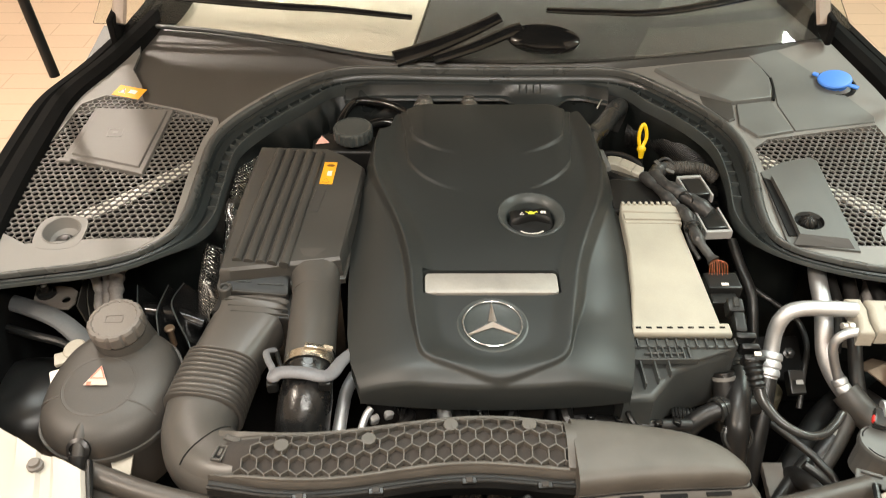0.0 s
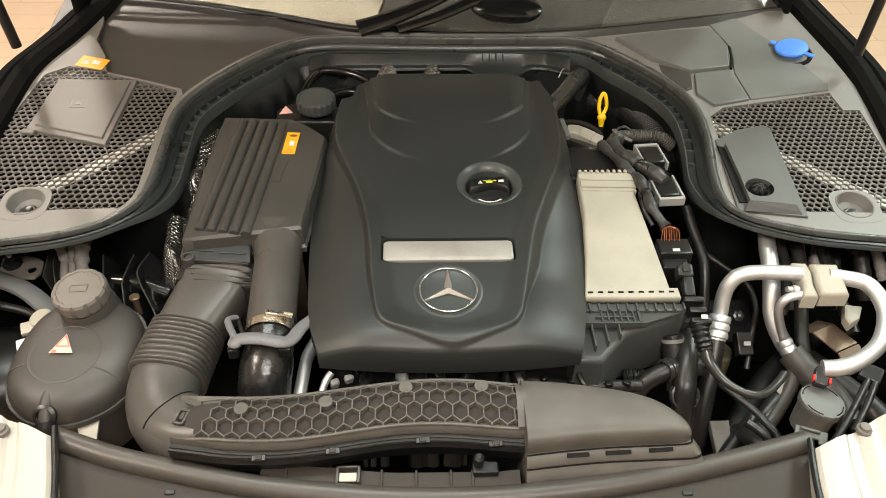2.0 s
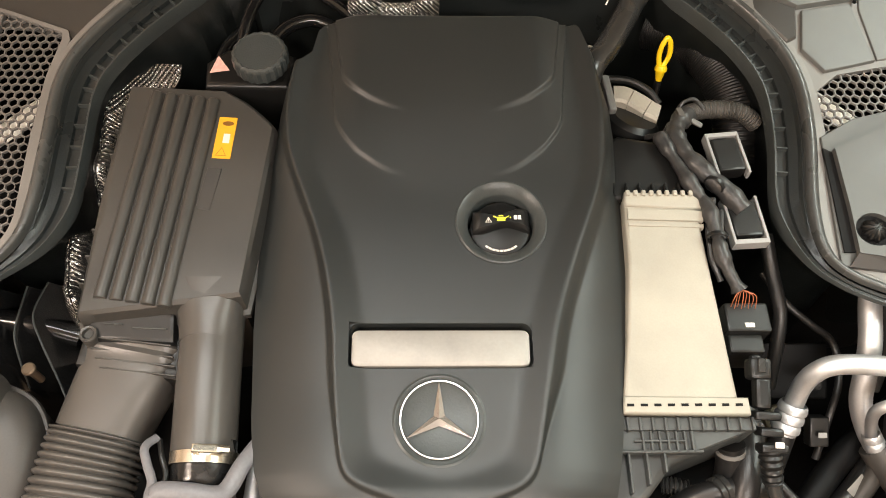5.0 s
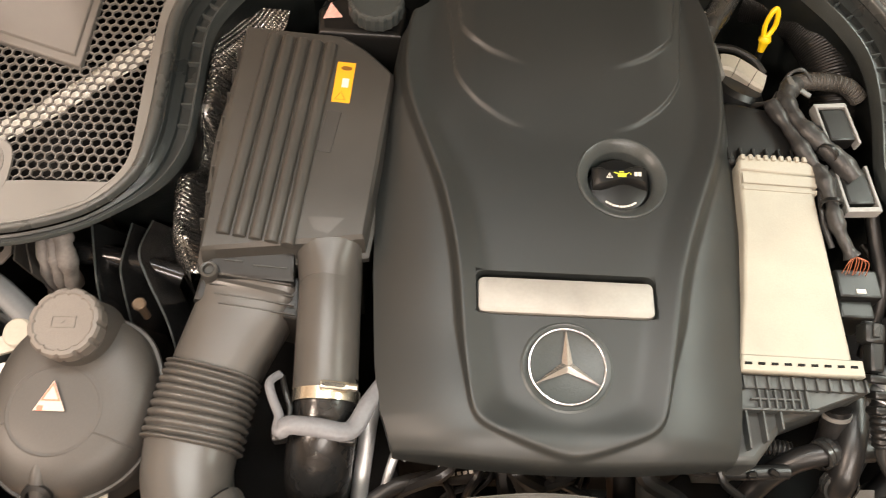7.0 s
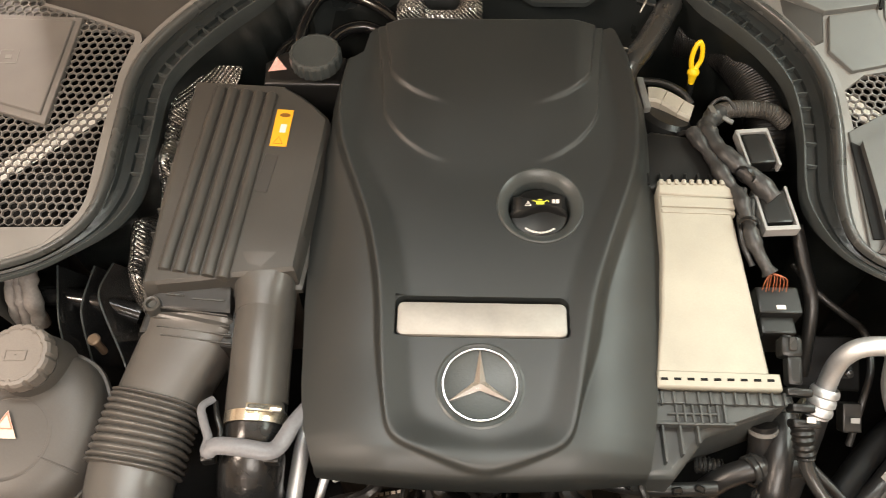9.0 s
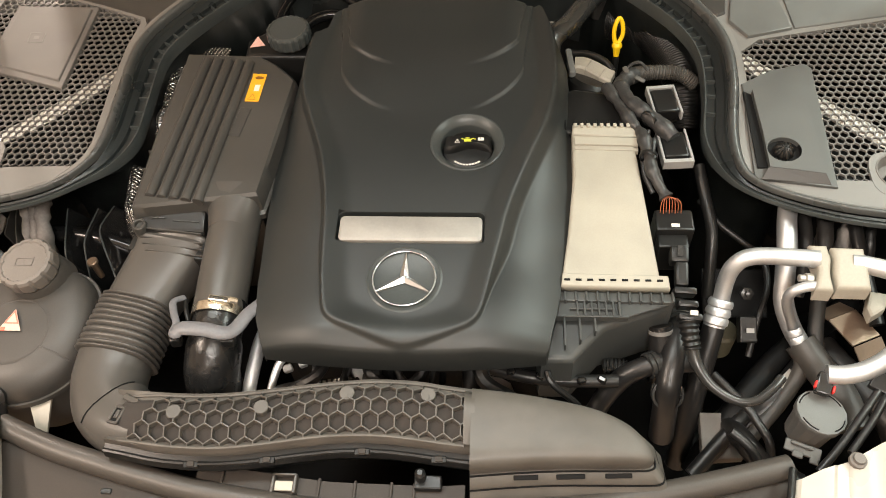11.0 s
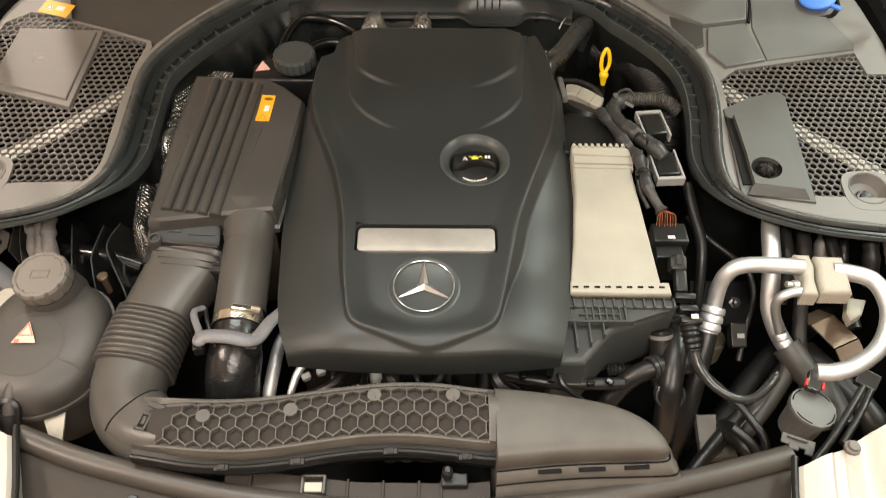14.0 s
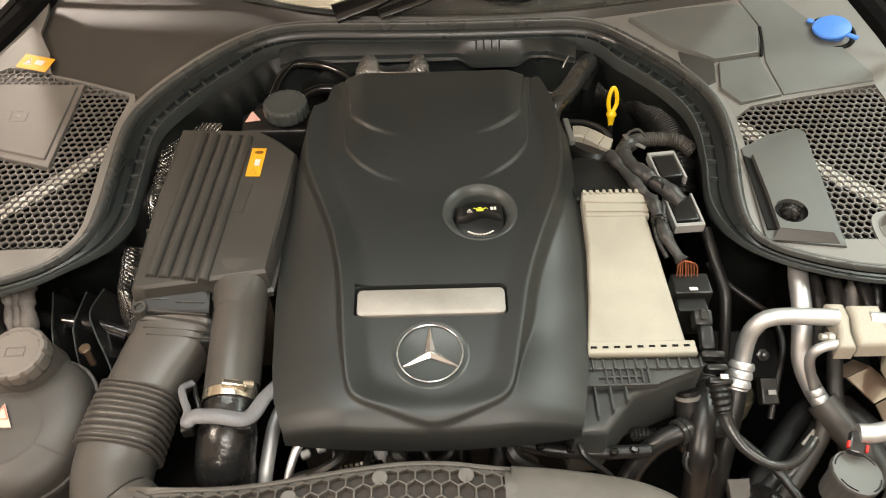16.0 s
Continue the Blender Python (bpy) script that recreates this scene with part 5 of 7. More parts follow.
slab(b, [(0.577, 1.350), (0.631, 1.372), (0.690, 1.275), (0.740, 1.165), (0.735, 1.152), (0.592, 1.127), (0.584, 1.20), (0.597, 1.275)], lambda x, y: tray_z(x, y) + 0.0022, 0.006, 0.001, 1)
part("cover_plate", b, HOUSE, tray_r)
# The slit is a black tube that paints its shade.
b = bmesh.new()
tube(b, [(0.592, 1.272, tray_z(0, 1.272) + 0.006), (0.588, 1.24, tray_z(0, 1.24) + 0.006), (0.579, 1.208, tray_z(0, 1.208) + 0.005)], 0.0025, n=6, steps=3)
part("slit", b, INKSHADE, tray_r, "dark slit")
washer = thing("washer_cap", "blue plastic washer fluid cap", "filler cap", (0.703, 1.262, 0.93))
wm = frame_on(0.703, 1.262, tray_z(0, 1.262) + 0.002, 0.14, 0.10)
b = bmesh.new()
lathe(b, wm, [(0.023, -0.012), (0.0235, 0.004), (0.027, 0.006), (0.0285, 0.009), (0.027, 0.0115), (0.023, 0.0125), (0.001, 0.0130)], 40, wob=lambda a: 0.002 * math.cos(2 * a - 0.6))
part("lid", b, BLUE, washer)
b = bmesh.new()
box(b, wm @ pose(0.024, -0.024, 0.008, 0, 0, -40), 0.018, 0.009, 0.004, 0.0015)
part("tab", b, BLUE, washer)
b = bmesh.new()
box(b, wm @ pose(-0.026, 0.022, 0.008, 0, 0, -40), 0.010, 0.009, 0.004, 0.0015)
part("tab", b, BLUE, washer)
b = bmesh.new()
lathe(b, wm, [(0.040, -0.010), (0.039, -0.002), (0.034, 0.001), (0.030, -0.006)], 36)
part("neck", b, INKSHADE, washer, "black filler neck")
# bright braces under the mesh
for pts in (((-0.575, 0.935, 0.868), (-0.50, 0.985, 0.876), (-0.39, 1.085, 0.890)), ((0.50, 1.10, 0.896), (0.60, 1.01, 0.885), (0.76, 0.88, 0.866))):
    br = thing("strut_brace", "silver painted strut brace below the vent mesh", "brace", pts[0])
    b = bmesh.new()
    tube(b, pts, 0.014, n=12, steps=3, flat=0.35)
    part("brace_bar", b, BRACE, br)

# ---------------------------------------------------------------- front: carrier, seal tube, wings
carrier = thing("front_carrier", "dark grey plastic front carrier panel", "front panel", (0.04, 0.42, 0.70))
BEAM = [(-0.412, 0.536), (-0.34, 0.509), (-0.27, 0.490), (-0.20, 0.473), (-0.137, 0.461), (-0.01, 0.447), (0.11, 0.446), (0.24, 0.458), (0.37, 0.483), (0.490, 0.514)]
b = bmesh.new()
rings = []
for p in curve([(x, y, 0) for x, y in BEAM], 4):
    rings.append([Vector((p.x, p.y + dy, z)) for dy, z in ((0.005, 0.70), (0.003, 0.796), (-0.010, 0.802), (-0.030, 0.800), (-0.075, 0.790), (-0.16, 0.775), (-0.28, 0.73), (-0.30, 0.60))])
loft(b, rings, closed=False)
part("panel", b, PANEL, carrier)
b = bmesh.new()
tube(b, [(x, y, 0.804) for x, y in BEAM], 0.0135, n=16, steps=5)
part("seal_tube", b, TUBEM, carrier, "grey rubber seal tube")
bits("clip", [(pose(x, table(BEAM, x) - 0.026, 0.800), 0.012, 0.006, 0.006, 0.001) for x in (-0.26, -0.20, 0.28, 0.33)], RUBBER, carrier)
b = bmesh.new()
rings = []
for k in range(20):
    x = -0.16 + 0.30 * k / 19
    y = table(BEAM, x)
    rings.append([Vector((x, y + dy, z)) for dy, z in ((0.004, 0.79), (0.012, 0.806), (0.032, 0.806), (0.036, 0.78), (0.036, 0.70))])
loft(b, rings, closed=False)
for x in (-0.13, -0.02, 0.02, 0.06, 0.085):
    box(b, pose(x, table(BEAM, x) + 0.022, 0.805), 0.003, 0.024, 0.008, 0.0006, 1)
part("cross_member", b, PANEL, carrier)
b = bmesh.new()
for x, y, w, h in ((-0.0705, 0.4735, 0.004, 0.022), (-0.0460, 0.4735, 0.004, 0.022), (-0.0582, 0.4835, 0.026, 0.003)):
    box(b, pose(x, y, 0.810), w, h, 0.008, 0.001, 1)
part("tag_frame", b, TUBEM, carrier, "grey tag frame")
for x, dy in ((-0.0582, 0.0190), (-0.352, -0.008)):
    b = bmesh.new()
    box(b, pose(x, table(BEAM, x) + dy, 0.810 if dy > 0 else 0.800, 8, 0, -12 if x < -0.2 else 0), 0.021, 0.011, 0.003, 0.001, 1)
    part("white_tag", b, BEIGE, carrier, "small white tag")
b = bmesh.new()
box(b, pose(0.100, 0.480, 0.808, 0, 0, 0), 0.030, 0.016, 0.012, 0.002)
lathe(b, pose(0.092, 0.484, 0.815), [(0.006, 0), (0.006, 0.012), (0.003, 0.015), (0.001, 0.015)], 14)
part("latch", b, BLACK, carrier)
wl = frame_on(0.034, 0.404, 0.7985, 0.19)
label_sheet("warning_plate", wl, 0.088, 0.050, YLABEL, carrier, "yellow warning label with prohibition signs")
q = bmesh.new()
tri_bm(q, wl @ pose(-0.031, 0.012, 0.0006), 0.013, 0.012, frame=0.3)
part("label_triangle", q, INKSHADE, carrier, smooth=False)
for x in (-0.008, 0.022):
    q = bmesh.new()
    lathe(q, wl @ pose(x, 0.008, 0.0004), [(0.0115, 0), (0.0115, 0.0003), (0.001, 0.0003)], 24)
    part("sign_disc", q, PAPER, carrier, smooth=False)
    q = bmesh.new()
    ring = [wl @ pose(x, 0.008, 0.0008) @ Vector((0.0105 * math.cos(a), 0.0105 * math.sin(a), 0)) for a in (2 * math.pi * k / 24 for k in range(25))]
    tube(q, ring, 0.0011, n=6, steps=0, caps=False)
    box(q, wl @ pose(x, 0.008, 0.0010, 0, 0, -45), 0.019, 0.0018, 0.0004, 0)
    part("sign_ring", q, REDP, carrier, smooth=False)
    q = bmesh.new()
    box(q, wl @ pose(x - 0.001, 0.009, 0.0009, 0, 0, 30), 0.011, 0.004, 0.0003, 0)
    part("sign_mark", q, INKSHADE, carrier, smooth=False)

for s, pts, bolt in ((-1, [(-0.408, 0.526), (-0.375, 0.42), (-0.36, 0.25)], (-0.466, 0.530)), (1, [(0.486, 0.492), (0.470, 0.42), (0.450, 0.25)], (0.553, 0.513))):
    wing = thing("front_wing", "white painted front wing with body bolt", "car wing", (bolt[0], bolt[1], 0.80), group="front wings")
    b = bmesh.new()
    rings = []
    for p in curve([(x, y, 0) for x, y in pts], 6):
        up = smooth01(0.25, 0.55, p.y)
        rings.append([Vector((p.x + s * dx, p.y + dyk * up, 0.826 + dz - 0.10 * (0.5 - p.y) ** 2)) for dx, dyk, dz in ((0.004, 0, -0.12), (0.0, 0, -0.006), (0.006, 0, 0.0), (0.030, 0.012, 0.002), (0.042, 0.017, 0.0015), (0.047, 0.019, -0.0025), (0.060, 0.024, -0.0035), (0.066, 0.027, 0.0002), (0.095, 0.045, 0.001), (0.101, 0.049, -0.002), (0.12, 0.060, -0.003), (0.16, 0.090, -0.006), (0.22, 0.14, -0.025), (0.30, 0.15, -0.08), (0.34, 0.17, -0.25))])
    loft(b, rings, closed=False)
    part("wing_skin", b, WHITE, wing)
    b = bmesh.new()
    tube(b, [(x - s * 0.003, y, 0.8225 - 0.10 * (0.5 - y) ** 2) for x, y in [(pts[0][0] + s * 0.004, pts[0][1] + 0.012)] + list(pts)], 0.0040, n=10)
    part("edge_seal", b, BLACK, wing, "dark rubber edge seal")
    b = bmesh.new()
    lathe(b, pose(bolt[0], bolt[1], 0.829), [(0.009, -0.004), (0.009, 0.001), (0.0065, 0.002), (0.006, 0.006), (0.001, 0.006)], 12)
    part("bolt", b, CAPM, wing, "dark bolt head")

# ---------------------------------------------------------------- air conditioning lines


def crimp(bm, p, d, r, n=3, step=0.012):
    """A ringed crimp sleeve from p along d."""
    d = Vector(d).normalized()
    m = Matrix.Translation(p) @ d.to_track_quat("Z", "Y").to_matrix().to_4x4()
    prof = [(r * 0.9, -0.002)]
    for k in range(n):
        z = k * step
        prof += [(r, z), (r * 1.05, z + step * 0.25), (r * 1.05, z + step * 0.6), (r * 0.9, z + step * 0.8)]
    prof.append((r * 0.9, n * step))
    return lathe(bm, m, prof, 20)


ac = thing("air_conditioning_line", "bare aluminium air conditioning pipes with joint block", "pipe", (0.55, 0.74, 0.80))
b = bmesh.new()
tube(b, [(0.4530, 0.726, 0.768), (0.4584, 0.7467, 0.790), (0.4607, 0.7574, 0.812), (0.4661, 0.7631, 0.832), (0.4798, 0.7662, 0.846), (0.5075, 0.7654, 0.851), (0.562, 0.760, 0.853)], 0.0108, n=18)
part("suction_pipe", b, ALU, ac)
b = bmesh.new()
tube(b, [(0.600, 0.757, 0.850), (0.620, 0.7535, 0.850), (0.6475, 0.742, 0.850), (0.6580, 0.7164, 0.845), (0.6560, 0.6872, 0.836), (0.638, 0.6551, 0.822), (0.6065, 0.6343, 0.812), (0.578, 0.6278, 0.806), (0.557, 0.6294, 0.803)], 0.0112, n=18)
part("return_pipe", b, ALU, ac)
b = bmesh.new()
tube(b, [(0.556, 0.880, 0.840), (0.5460, 0.8406, 0.835), (0.5413, 0.8000, 0.822), (0.5400, 0.7730, 0.798), (0.5400, 0.7495, 0.775), (0.5500, 0.7240, 0.755), (0.5654, 0.6990, 0.740)], 0.0125, n=16)
part("liquid_pipe", b, ALU, ac)
b = bmesh.new()
tube(b, [(0.570, 0.7255, 0.844), (0.5484, 0.7265, 0.843), (0.5330, 0.7250, 0.838), (0.5265, 0.7240, 0.826), (0.5292, 0.7215, 0.808), (0.5430, 0.7185, 0.775), (0.5510, 0.7120, 0.757)], 0.0064, n=12)
part("thin_pipe", b, ALU, ac)
b = bmesh.new()
crimp(b, (0.4580, 0.7430, 0.7860), (-0.22, -0.66, -0.66), 0.0155, 3, 0.0115)
part("crimp_sleeve", b, ALU, ac, "ringed crimp sleeve")
b = bmesh.new()
crimp(b, (0.5480, 0.7150, 0.7640), (0.38, -0.62, -0.62), 0.0105, 3, 0.0105)
part("crimp_sleeve", b, ALU, ac, "ringed crimp sleeve")
b = bmesh.new()
slab(b, [(0.5790, 0.7765), (0.6175, 0.7750), (0.6160, 0.745), (0.6125, 0.7160), (0.5730, 0.7165), (0.5745, 0.738), (0.5795, 0.759)], lambda x, y: 0.8570 + 0.05 * (y - 0.74), 0.024, 0.006, 4)
part("joint_block", b, BEIGE, ac, "pale joint block")
b = bmesh.new()
slab(b, [(0.5540, 0.7810), (0.5755, 0.7800), (0.5765, 0.760), (0.5710, 0.738), (0.5700, 0.7150), (0.5490, 0.7160), (0.5530, 0.728), (0.5590, 0.745)], lambda x, y: 0.8545 + 0.05 * (y - 0.74), 0.024, 0.005, 3)
part("joint_half", b, BEIGE, ac, "pale joint block half")
b = bmesh.new()
tube(b, [(0.4500, 0.719, 0.762), (0.442, 0.693, 0.738), (0.428, 0.650, 0.69), (0.415, 0.60, 0.60)], 0.014, n=14)
part("suction_hose", b, HOSE, ac, "black rubber hose")
b = bmesh.new()
tube(b, [(0.5590, 0.697, 0.744), (0.560, 0.678, 0.724), (0.535, 0.645, 0.70), (0.49, 0.60, 0.67)], 0.010, n=12)
tube(b, [(0.5600, 0.708, 0.746), (0.578, 0.680, 0.735), (0.600, 0.640, 0.730), (0.61, 0.60, 0.72)], 0.020, n=14)
part("liquid_hose", b, TANKM, ac, "black rubber hose")
b = bmesh.new()
lathe(b, pose(0.548, 0.738, 0.842, 0, -80), [(0.007, -0.004), (0.007, 0.004), (0.0045, 0.005), (0.0045, 0.012), (0.001, 0.013)], 8)
part("block_bolt", b, DULL, ac, "dull bolt")
bracket = thing("bent_bracket", "bare metal bent bracket beside the pipes", "bracket", (0.60, 0.68, 0.77))
b = bmesh.new()
for (xa, ya, za), (xb, yb, zb) in (((0.606, 0.762, 0.744), (0.615, 0.740, 0.760)), ((0.615, 0.740, 0.760), (0.636, 0.700, 0.760)), ((0.636, 0.700, 0.760), (0.648, 0.672, 0.742))):
    w = Vector((0.0185, 0.0085, 0))
    pa, pb = Vector((xa, ya, za)), Vector((xb, yb, zb))
    up = Vector((0, 0, 0.0025))
    loft(b, [[q - w, q + w, q + w + up, q - w + up] for q in (pa, pa + (pb - pa) * 0.95)])
part("strip", b, material("tan_metal", (0.26, 0.19, 0.14), 0.48, 0.6, grain=0.1, stain=0.25), bracket)

SATINB = material("satin_black", (0.026, 0.026, 0.025), 0.28, grain=0.2, scale=400, stain=0.2)
DISCM = material("grey_cap_plastic", (0.085, 0.083, 0.078), 0.42, grain=0.15, scale=700, stain=0.2, stain_scale=20, bump=0.1)
horn = thing("round_reservoir_cap", "dark grey round cap on a metal bracket", "cap", (0.525, 0.575, 0.77))
dm = pose(0.5475, 0.5895, 0.786, -2, 6, 0)
b = bmesh.new()
lathe(b, dm, [(0.024, -0.05), (0.0262, -0.012), (0.0292, -0.010), (0.0296, -0.003), (0.0286, 0.0), (0.001, 0.0002)], 16)
part("disc", b, DISCM, horn, sharp=0.3)
b = bmesh.new()
for a0 in (20, 110, 200, 290):
    pts = [dm @ Vector((0.0256 * math.cos(radians(a0 + k * 6)), 0.0256 * math.sin(radians(a0 + k * 6)), 0.0003)) for k in range(9)]
    tube(b, pts, 0.0008, n=5, steps=0)
part("disc_groove", b, INKSHADE, horn, "dark groove segments")
b = bmesh.new()
box(b, pose(0.522, 0.5500, 0.770, 10, 0, -22), 0.040, 0.014, 0.003, 0.001, 1)
box(b, pose(0.5150, 0.5440, 0.770, 10, 0, -22), 0.012, 0.008, 0.003, 0.001, 1)
box(b, pose(0.5320, 0.5375, 0.769, 10, 0, -22), 0.010, 0.010, 0.003, 0.001, 1)
box(b, pose(0.521, 0.5530, 0.773, 10, 0, -22), 0.024, 0.004, 0.006, 0.001, 1)
part("bracket", b, DISCM, horn, "grey metal bracket")
b = bmesh.new()
box(b, pose(0.5545, 0.6210, 0.794, 15, 0, -22), 0.017, 0.026, 0.014, 0.002)
plug_ = part("plug", b, SATINB, horn, "black plug")
b = bmesh.new()
box(b, pose(0.5445, 0.6200, 0.795, 15, 0, -22), 0.003, 0.009, 0.008, 0.001, 1)
box(b, pose(0.5630, 0.6130, 0.795, 15, 0, -22), 0.003, 0.009, 0.008, 0.001, 1)
part("plug_lock", b, RED, plug_, "red locking tabs")

# sensor lead that runs down beside the cooler
lead = thing("sensor_lead", "black sensor connector with corrugated lead", "cable", (0.39, 0.72, 0.84))
b = bmesh.new()
box(b, pose(0.3935, 0.758, 0.858, 16, 0, -4), 0.022, 0.022, 0.022, 0.004)
box(b, pose(0.3945, 0.734, 0.852, 16, 0, -4), 0.016, 0.032, 0.017, 0.004)
box(b, pose(0.3930, 0.768, 0.857, 16, 0, -4), 0.010, 0.010, 0.010, 0.002)
part("connector", b, BLACK, lead)
b = bmesh.new()
box(b, pose(0.3935, 0.7575, 0.870, 16, 0, -4), 0.008, 0.015, 0.003, 0.001, 1)
part("connector_latch", b, SATINB, lead, "satin black latch")
for y, z, w in ((0.712, 0.847, 0.027), (0.696, 0.843, 0.024), (0.681, 0.838, 0.028)):
    b = bmesh.new()
    box(b, pose(0.3975 + 0.12 * (0.70 - y), y, z, 20, 0, -4), w, 0.009, 0.022, 0.003)
    part("connector_collar", b, BLACK, lead)
b = bmesh.new()
tube(b, [(0.3985, 0.684, 0.838), (0.4000, 0.668, 0.829), (0.4034, 0.652, 0.816)], lambda t: 0.0125 - 0.003 * t + 0.0010 * math.sin(t * 40), n=16, steps=14)
part("grommet", b, BLACK, lead)
b = bmesh.new()
box(b, pose(0.4030, 0.6805, 0.8505, 20, 0, -4), 0.009, 0.006, 0.002, 0.0005, 1)
part("white_mark", b, PAPER, lead, "white mark")
b = bmesh.new()
tube(b, [(0.4000, 0.668, 0.829), (0.4034, 0.6540, 0.817), (0.4085, 0.6380, 0.806), (0.4243, 0.6140, 0.797), (0.451, 0.5990, 0.790), (0.475, 0.6001, 0.790), (0.4948, 0.6141, 0.794), (0.508, 0.628, 0.795)], lambda t: 0.0082 - 0.0025 * smooth01(0.2, 0.5, t), n=12)
part("cable_run", b, SATINB, lead)

# coolant hoses low at the front
low = thing("coolant_hose", "black rubber coolant hoses with branch joint", "hose", (0.36, 0.64, 0.74))
b = bmesh.new()
tube(b, [(0.288, 0.606, 0.700), (0.3080, 0.6300, 0.730), (0.3310, 0.6450, 0.758), (0.3600, 0.6517, 0.775), (0.385, 0.6535, 0.779), (0.412, 0.6560, 0.780)], 0.0130, n=16)
part("main_hose", b, HOSE, low)
b = bmesh.new()
tube(b, [(0.402, 0.735, 0.782), (0.399, 0.6985, 0.788), (0.389, 0.6628, 0.786), (0.3823, 0.638, 0.775), (0.380, 0.6216, 0.758), (0.381, 0.598, 0.69)], 0.0155, n=16)
part("branch_hose", b, HOSE, low)
for x, y, z, rx, rz, r in ((0.3803, 0.6225, 0.759, 45, 0, 0.0165), (0.400, 0.712, 0.784, 85, 0, 0.0165), (0.362, 0.6520, 0.777, 88, -66, 0.0135)):
    q = bmesh.new()
    lathe(q, pose(x, y, z, rx, 0, rz), [(r, -0.007), (r + 0.003, -0.006), (r + 0.003, -0.001), (r + 0.001, 0.0), (r + 0.003, 0.001), (r + 0.003, 0.006), (r, 0.007)], 24)
    part("band", q, SATINB, low, "black hose band")

b = bmesh.new()
tube(b, [(0.3735, 0.6960, 0.800), (0.3745, 0.6900, 0.793), (0.3765, 0.6720, 0.770), (0.3780, 0.655, 0.735)], 0.0150, n=18)
part("stub_hose", b, HOSE, low)
b = bmesh.new()
tube(b, [(0.3740, 0.6925, 0.7965), (0.3745, 0.6895, 0.7925)], 0.0160, n=18, steps=2)
part("pale_band", b, TRAY, low, "pale grey band")
b = bmesh.new()
tube(b, [(0.309, 0.664, 0.750), (0.320, 0.662, 0.755), (0.336, 0.659, 0.755)], lambda t: 0.0085 + 0.0016 * math.sin(t * 50), n=14, steps=24)
part("corrugated_sleeve", b, SATINB, low, "corrugated black sleeve")
foot = thing("cast_bracket", "pale dusty cast bracket deep in the front corner", "bracket", (0.44, 0.52, 0.64))
b = bmesh.new()
slab(b, [(0.4337, 0.5752), (0.4848, 0.5799), (0.4748, 0.6361), (0.4349, 0.6356)], lambda x, y: 0.66 + 0.25 * (y - 0.53), 0.012, 0.003, 2)
part("plate", b, CAPM, foot)

# ---------------------------------------------------------------- rear of the engine, right hand
dip = thing("dipstick", "yellow loop handle dipstick", "dipstick", (0.350, 1.16, 0.85))
b = bmesh.new()
tube(b, [(0.3465, 1.164, 0.868), (0.3440, 1.168, 0.880), (0.3450, 1.172, 0.894), (0.3500, 1.176, 0.903), (0.3552, 1.174, 0.896), (0.3575, 1.170, 0.880), (0.3540, 1.166, 0.870), (0.3500, 1.163, 0.866), (0.3465, 1.164, 0.868)], 0.0033, n=10)
part("loop", b, YELLOW, dip)
b = bmesh.new()
lathe(b, pose(0.3500, 1.161, 0.858, -18), [(0.004, -0.012), (0.006, 0.0), (0.008, 0.003), (0.008, 0.006), (0.006, 0.010), (0.001, 0.011)], 16)
part("collar", b, YELLOW, dip)
b = bmesh.new()
tube(b, [(0.350, 1.157, 0.845), (0.349, 1.150, 0.82), (0.345, 1.13, 0.74)], 0.005, n=10)
part("tube", b, BLACK, dip, "black dipstick tube")
hose2 = thing("breather_pipe", "glossy black bent breather pipe", "hose", (0.28, 1.15, 0.9))
b = bmesh.new()
tube(b, [(0.243, 1.098, 0.885), (0.244, 1.112, 0.902), (0.252, 1.130, 0.908), (0.275, 1.165, 0.903), (0.300, 1.212, 0.900), (0.318, 1.248, 0.896), (0.329, 1.270, 0.882), (0.330, 1.278, 0.84)], 0.0160, n=16)
part("pipe_run", b, SATINB, hose2)
b = bmesh.new()
tube(b, [(0.278, 1.230, 0.905), (0.284, 1.240, 0.912), (0.292, 1.262, 0.905)], 0.0013, n=8)
part("clip", b, DULL, hose2, "wire clip")
b = bmesh.new()
tube(b, [(0.234, 1.142, 0.914), (0.246, 1.146, 0.919), (0.258, 1.140, 0.916)], 0.0013, n=8)
part("clip", b, DULL, hose2, "wire clip")
act = thing("turbo_actuator", "beige clamped actuator with black body", "actuator", (0.3030, 1.0940, 0.8430))
b = bmesh.new()
lathe(b, pose(0.3050, 1.0840, 0.8450, -20, 15), [(0.034, -0.06), (0.036, -0.01), (0.034, 0.008), (0.028, 0.014), (0.001, 0.015)], 28)
part("body", b, BLACK, act)
b = bmesh.new()
arc = curve([(0.2830, 1.1180, 0.8670), (0.2960, 1.1160, 0.8680), (0.3120, 1.1080, 0.8660), (0.3270, 1.0980, 0.8630), (0.3390, 1.0930, 0.8600)], 6)
for i0, i1 in ((0, 9), (9, 17), (17, 24)):
    b = bmesh.new()
    rings = []
    for p, d, sd, u in frames_along(arc)[i0:i1 + 1]:
        rings.append([p + sd * w + Vector((0, 0, h)) for w, h in ((-0.0140, -0.012), (-0.0135, -0.002), (-0.0105, 0.0016), (0.0105, 0.0022), (0.0135, -0.0010), (0.0140, -0.012))])
    rings[0] = [q + (rings[1][i] - q) * 0.25 for i, q in enumerate(rings[0])]
    loft(b, rings)
    part("clamp_pad", b, BEIGE, act, "beige clamp pad")
b = bmesh.new()
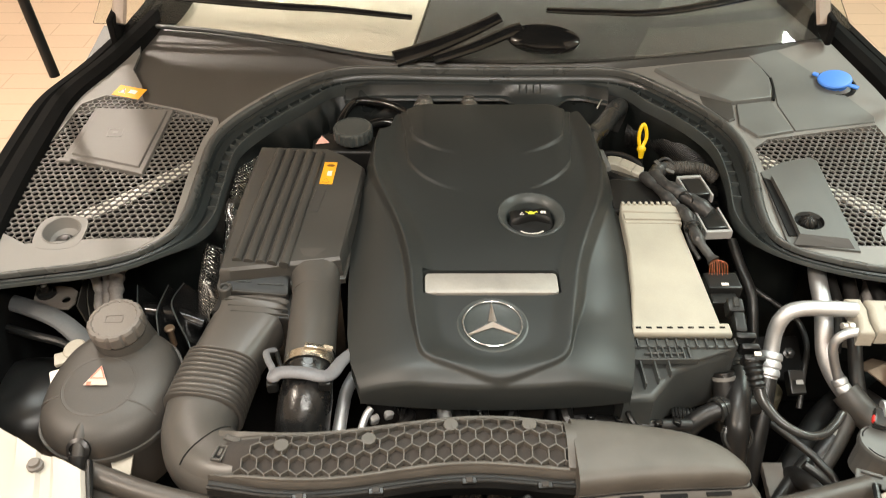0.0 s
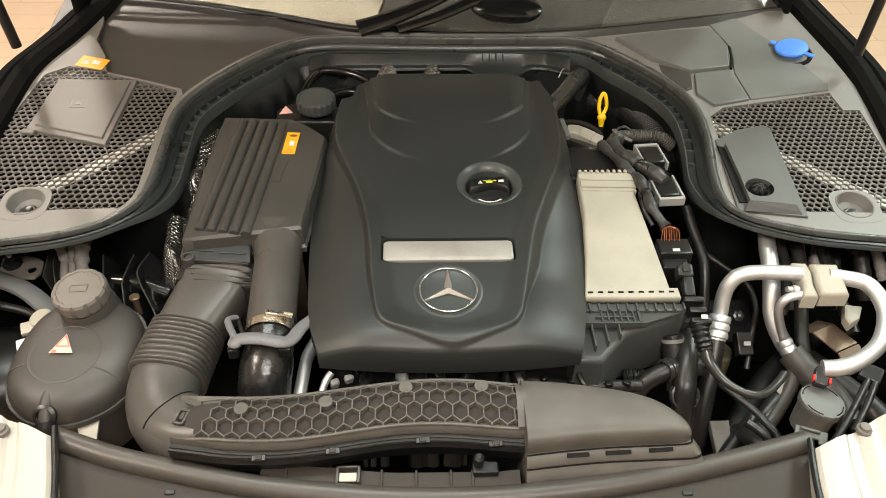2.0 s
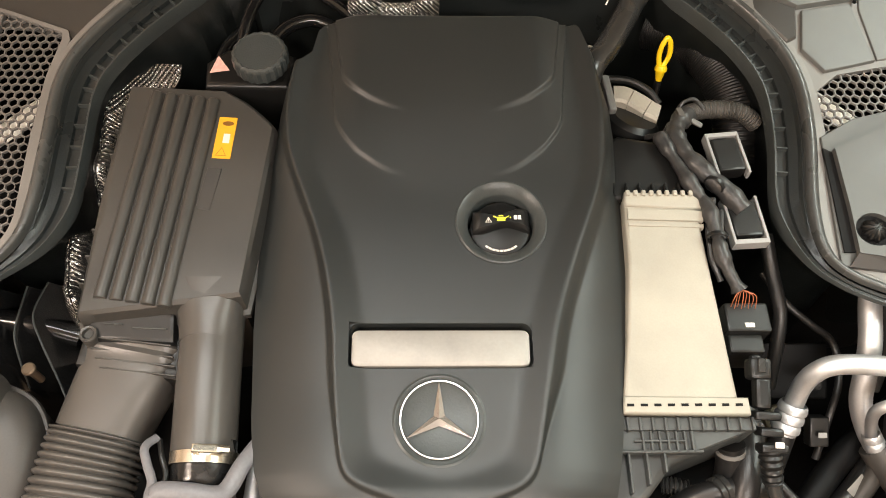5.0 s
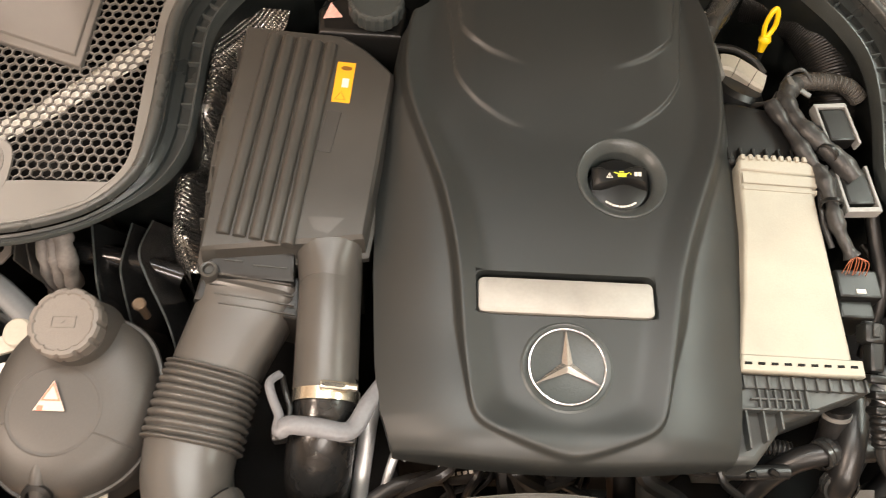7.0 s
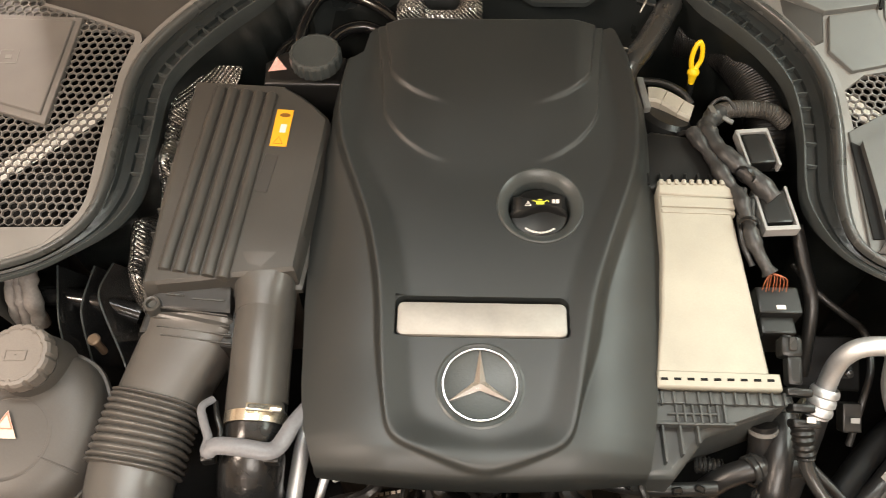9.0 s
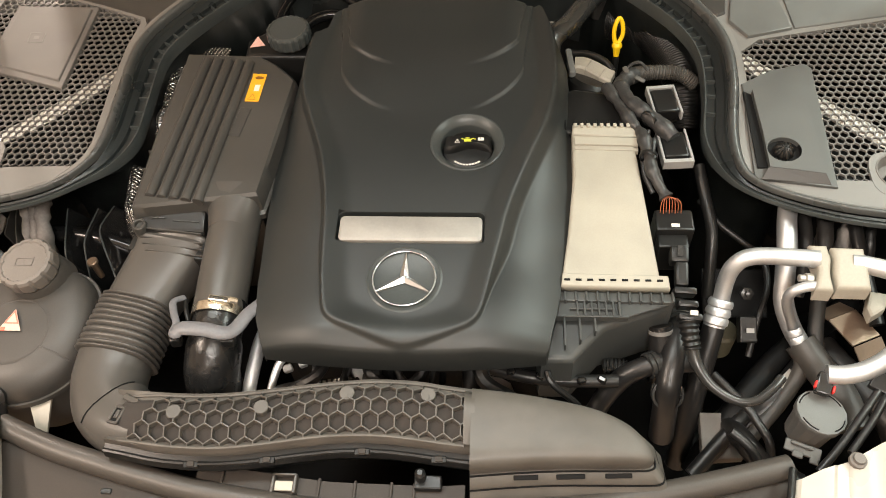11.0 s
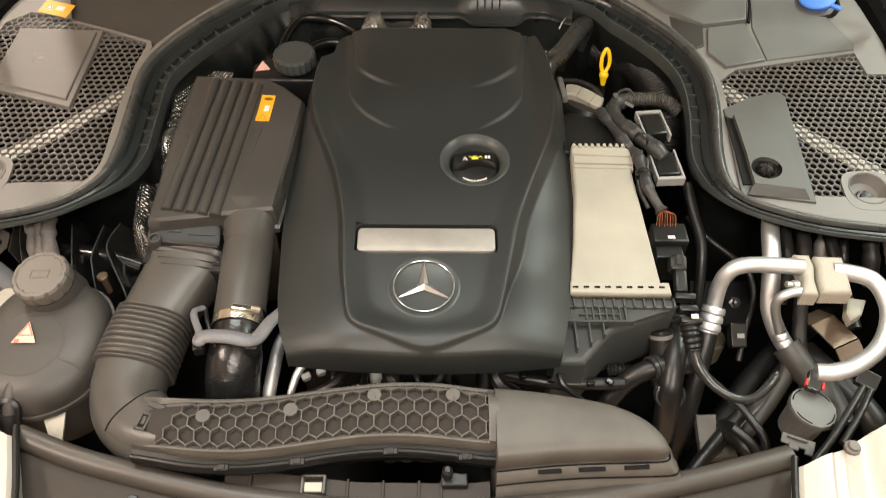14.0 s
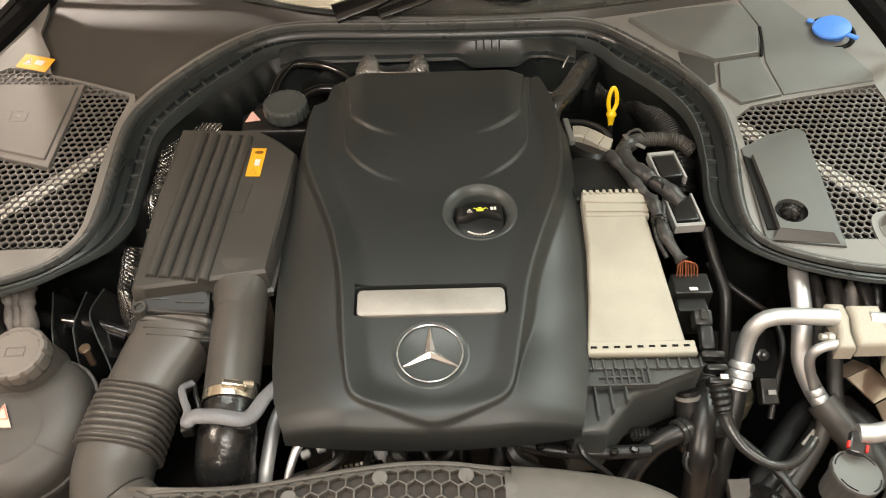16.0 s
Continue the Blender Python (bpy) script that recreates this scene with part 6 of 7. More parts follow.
tube(b, [(0.2790, 1.1420, 0.8650), (0.3030, 1.1380, 0.8670), (0.3280, 1.1260, 0.8630), (0.3410, 1.1090, 0.8570)], 0.005, n=10)
part("clamp_strap", b, BLACK, act)
b = bmesh.new()
box(b, pose(0.2760, 1.1140, 0.8690, 0, 0, 5), 0.010, 0.056, 0.012, 0.003)
part("clamp_arm", b, material("clamp_grey", (0.1608, 0.1608, 0.1532), 0.45, grain=0.1, stain=0.2), act, "grey clamp arm")

loom = thing("wiring_loom", "taped black wiring loom with branch", "cable", (0.36, 0.95, 0.88))
b = bmesh.new()
tube(b, [(0.458, 1.080, 0.855), (0.440, 1.087, 0.866), (0.418, 1.091, 0.8685), (0.388, 1.088, 0.871), (0.366, 1.077, 0.876), (0.355, 1.062, 0.882)], lambda t: 0.0108 + 0.0008 * math.sin(t * 210), n=14, steps=30)
part("corrugated_branch", b, material("braided_sleeve", (0.060, 0.056, 0.050), 0.45, grain=0.6, scale=700, stain=0.4, stain_scale=60, bump=0.6), loom, "grey braided sleeve")
b = bmesh.new()
tube(b, [(0.366, 1.076, 0.876), (0.350, 1.058, 0.884), (0.342, 1.034, 0.888), (0.350, 1.004, 0.892), (0.366, 0.980, 0.893), (0.386, 0.958, 0.891), (0.404, 0.935, 0.886)], lambda t: 0.0112 + 0.0012 * math.sin(t * 23) + 0.0006 * math.sin(t * 57 + 1), n=14, steps=10)
part("main_branch", b, LOOM, loom)
b = bmesh.new()
tube(b, [(0.322, 1.035, 0.890), (0.334, 1.000, 0.892), (0.350, 0.960, 0.892), (0.362, 0.935, 0.892), (0.366, 0.900, 0.890), (0.371, 0.870, 0.884), (0.386, 0.842, 0.872)], lambda t: 0.0078 + 0.0016 * math.sin(t * 26) + 0.0006 * math.sin(t * 71), n=12, steps=10)
part("side_branch", b, LOOM, loom)
for tpos in ((0.372, 0.961, 0.897, 48), (0.3665, 0.897, 0.890, 80)):
    b = bmesh.new()
    lathe(b, pose(tpos[0], tpos[1], tpos[2], 90, 0, tpos[3] - 90), [(0.0105, -0.003), (0.0118, -0.002), (0.0118, 0.002), (0.0105, 0.003)], 18)
    part("cable_tie", b, BLACK, loom)
b = bmesh.new()
for k in range(8):
    a = (k - 3.5) / 3.5
    tube(b, [(0.387, 0.844, 0.872), (0.389 + 0.006 * a, 0.8395 - 0.001 * abs(a), 0.875), (0.391 + 0.012 * a, 0.836 - 0.003 * abs(a) + 0.0012 * (k % 3), 0.872), (0.392 + 0.013 * a, 0.829 - 0.002 * (k % 2), 0.858)], 0.0005, n=6, steps=3)
part("bare_wire", b, COPPER, loom, "orange and red single wires")
for pts, r in (
    ([(0.342, 1.060, 0.880), (0.333, 1.050, 0.874), (0.322, 1.052, 0.866), (0.312, 1.060, 0.850)], 0.0032),
    ([(0.352, 1.048, 0.886), (0.340, 1.036, 0.884), (0.328, 1.030, 0.872), (0.322, 1.034, 0.850)], 0.0026),
    ([(0.378, 0.935, 0.884), (0.374, 0.905, 0.884), (0.378, 0.880, 0.876), (0.386, 0.858, 0.868)], 0.0040),
    ([(0.372, 0.950, 0.886), (0.363, 0.918, 0.882), (0.362, 0.885, 0.874), (0.372, 0.858, 0.862)], 0.0036),
    ([(0.386, 1.080, 0.880), (0.376, 1.092, 0.886), (0.362, 1.090, 0.884), (0.352, 1.080, 0.872)], 0.0024),
):
    b = bmesh.new()
    tube(b, pts, lambda t: r * (1 + 0.15 * math.sin(t * 19)), n=8)
    part("taped_lead", b, LOOM, loom)
for x, y, z, tw in ((0.352, 1.066, 0.893, 20), (0.372, 1.058, 0.884, 60), (0.342, 1.026, 0.898, -10), (0.371, 0.888, 0.884, 10)):
    b = bmesh.new()
    box(b, pose(x, y, z, 12, -10, tw), 0.007, 0.015, 0.0030, 0.0010, 1)
    part("tape_flap", b, DISCG, loom, "loose grey tape end")
for px, py, pz, tw in ((0.4015, 1.013, 0.878, 6), (0.4045, 0.926, 0.878, 4)):
    plug = thing("control_plug", "black plug in a grey holder", "connector", (px, py, pz))
    b = bmesh.new()
    m = pose(px, py, pz, 0, 0, tw)
    for dx in (-0.0185, 0.0185):
        box(b, m @ pose(dx, 0, 0), 0.0035, 0.056, 0.014, 0.001)
    box(b, m @ pose(0, 0.028 if py > 0.95 else -0.030, 0), 0.040, 0.006, 0.014, 0.001)
    part("holder", b, GREY, plug, "light grey holder")
    b = bmesh.new()
    box(b, m @ pose(0, 0.0, -0.003), 0.032, 0.046, 0.020, 0.003)
    part("plug_body", b, BLACK, plug)
ecu = thing("relay_block", "black relay block with small white label", "connector", (0.395, 0.82, 0.82))
b = bmesh.new()
box(b, pose(0.396, 0.818, 0.832, 0, 0, 0), 0.048, 0.034, 0.05, 0.003)
box(b, pose(0.393, 0.792, 0.822, 0, 0, 0), 0.038, 0.022, 0.05, 0.003)
part("block", b, BLACK, ecu)
b = bmesh.new()
box(b, pose(0.396, 0.808, 0.8575), 0.010, 0.005, 0.001, 0)
part("label", b, PAPER, ecu, "small white label", smooth=False)

# ---------------------------------------------------------------- brake fluid reservoir, foil shield
brake = thing("brake_fluid_reservoir", "black brake fluid reservoir with ribbed cap", "reservoir", (-0.15, 1.13, 0.86))
bm_ = frame_on(-0.147, 1.128, 0.905, 0.02)
# A lighter grey stands in for light on the cap's ribs.
b = bmesh.new()
lathe(b, bm_, [(0.031, 0.0), (0.0325, 0.003), (0.0325, 0.018), (0.0312, 0.0208), (0.0285, 0.0222), (0.0265, 0.0212), (0.001, 0.0212)], 80, wob=lambda a: 0.0008 * math.cos(20 * a))
part("cap", b, BEAD, brake, "ribbed black screw cap", sharp=0.4)
b = bmesh.new()
slab(b, [(-0.215, 1.10), (-0.115, 1.10), (-0.110, 1.15), (-0.14, 1.165), (-0.195, 1.162), (-0.218, 1.14)], 0.896, 0.07, 0.008, 3)
part("bottle", b, BLACK, brake)
q = bmesh.new()
tri_bm(q, frame_on(-0.201, 1.135, 0.8972, 0.0, 0, 10), 0.024, 0.026)
part("warning_triangle", q, material("red_white_label", (0.9, 0.5231, 0.4615), 0.5, grain=0.4, scale=260), brake, "red and white warning triangle", smooth=False)

foil = thing("heat_shield", "crinkled silver foil heat shield", "heat shield", (-0.34, 1.0, 0.80))
b = bmesh.new()
rings = []
for k in range(72):
    y = 0.828 + 0.337 * k / 71
    lobe = max(smooth01(0.828, 0.86, y) * smooth01(0.970, 0.925, y), smooth01(0.985, 1.03, y))
    xc = table([(0.828, -0.338), (0.87, -0.354), (0.93, -0.358), (1.0, -0.348), (1.08, -0.347), (1.165, -0.338)], y)
    top = 0.822 + 0.085 * (y - 0.80) - 0.040 * (1 - lobe) + 0.004 * math.sin(y * 70)
    wide = 0.55 + 0.45 * lobe
    flare = 0.045 * smooth01(1.09, 1.15, y)
    ring = []
    for j in range(19):
        v = j / 18 * 2 - 1
        wob = 0.0004 * math.sin(j * 1.3 + y * 60) + 0.0002 * math.sin(y * 150 + j)
        if v < 0:
            ring.append(Vector((xc + wide * 0.022 * v + wob, y, top - 0.09 * abs(v) ** 2.2 + wob)))
        else:
            ring.append(Vector((xc + (0.034 + flare) * v + wob, y, top + 0.010 * smooth01(1.09, 1.15, y) - 0.035 * v ** 1.6 * smooth01(1.16, 1.06, y) + wob)))
    rings.append(ring)
loft(b, rings, closed=False)
part("foil_sheet", b, FOIL, foil, sharp=2.0)
b = bmesh.new()
tube(b, [r[9] + Vector((0, 0, 0.0006)) for r in rings], 0.0016, n=6, steps=0)
part("folded_edge", b, FOIL, foil, "folded foil edge")
foil2 = thing("heat_shield", "silver foil bracket behind the engine cover", "heat shield", (0.06, 1.22, 0.88))
b = bmesh.new()
rings = []
for k in range(45):
    x = -0.050 + 0.116 * k / 44
    up = math.exp(-((x + 0.030) / 0.017) ** 4) + math.exp(-((x - 0.050) / 0.015) ** 4)
    zt = 0.9040 + 0.012 * up + 0.0006 * math.sin(x * 700)
    yb = 1.234 + 0.030 * min(1.0, up)
    rings.append([Vector((x, y, z)) for y, z in ((1.216, 0.870), (1.222, zt - 0.010), (1.227, zt - 0.002), (1.232, zt), (yb, zt - 0.001), (yb + 0.006, zt - 0.006), (yb + 0.008, 0.870))])
loft(b, rings, closed=False)
part("foil_saddle", b, FOIL, foil2, sharp=2.0)
b = bmesh.new()
tube(b, [r[2] for r in rings], 0.0012, n=6, steps=0)
part("folded_edge", b, FOIL, foil2, "folded foil edge")

lines = thing("brake_hoses", "glossy black hoses behind the brake reservoir", "hose", (-0.14, 1.23, 0.88))
for pts, r in (([(-0.180, 1.165, 0.885), (-0.176, 1.195, 0.897), (-0.166, 1.235, 0.902), (-0.150, 1.262, 0.902), (-0.112, 1.262, 0.900), (-0.075, 1.245, 0.896), (-0.040, 1.225, 0.88)], 0.0075), ([(-0.155, 1.175, 0.87), (-0.130, 1.21, 0.88), (-0.095, 1.225, 0.88), (-0.060, 1.215, 0.87)], 0.009), ([(-0.215, 1.155, 0.86), (-0.205, 1.19, 0.865), (-0.19, 1.225, 0.86)], 0.008)):
    b = bmesh.new()
    tube(b, pts, r, n=12)
    part("hose", b, GLOSSB, lines)
conduit = thing("corrugated_conduit", "large black corrugated conduit by the bay wall", "conduit", (0.42, 1.22, 0.85))
b = bmesh.new()
tube(b, [(0.355, 1.262, 0.835), (0.388, 1.240, 0.842), (0.418, 1.208, 0.844), (0.440, 1.165, 0.838), (0.452, 1.115, 0.820), (0.455, 1.06, 0.78)], lambda t: 0.0300 + 0.0006 * math.sin(t * 430), n=20, steps=90)
part("conduit_run", b, BLACK, conduit, sharp=1.5)

# rear bulkhead trim with slots
trim = thing("bulkhead_trim", "black plastic bulkhead trim with slots", "trim", (0.06, 1.25, 0.9))
b = bmesh.new()
rings = []
for k in range(61):
    x = -0.172 + 0.474 * k / 60
    dip = 0.014 * smooth01(0.110, 0.140, x) * smooth01(0.232, 0.205, x)
    back = 0.022 * smooth01(0.25, 0.31, x) + 0.020 * smooth01(-0.12, -0.18, x)
    rings.append([Vector((x, 1.292 - back, 0.926)), Vector((x, 1.284 - back, 0.924)), Vector((x, 1.281 - back - 0.3 * dip, 0.914)), Vector((x, 1.277 - back - 0.8 * dip, 0.906)), Vector((x, 1.268 - back - dip, 0.9045 - 0.35 * dip)), Vector((x, 1.266 - back - dip, 0.901 - 0.5 * dip)), Vector((x, 1.272 - back, 0.898 - 0.6 * dip)), Vector((x, 1.276 - back, 0.80))])
loft(b, rings, closed=False)
part("trim_panel", b, RUBBER, trim, sharp=0.5)
b = bmesh.new()
tube(b, [(-0.02, 1.262, 0.9035), (0.04, 1.262, 0.9035), (0.105, 1.262, 0.9035)], 0.0018, n=8)
part("trim_edge", b, LIP, trim, "pale trim edge")
b = bmesh.new()
for k in range(4):
    box(b, pose(0.143 + 0.0125 * k, 1.279, 0.9165, 70), 0.0022, 0.018, 0.006, 0.0005, 1)
part("slot_rib", b, RUBBER, trim, smooth=False)

# ---------------------------------------------------------------- left corner: lamp housing and fittings
lamp_h = thing("headlamp_housing", "dark headlamp housing with grey frame rail", "headlamp", (-0.58, 0.74, 0.66))
b = bmesh.new()
lathe(b, pose(-0.590, 0.725, 0.66, 0, -12), [(0.085, -0.12), (0.090, 0.02), (0.082, 0.055), (0.060, 0.078), (0.030, 0.085), (0.001, 0.086)], 32)
part("back_cover", b, BLACK, lamp_h)
b = bmesh.new()
tube(b, [(-0.66, 0.850, 0.795), (-0.600, 0.824, 0.80), (-0.544, 0.796, 0.80), (-0.488, 0.752, 0.792)], 0.014, n=12, flat=0.6)
part("frame_rail", b, material("rail_plastic", (0.09162, 0.09623, 0.09931), 0.4, grain=0.15, stain=0.2), lamp_h, "grey frame rail")
b = bmesh.new()
tube(b, [(-0.66, 0.815, 0.78), (-0.590, 0.785, 0.785), (-0.530, 0.765, 0.785), (-0.49, 0.735, 0.78)], 0.006, n=10)
part("lower_rail", b, BLACK, lamp_h)
b = bmesh.new()
lathe(b, pose(-0.506, 0.744, 0.796, 10, -8), [(0.016, -0.02), (0.016, 0.002), (0.014, 0.004), (0.001, 0.004)], 24)
box(b, pose(-0.516, 0.733, 0.790, 10, 0, 20), 0.030, 0.020, 0.008, 0.002)
part("adjuster", b, BEIGE, lamp_h, "cream adjuster wheel")
b = bmesh.new()
box(b, pose(-0.512, 0.692, 0.792, 0, 0, 25), 0.018, 0.036, 0.005, 0.002)
part("white_tab", b, PAPER, lamp_h, "white plastic tab")
plugs = thing("grey_plug_group", "dusty grey hoses and plugs under the bay tray", "connector", (-0.51, 0.87, 0.78))
DUSTY = material("dusty_hose", (0.1839, 0.1685, 0.1578), 0.6, grain=0.3, scale=250, stain=0.4, stain_scale=45, bump=0.5)
for pts, r in (([(-0.523, 0.905, 0.815), (-0.521, 0.881, 0.810), (-0.510, 0.860, 0.802), (-0.507, 0.835, 0.78), (-0.508, 0.82, 0.74)], 0.0075), ([(-0.486, 0.905, 0.818), (-0.487, 0.880, 0.812), (-0.481, 0.846, 0.800), (-0.482, 0.825, 0.75)], 0.0105), ([(-0.535, 0.898, 0.812), (-0.513, 0.889, 0.816), (-0.484, 0.893, 0.815)], 0.0085), ([(-0.505, 0.888, 0.812), (-0.498, 0.862, 0.806), (-0.494, 0.838, 0.79), (-0.495, 0.82, 0.75)], 0.0065)):
    b = bmesh.new()
    tube(b, pts, lambda t: r * (1 + 0.12 * math.sin(t * 31 + r * 900) + 0.06 * math.sin(t * 57)), n=12, steps=10)
    part("hose", b, DUSTY, plugs)
ear = thing("wing_bracket", "dark steel bracket with ring hole and bright stud", "bracket", (-0.56, 0.84, 0.79))
b = bmesh.new()
hole = [(-0.553 + 0.0065 * math.cos(2 * math.pi * k / 16), 0.842 + 0.0065 * math.sin(2 * math.pi * k / 16)) for k in range(16)]
plate(b, [(-0.605, 0.868), (-0.600, 0.838), (-0.572, 0.826), (-0.545, 0.824), (-0.538, 0.836), (-0.541, 0.858), (-0.552, 0.866), (-0.57, 0.870)], [hole], lambda x, y: 0.800 + 0.1 * (y - 0.84), 0.003)
part("plate", b, CAPM, ear, smooth=False)
b = bmesh.new()
lathe(b, pose(-0.585, 0.853, 0.801), [(0.014, 0.0), (0.014, 0.003), (0.010, 0.004), (0.010, 0.008), (0.006, 0.009), (0.006, 0.016), (0.001, 0.017)], 18)
part("nut", b, BLACK, ear, "black flange nut")
b = bmesh.new()
lathe(b, pose(-0.585, 0.853, 0.816), [(0.0042, 0.0), (0.0042, 0.004), (0.001, 0.005)], 12)
part("stud", b, ALU, ear, "bright stud tip")
for pts in ([(-0.546, 0.905, 0.800), (-0.541, 0.868, 0.800), (-0.534, 0.829, 0.798)], [(-0.538, 0.905, 0.800), (-0.530, 0.860, 0.797), (-0.513, 0.816, 0.792)]):
    b = bmesh.new()
    rings = [[p, p + Vector((0.0016, 0, 0)), p + Vector((0.010, 0, -0.05)), p + Vector((0.008, 0, -0.05))] for p in curve(pts, 5)]
    loft(b, rings)
    part("web", b, TANKM, ear, "pale edged sheet metal web", smooth=False)
fan = thing("bay_side_panel", "glossy black curved side panels and pipe", "panel", (-0.43, 0.92, 0.70))
for pts in ([(-0.467, 0.890, 0.785), (-0.456, 0.853, 0.785), (-0.444, 0.811, 0.78), (-0.440, 0.78, 0.74)], [(-0.420, 0.890, 0.785), (-0.423, 0.839, 0.782), (-0.417, 0.812, 0.775), (-0.410, 0.78, 0.74)], [(-0.397, 0.895, 0.785), (-0.405, 0.855, 0.785), (-0.392, 0.824, 0.78), (-0.361, 0.773, 0.77), (-0.350, 0.74, 0.74)]):
    b = bmesh.new()
    rings = []
    for p in curve(pts, 6):
        rings.append([p, p + Vector((0.0018, 0, 0.0006)), p + Vector((0.030, 0.004, -0.035)), p + Vector((0.030, 0, -0.12)), p + Vector((0.004, 0, -0.12))])
    loft(b, rings)
    pn = part("side_panel", b, GLOSSB, fan, "glossy black curved panel", sharp=1.0)
    # A thin pale tube paints the glint along the panel's edge.
    b = bmesh.new()
    tube(b, [Vector(q) + Vector((0.0008, 0, 0.0006)) for q in pts], 0.0012, n=6)
    part("edge_glint", b, BEAD, pn, "pale strip painting the edge glint")
b = bmesh.new()
tube(b, [(-0.53, 0.862, 0.755), (-0.490, 0.858, 0.765), (-0.451, 0.856, 0.766), (-0.404, 0.848, 0.764), (-0.36, 0.84, 0.75)], 0.013, n=16)
part("side_pipe", b, GLOSSB, fan, "glossy black pipe")
b = bmesh.new()
lathe(b, pose(-0.386, 0.782, 0.796), [(0.0045, -0.03), (0.0045, 0.0), (0.0075, 0.001), (0.0075, 0.004), (0.006, 0.0055), (0.001, 0.0055)], 14)
part("stud", b, material("brown_metal", (0.2, 0.1385, 0.09231), 0.45, 0.5, grain=0.2, stain=0.3), fan, "brown capped stud")

# lines in the right front corner
corner = thing("corner_hose_bundle", "black hoses and cables in the front corner", "hose", (0.5, 0.7, 0.68))
GREYH = material("worn_hose", (0.017, 0.0155, 0.0145), 0.45, grain=0.3, stain=0.35, stain_scale=30)
for pts, r, mt in (
    ([(0.450, 0.90, 0.80), (0.470, 0.86, 0.80), (0.500, 0.838, 0.788), (0.528, 0.822, 0.772), (0.528, 0.780, 0.764), (0.512, 0.740, 0.752), (0.500, 0.700, 0.720)], 0.0042, HOSE),
    ([(0.660, 0.800, 0.70), (0.600, 0.750, 0.71), (0.540, 0.705, 0.70), (0.480, 0.640, 0.68), (0.430, 0.580, 0.62)], 0.016, DARK),
    ([(0.606, 0.910, 0.83), (0.600, 0.830, 0.81), (0.592, 0.780, 0.78), (0.580, 0.710, 0.745), (0.590, 0.640, 0.70)], 0.010, GREYH),
    ([(0.640, 0.910, 0.83), (0.640, 0.830, 0.81), (0.645, 0.78, 0.79), (0.650, 0.72, 0.77)], 0.009, HOSE),
    ([(0.578, 0.910, 0.83), (0.575, 0.830, 0.81), (0.572, 0.800, 0.79), (0.565, 0.770, 0.76)], 0.009, GREYH),
    ([(0.470, 0.640, 0.66), (0.480, 0.590, 0.70), (0.500, 0.560, 0.70), (0.540, 0.540, 0.69)], 0.014, HOSE),
    ([(0.445, 0.570, 0.77), (0.468, 0.552, 0.76), (0.480, 0.530, 0.74), (0.484, 0.51, 0.70)], 0.006, HOSE),
    ([(0.420, 0.560, 0.66), (0.460, 0.600, 0.68), (0.500, 0.640, 0.69)], 0.010, HOSE),
    ([(0.450, 0.670, 0.725), (0.484, 0.627, 0.722), (0.494, 0.606, 0.722), (0.505, 0.578, 0.718), (0.510, 0.55, 0.68)], 0.0055, HOSE),
    ([(0.600, 0.720, 0.715), (0.620, 0.670, 0.725), (0.650, 0.60, 0.73), (0.660, 0.55, 0.70)], 0.018, GREYH),
    ([(0.612, 0.612, 0.802), (0.585, 0.580, 0.798), (0.555, 0.545, 0.79), (0.530, 0.52, 0.78)], 0.0045, HOSE),
    ([(0.620, 0.608, 0.802), (0.596, 0.575, 0.798), (0.565, 0.538, 0.79)], 0.0045, HOSE),
    ([(0.445, 0.93, 0.84), (0.452, 0.89, 0.82), (0.458, 0.84, 0.80), (0.455, 0.78, 0.74)], 0.008, HOSE),
):
    b = bmesh.new()
    tube(b, pts, r, n=12)
    part("hose", b, mt, corner)
b = bmesh.new()
box(b, pose(0.617, 0.618, 0.803, 20, 0, -35), 0.026, 0.022, 0.014, 0.002)
part("plug", b, BLACK, corner)
b = bmesh.new()
box(b, pose(0.497, 0.726, 0.744, 30, 0, 0), 0.022, 0.034, 0.018, 0.002)
part("plug", b, BLACK, corner)
b = bmesh.new()
box(b, pose(0.497, 0.717, 0.7562, 30, 0, 0), 0.010, 0.006, 0.001, 0)
part("white_mark", b, GREY, corner, "pale mark")
b = bmesh.new()
lathe(b, pose(0.480, 0.752, 0.70), [(0.020, -0.04), (0.020, 0.0), (0.017, 0.004), (0.001, 0.005)], 20)
part("olive_cap", b, material("olive_plastic", (0.08392, 0.07623, 0.05008), 0.5, grain=0.2, stain=0.3), corner, "dull olive cap")
b = bmesh.new()
box(b, pose(0.505, 0.815, 0.70, 30, 0, 0), 0.09, 0.07, 0.01, 0.003)
part("mount_plate", b, DARK, corner)
b = bmesh.new()
tube(b, [(0.585, 0.712, 0.715), (0.560, 0.682, 0.706), (0.530, 0.652, 0.695), (0.490, 0.620, 0.66)], 0.0150, n=14)
part("tagged_hose", b, HOSE, corner)
b = bmesh.new()
box(b, pose(0.5440, 0.6680, 0.7175, 22, -14, 42), 0.026, 0.016, 0.0012, 0.0004, 1)
part("paper_tag", b, SATIN, corner, "pale paper tag")
b = bmesh.new()
lathe(b, pose(0.507, 0.783, 0.745, 40), [(0.009, -0.01), (0.009, 0.003), (0.0050, 0.004), (0.0050, 0.012), (0.001, 0.013)], 6)
part("mount_bolt", b, SATINB, corner, "dull bolt")
b = bmesh.new()
slab(b, [(0.6391, 0.7522), (0.6638, 0.7477), (0.6499, 0.7239), (0.6291, 0.7107), (0.628, 0.7264)], 0.800, 0.014, 0.004, 2)
part("pale_plate", b, BEIGE, corner, "pale dusty plate")

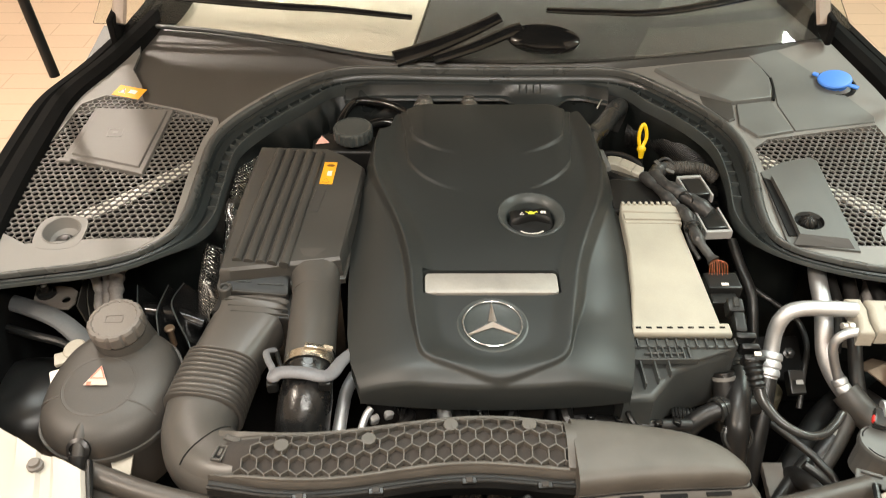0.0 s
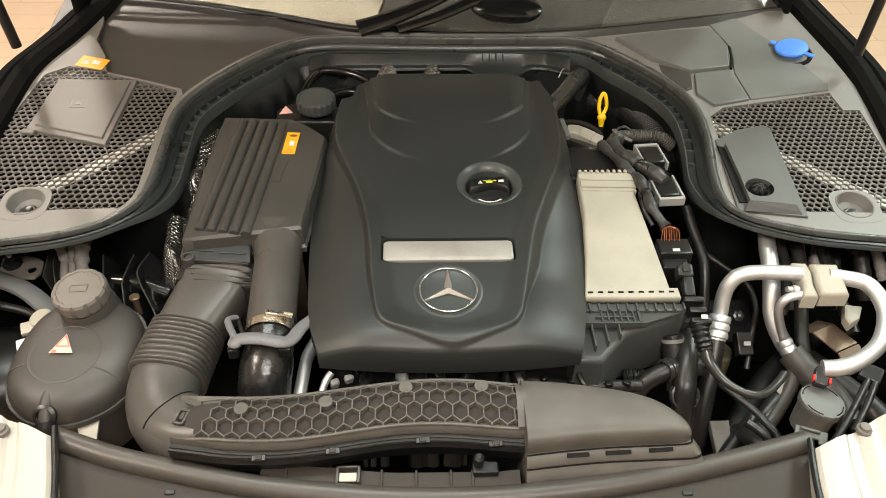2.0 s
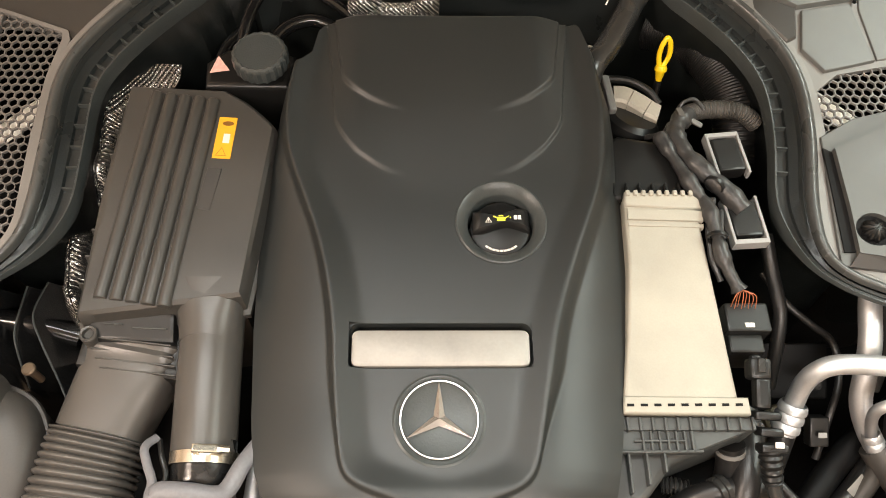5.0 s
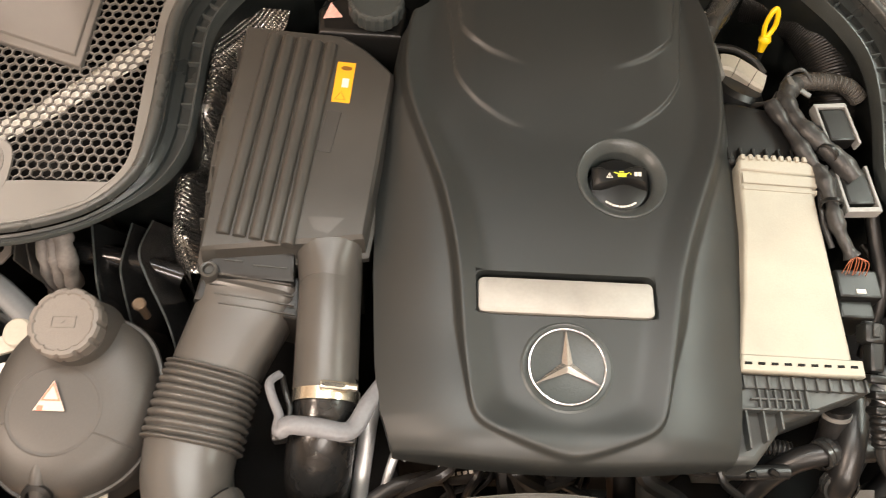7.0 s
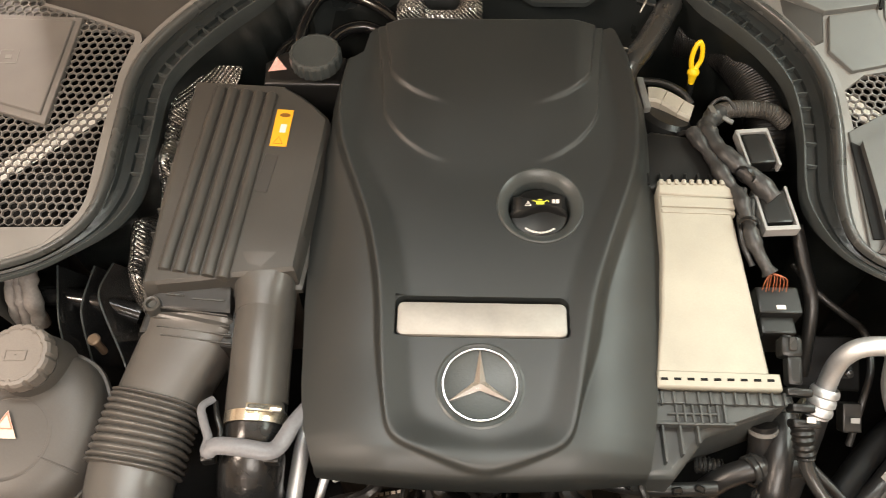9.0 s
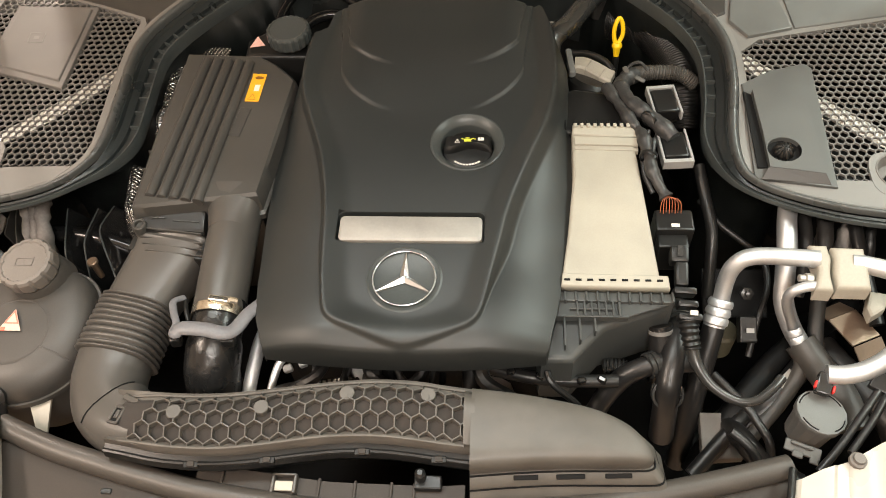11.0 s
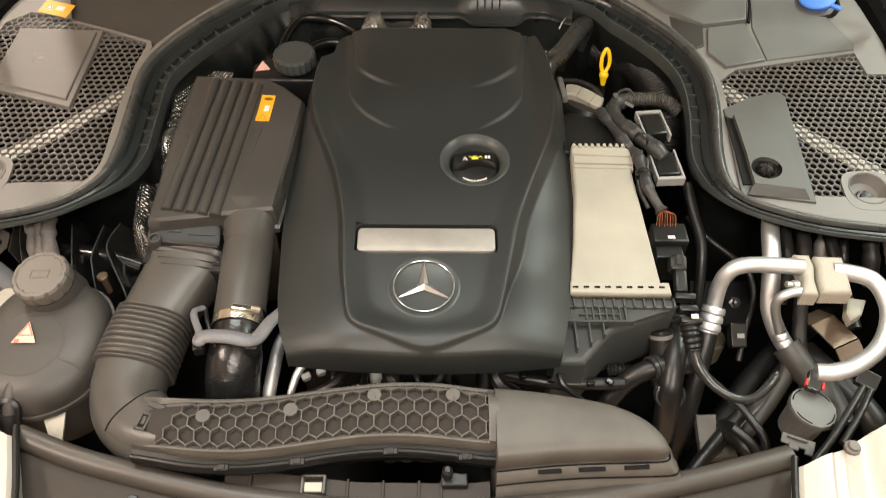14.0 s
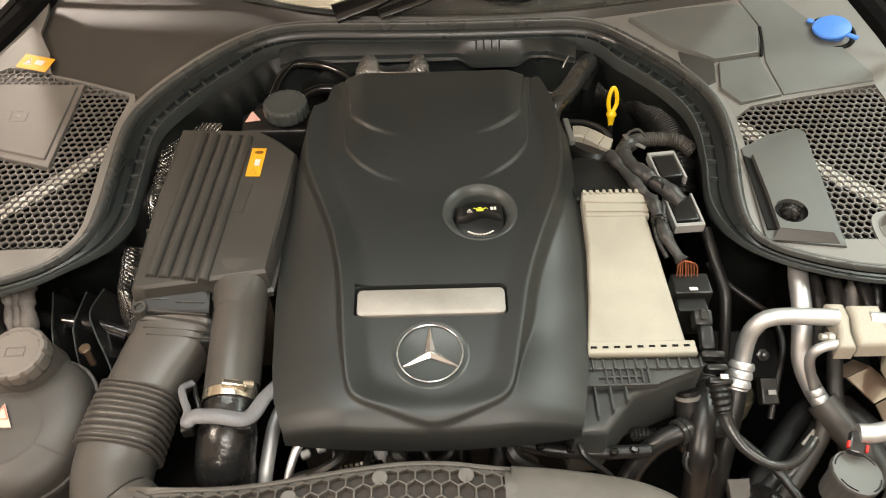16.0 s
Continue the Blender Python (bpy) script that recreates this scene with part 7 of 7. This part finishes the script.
stubs = thing("tray_drain_stubs", "dusty grey hose stubs below the bay tray", "hose", (0.66, 0.86, 0.79))
for pts, r, mt in (
    ([(0.613, 0.880, 0.812), (0.611, 0.863, 0.802), (0.603, 0.837, 0.788), (0.598, 0.80, 0.74)], 0.0095, DUSTY),
    ([(0.648, 0.885, 0.812), (0.645, 0.866, 0.804), (0.633, 0.842, 0.796), (0.630, 0.81, 0.75)], 0.0115, DUSTY),
    ([(0.668, 0.885, 0.810), (0.669, 0.866, 0.802), (0.664, 0.835, 0.790), (0.668, 0.80, 0.74)], 0.0075, HOSE),
    ([(0.700, 0.885, 0.812), (0.701, 0.866, 0.804), (0.705, 0.845, 0.796), (0.712, 0.81, 0.75)], 0.0120, GREYH),
    ([(0.731, 0.880, 0.812), (0.731, 0.850, 0.802), (0.735, 0.82, 0.78)], 0.0085, DUSTY),
    ([(0.580, 0.880, 0.800), (0.575, 0.850, 0.790), (0.580, 0.81, 0.76)], 0.0080, GREYH),
):
    b = bmesh.new()
    tube(b, pts, lambda t: r * (1 + 0.08 * math.sin(t * 40 + r * 700)), n=12, steps=10)
    part("stub", b, mt, stubs)
b = bmesh.new()
lathe(b, pose(0.609, 0.862, 0.815, 20), [(0.0085, -0.010), (0.0085, 0.0), (0.006, 0.004), (0.001, 0.005)], 18)
part("end_cap", b, BEIGE, stubs, "pale end cap")

# lines between the cover and the front duct
front_lines = thing("front_engine_lines", "pipes and hoses in front of the engine", "pipe", (0.0, 0.65, 0.76))
for pts, r, mt, nm3 in (
    ([(-0.118, 0.700, 0.79), (-0.126, 0.672, 0.792), (-0.129, 0.645, 0.790), (-0.133, 0.600, 0.775), (-0.135, 0.57, 0.74)], 0.0088, ALU, "metal_pipe"),
    ([(-0.092, 0.640, 0.795), (-0.100, 0.628, 0.788), (-0.108, 0.600, 0.77), (-0.112, 0.57, 0.74)], 0.0050, ALU, "metal_pipe"),
    ([(-0.125, 0.585, 0.765), (-0.097, 0.602, 0.775), (-0.062, 0.611, 0.776), (-0.038, 0.613, 0.776), (0.001, 0.619, 0.775), (0.040, 0.632, 0.765)], 0.0085, GREYH, "printed_hose"),
    ([(0.150, 0.670, 0.735), (0.163, 0.640, 0.730), (0.170, 0.60, 0.70)], 0.030, material("brown_housing", (0.09931, 0.08085, 0.07162), 0.45, grain=0.2, stain=0.35, stain_scale=30), "brown_housing"),
    ([(0.000, 0.670, 0.80), (0.002, 0.650, 0.795), (0.004, 0.620, 0.77)], 0.011, GREY, "grey_stub"),
    ([(0.140, 0.670, 0.79), (0.141, 0.645, 0.785), (0.143, 0.60, 0.76)], 0.012, DARK, "dark_stub"),
    ([(0.150, 0.650, 0.77), (0.200, 0.634, 0.775), (0.250, 0.628, 0.775), (0.32, 0.632, 0.77)], 0.008, HOSE, "rubber_pipe"),
):
    b = bmesh.new()
    tube(b, pts, r, n=12)
    part(nm3, b, mt, front_lines)
b = bmesh.new()
tube(b, [(-0.060, 0.640, 0.792), (-0.040, 0.652, 0.795), (-0.012, 0.668, 0.80)], lambda t: 0.0065 + 0.0016 * math.sin(t * 75), n=12, steps=24)
part("corrugated_conduit", b, BLACK, front_lines, "corrugated black conduit")
bits("hose_print", [(pose(-0.070 + 0.0062 * k, 0.6085 + 0.0011 * k, 0.7846, 0, 0, 9), 0.0040, 0.0036, 0.0006, 0) for k in range(11)], PAPER, front_lines, "white hose print")

b = bmesh.new()
lathe(b, pose(0.066, 0.648, 0.735, 62), [(0.037, -0.03), (0.037, 0.0), (0.035, 0.002), (0.033, 0.0), (0.030, -0.008), (0.001, -0.010)], 40)
part("pulley", b, DULL, front_lines, "worn metal pulley")
for px, py, pz, rz in ((0.190, 0.634, 0.783, 20), (0.225, 0.628, 0.784, -15), (0.275, 0.625, 0.781, 10), (0.300, 0.628, 0.779, -30)):
    b = bmesh.new()
    box(b, pose(px, py, pz, 10, 0, rz), 0.011, 0.008, 0.010, 0.002, 1)
    part("pipe_clip", b, GLOSSB, front_lines, "glossy black clip")
for px, py in ((-0.088, 0.632), (-0.070, 0.640), (0.028, 0.634), (0.046, 0.640)):
    b = bmesh.new()
    box(b, pose(px, py, 0.782, 20, 0, 25), 0.012, 0.009, 0.016, 0.002, 1)
    part("line_clip", b, GREY, front_lines, "grey line clip")

# Plain block under the cover, darkened in colour as shaded depth.
engine = thing("engine_block", "shade-dark engine block with lines below the cover", "engine", (0.06, 0.85, 0.6))
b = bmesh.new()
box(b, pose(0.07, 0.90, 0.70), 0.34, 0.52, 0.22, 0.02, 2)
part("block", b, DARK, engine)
rng = random.Random(4)
for k in range(16):
    x = -0.08 + 0.34 * rng.random()
    b = bmesh.new()
    x2 = x + rng.uniform(-0.06, 0.06)
    tube(b, [(x, 0.66, 0.80 + rng.uniform(-0.05, 0.02)), (x, 0.615, 0.79 + rng.uniform(-0.03, 0.02)), (x2, 0.595, 0.76), (x2, 0.56, 0.70)], rng.uniform(0.003, 0.010), n=8)
    part("engine_line", b, (BLACK, HOSE, DARK, BLACK)[k % 4], engine)

# ---------------------------------------------------------------- wipers, struts, raised bonnet
def wiper(pts, wide, blade, label):
    """A wiper arm of flat section with its rubber blade along the glass."""
    wp = thing("windscreen_wiper", label, "wiper", pts[0], group="wipers")
    q = bmesh.new()
    tube(q, pts, lambda t: wide * (1 - 0.35 * t), n=12, flat=0.45, up=(0, -0.5, 0.87))
    arm = part("arm", q, GLOSSB, wp)
    q = bmesh.new()
    tube(q, [Vector(p) + Vector((0, blade, -0.006)) for p in pts], 0.0032, n=6, up=(0, -0.5, 0.87))
    part("blade", q, BODYB, arm, "black rubber blade")
    return wp


wiper([(0.150, 1.378, 0.990), (0.1236, 1.370, 0.986), (0.0595, 1.3414, 0.970), (-0.012, 1.316, 0.957)], 0.0150, 0.012, "black windscreen wiper arm on the glass")
wiper([(-0.084, 1.319, 0.957), (-0.024, 1.340, 0.968), (0.0391, 1.3652, 0.9836), (0.11, 1.400, 1.004)], 0.0185, 0.014, "black windscreen wiper arm on the glass")
wiper([(-0.60, 1.455, 1.030), (-0.334, 1.430, 1.015), (-0.201, 1.421, 1.010), (-0.054, 1.405, 1.001)], 0.0095, 0.010, "long black windscreen wiper across the glass")
wiper([(0.70, 1.47, 1.04), (0.439, 1.417, 1.010), (0.289, 1.416, 1.008), (0.200, 1.419, 1.010)], 0.0095, 0.010, "long black windscreen wiper across the glass")
mirror_arm = thing("wiper_pivot_cover", "glossy black oval wiper pivot cover", "wiper", (0.2, 1.36, 0.97))
b = bmesh.new()
wm_ = pose(0.189, 1.358, 0.981, 30, 0, -12) @ Matrix.Diagonal((1.0, 0.44, 1.0, 1.0))
lathe(b, wm_, [(0.064, -0.012), (0.068, -0.004), (0.067, 0.002), (0.060, 0.0065), (0.040, 0.009), (0.001, 0.010)], 40)
part("cover", b, GLOSSB, mirror_arm)
b = bmesh.new()
tube(b, [(x, bend(GLASSY, x, 0.06) - 0.002, tray_z(0, bend(GLASSY, x, 0.06)) + 0.004) for x in np.linspace(-0.58, -0.085, 24)], 0.0062, n=10, steps=0, flat=0.7)
part("glass_seal", b, RUBBER, body, "dark rubber strip along the windscreen")
# Bonnet added to block the lamps; the guessed lining width shapes reflections.
bonnet = thing("raised_bonnet", "raised white bonnet with black lined underside", "bonnet", (0.06, 1.5, 1.15))
b = bmesh.new()
rings = []
for k in range(13):
    x = -0.38 + 0.88 * k / 12
    u = (x - 0.06) / 0.76
    rings.append([Vector((x, y - 0.05 * u * u * s2, z - 0.04 * u * u)) for y, z, s2 in ((1.50, 1.20, 0), (1.20, 1.66, 0.5), (0.98, 2.02, 1), (1.00, 2.04, 1), (1.23, 1.68, 0.5), (1.53, 1.22, 0))])
loft(b, rings)
part("bonnet_lining", b, BODYB, bonnet, "black bonnet lining")
b = bmesh.new()
rings = []
for k in range(13):
    x = -0.72 + 1.56 * k / 12
    u = (x - 0.06) / 0.76
    rings.append([Vector((x, y - 0.05 * u * u * s2, z - 0.04 * u * u)) for y, z, s2 in ((1.535, 1.226, 0), (1.235, 1.686, 0.5), (1.005, 2.046, 1), (1.020, 2.062, 1), (1.255, 1.70, 0.5), (1.555, 1.24, 0))])
loft(b, rings)
part("bonnet_skin", b, WHITE, bonnet, "white painted bonnet skin")
for sgn, x in ((1, -0.615), (-1, 0.735)):
    hg = thing("bonnet_hinge", "painted steel bonnet hinge bracket", "hinge", (x, 1.44, 0.95), group="bonnet hinges")
    b = bmesh.new()
    box(b, pose(x, 1.42, 0.985, 0, 0, 8 * sgn), 0.012, 0.10, 0.05, 0.004)
    part("hinge_base", b, BODYB, hg)
    b = bmesh.new()
    tube(b, [(x + 0.012 * sgn, 1.40, 0.99), (x + 0.014 * sgn, 1.44, 1.05), (x + 0.012 * sgn, 1.48, 1.16)], 0.014, n=8, flat=0.5)
    part("hinge_arm", b, material("hinge_metal", (0.3077, 0.2462, 0.2), 0.45, grain=0.2, stain=0.3), hg, "dull brown hinge arm")
for pts in ([(-0.668, 1.235, 0.965), (-0.69, 1.23, 1.30), (-0.69, 1.22, 1.55)], [(0.79, 1.20, 0.965), (0.81, 1.21, 1.30), (0.81, 1.22, 1.53)]):
    st = thing("gas_strut", "black gas strut that holds the bonnet", "gas strut", pts[0], group="gas struts")
    b = bmesh.new()
    tube(b, pts, 0.009, n=12, steps=3)
    part("strut_tube", b, BLACK, st)
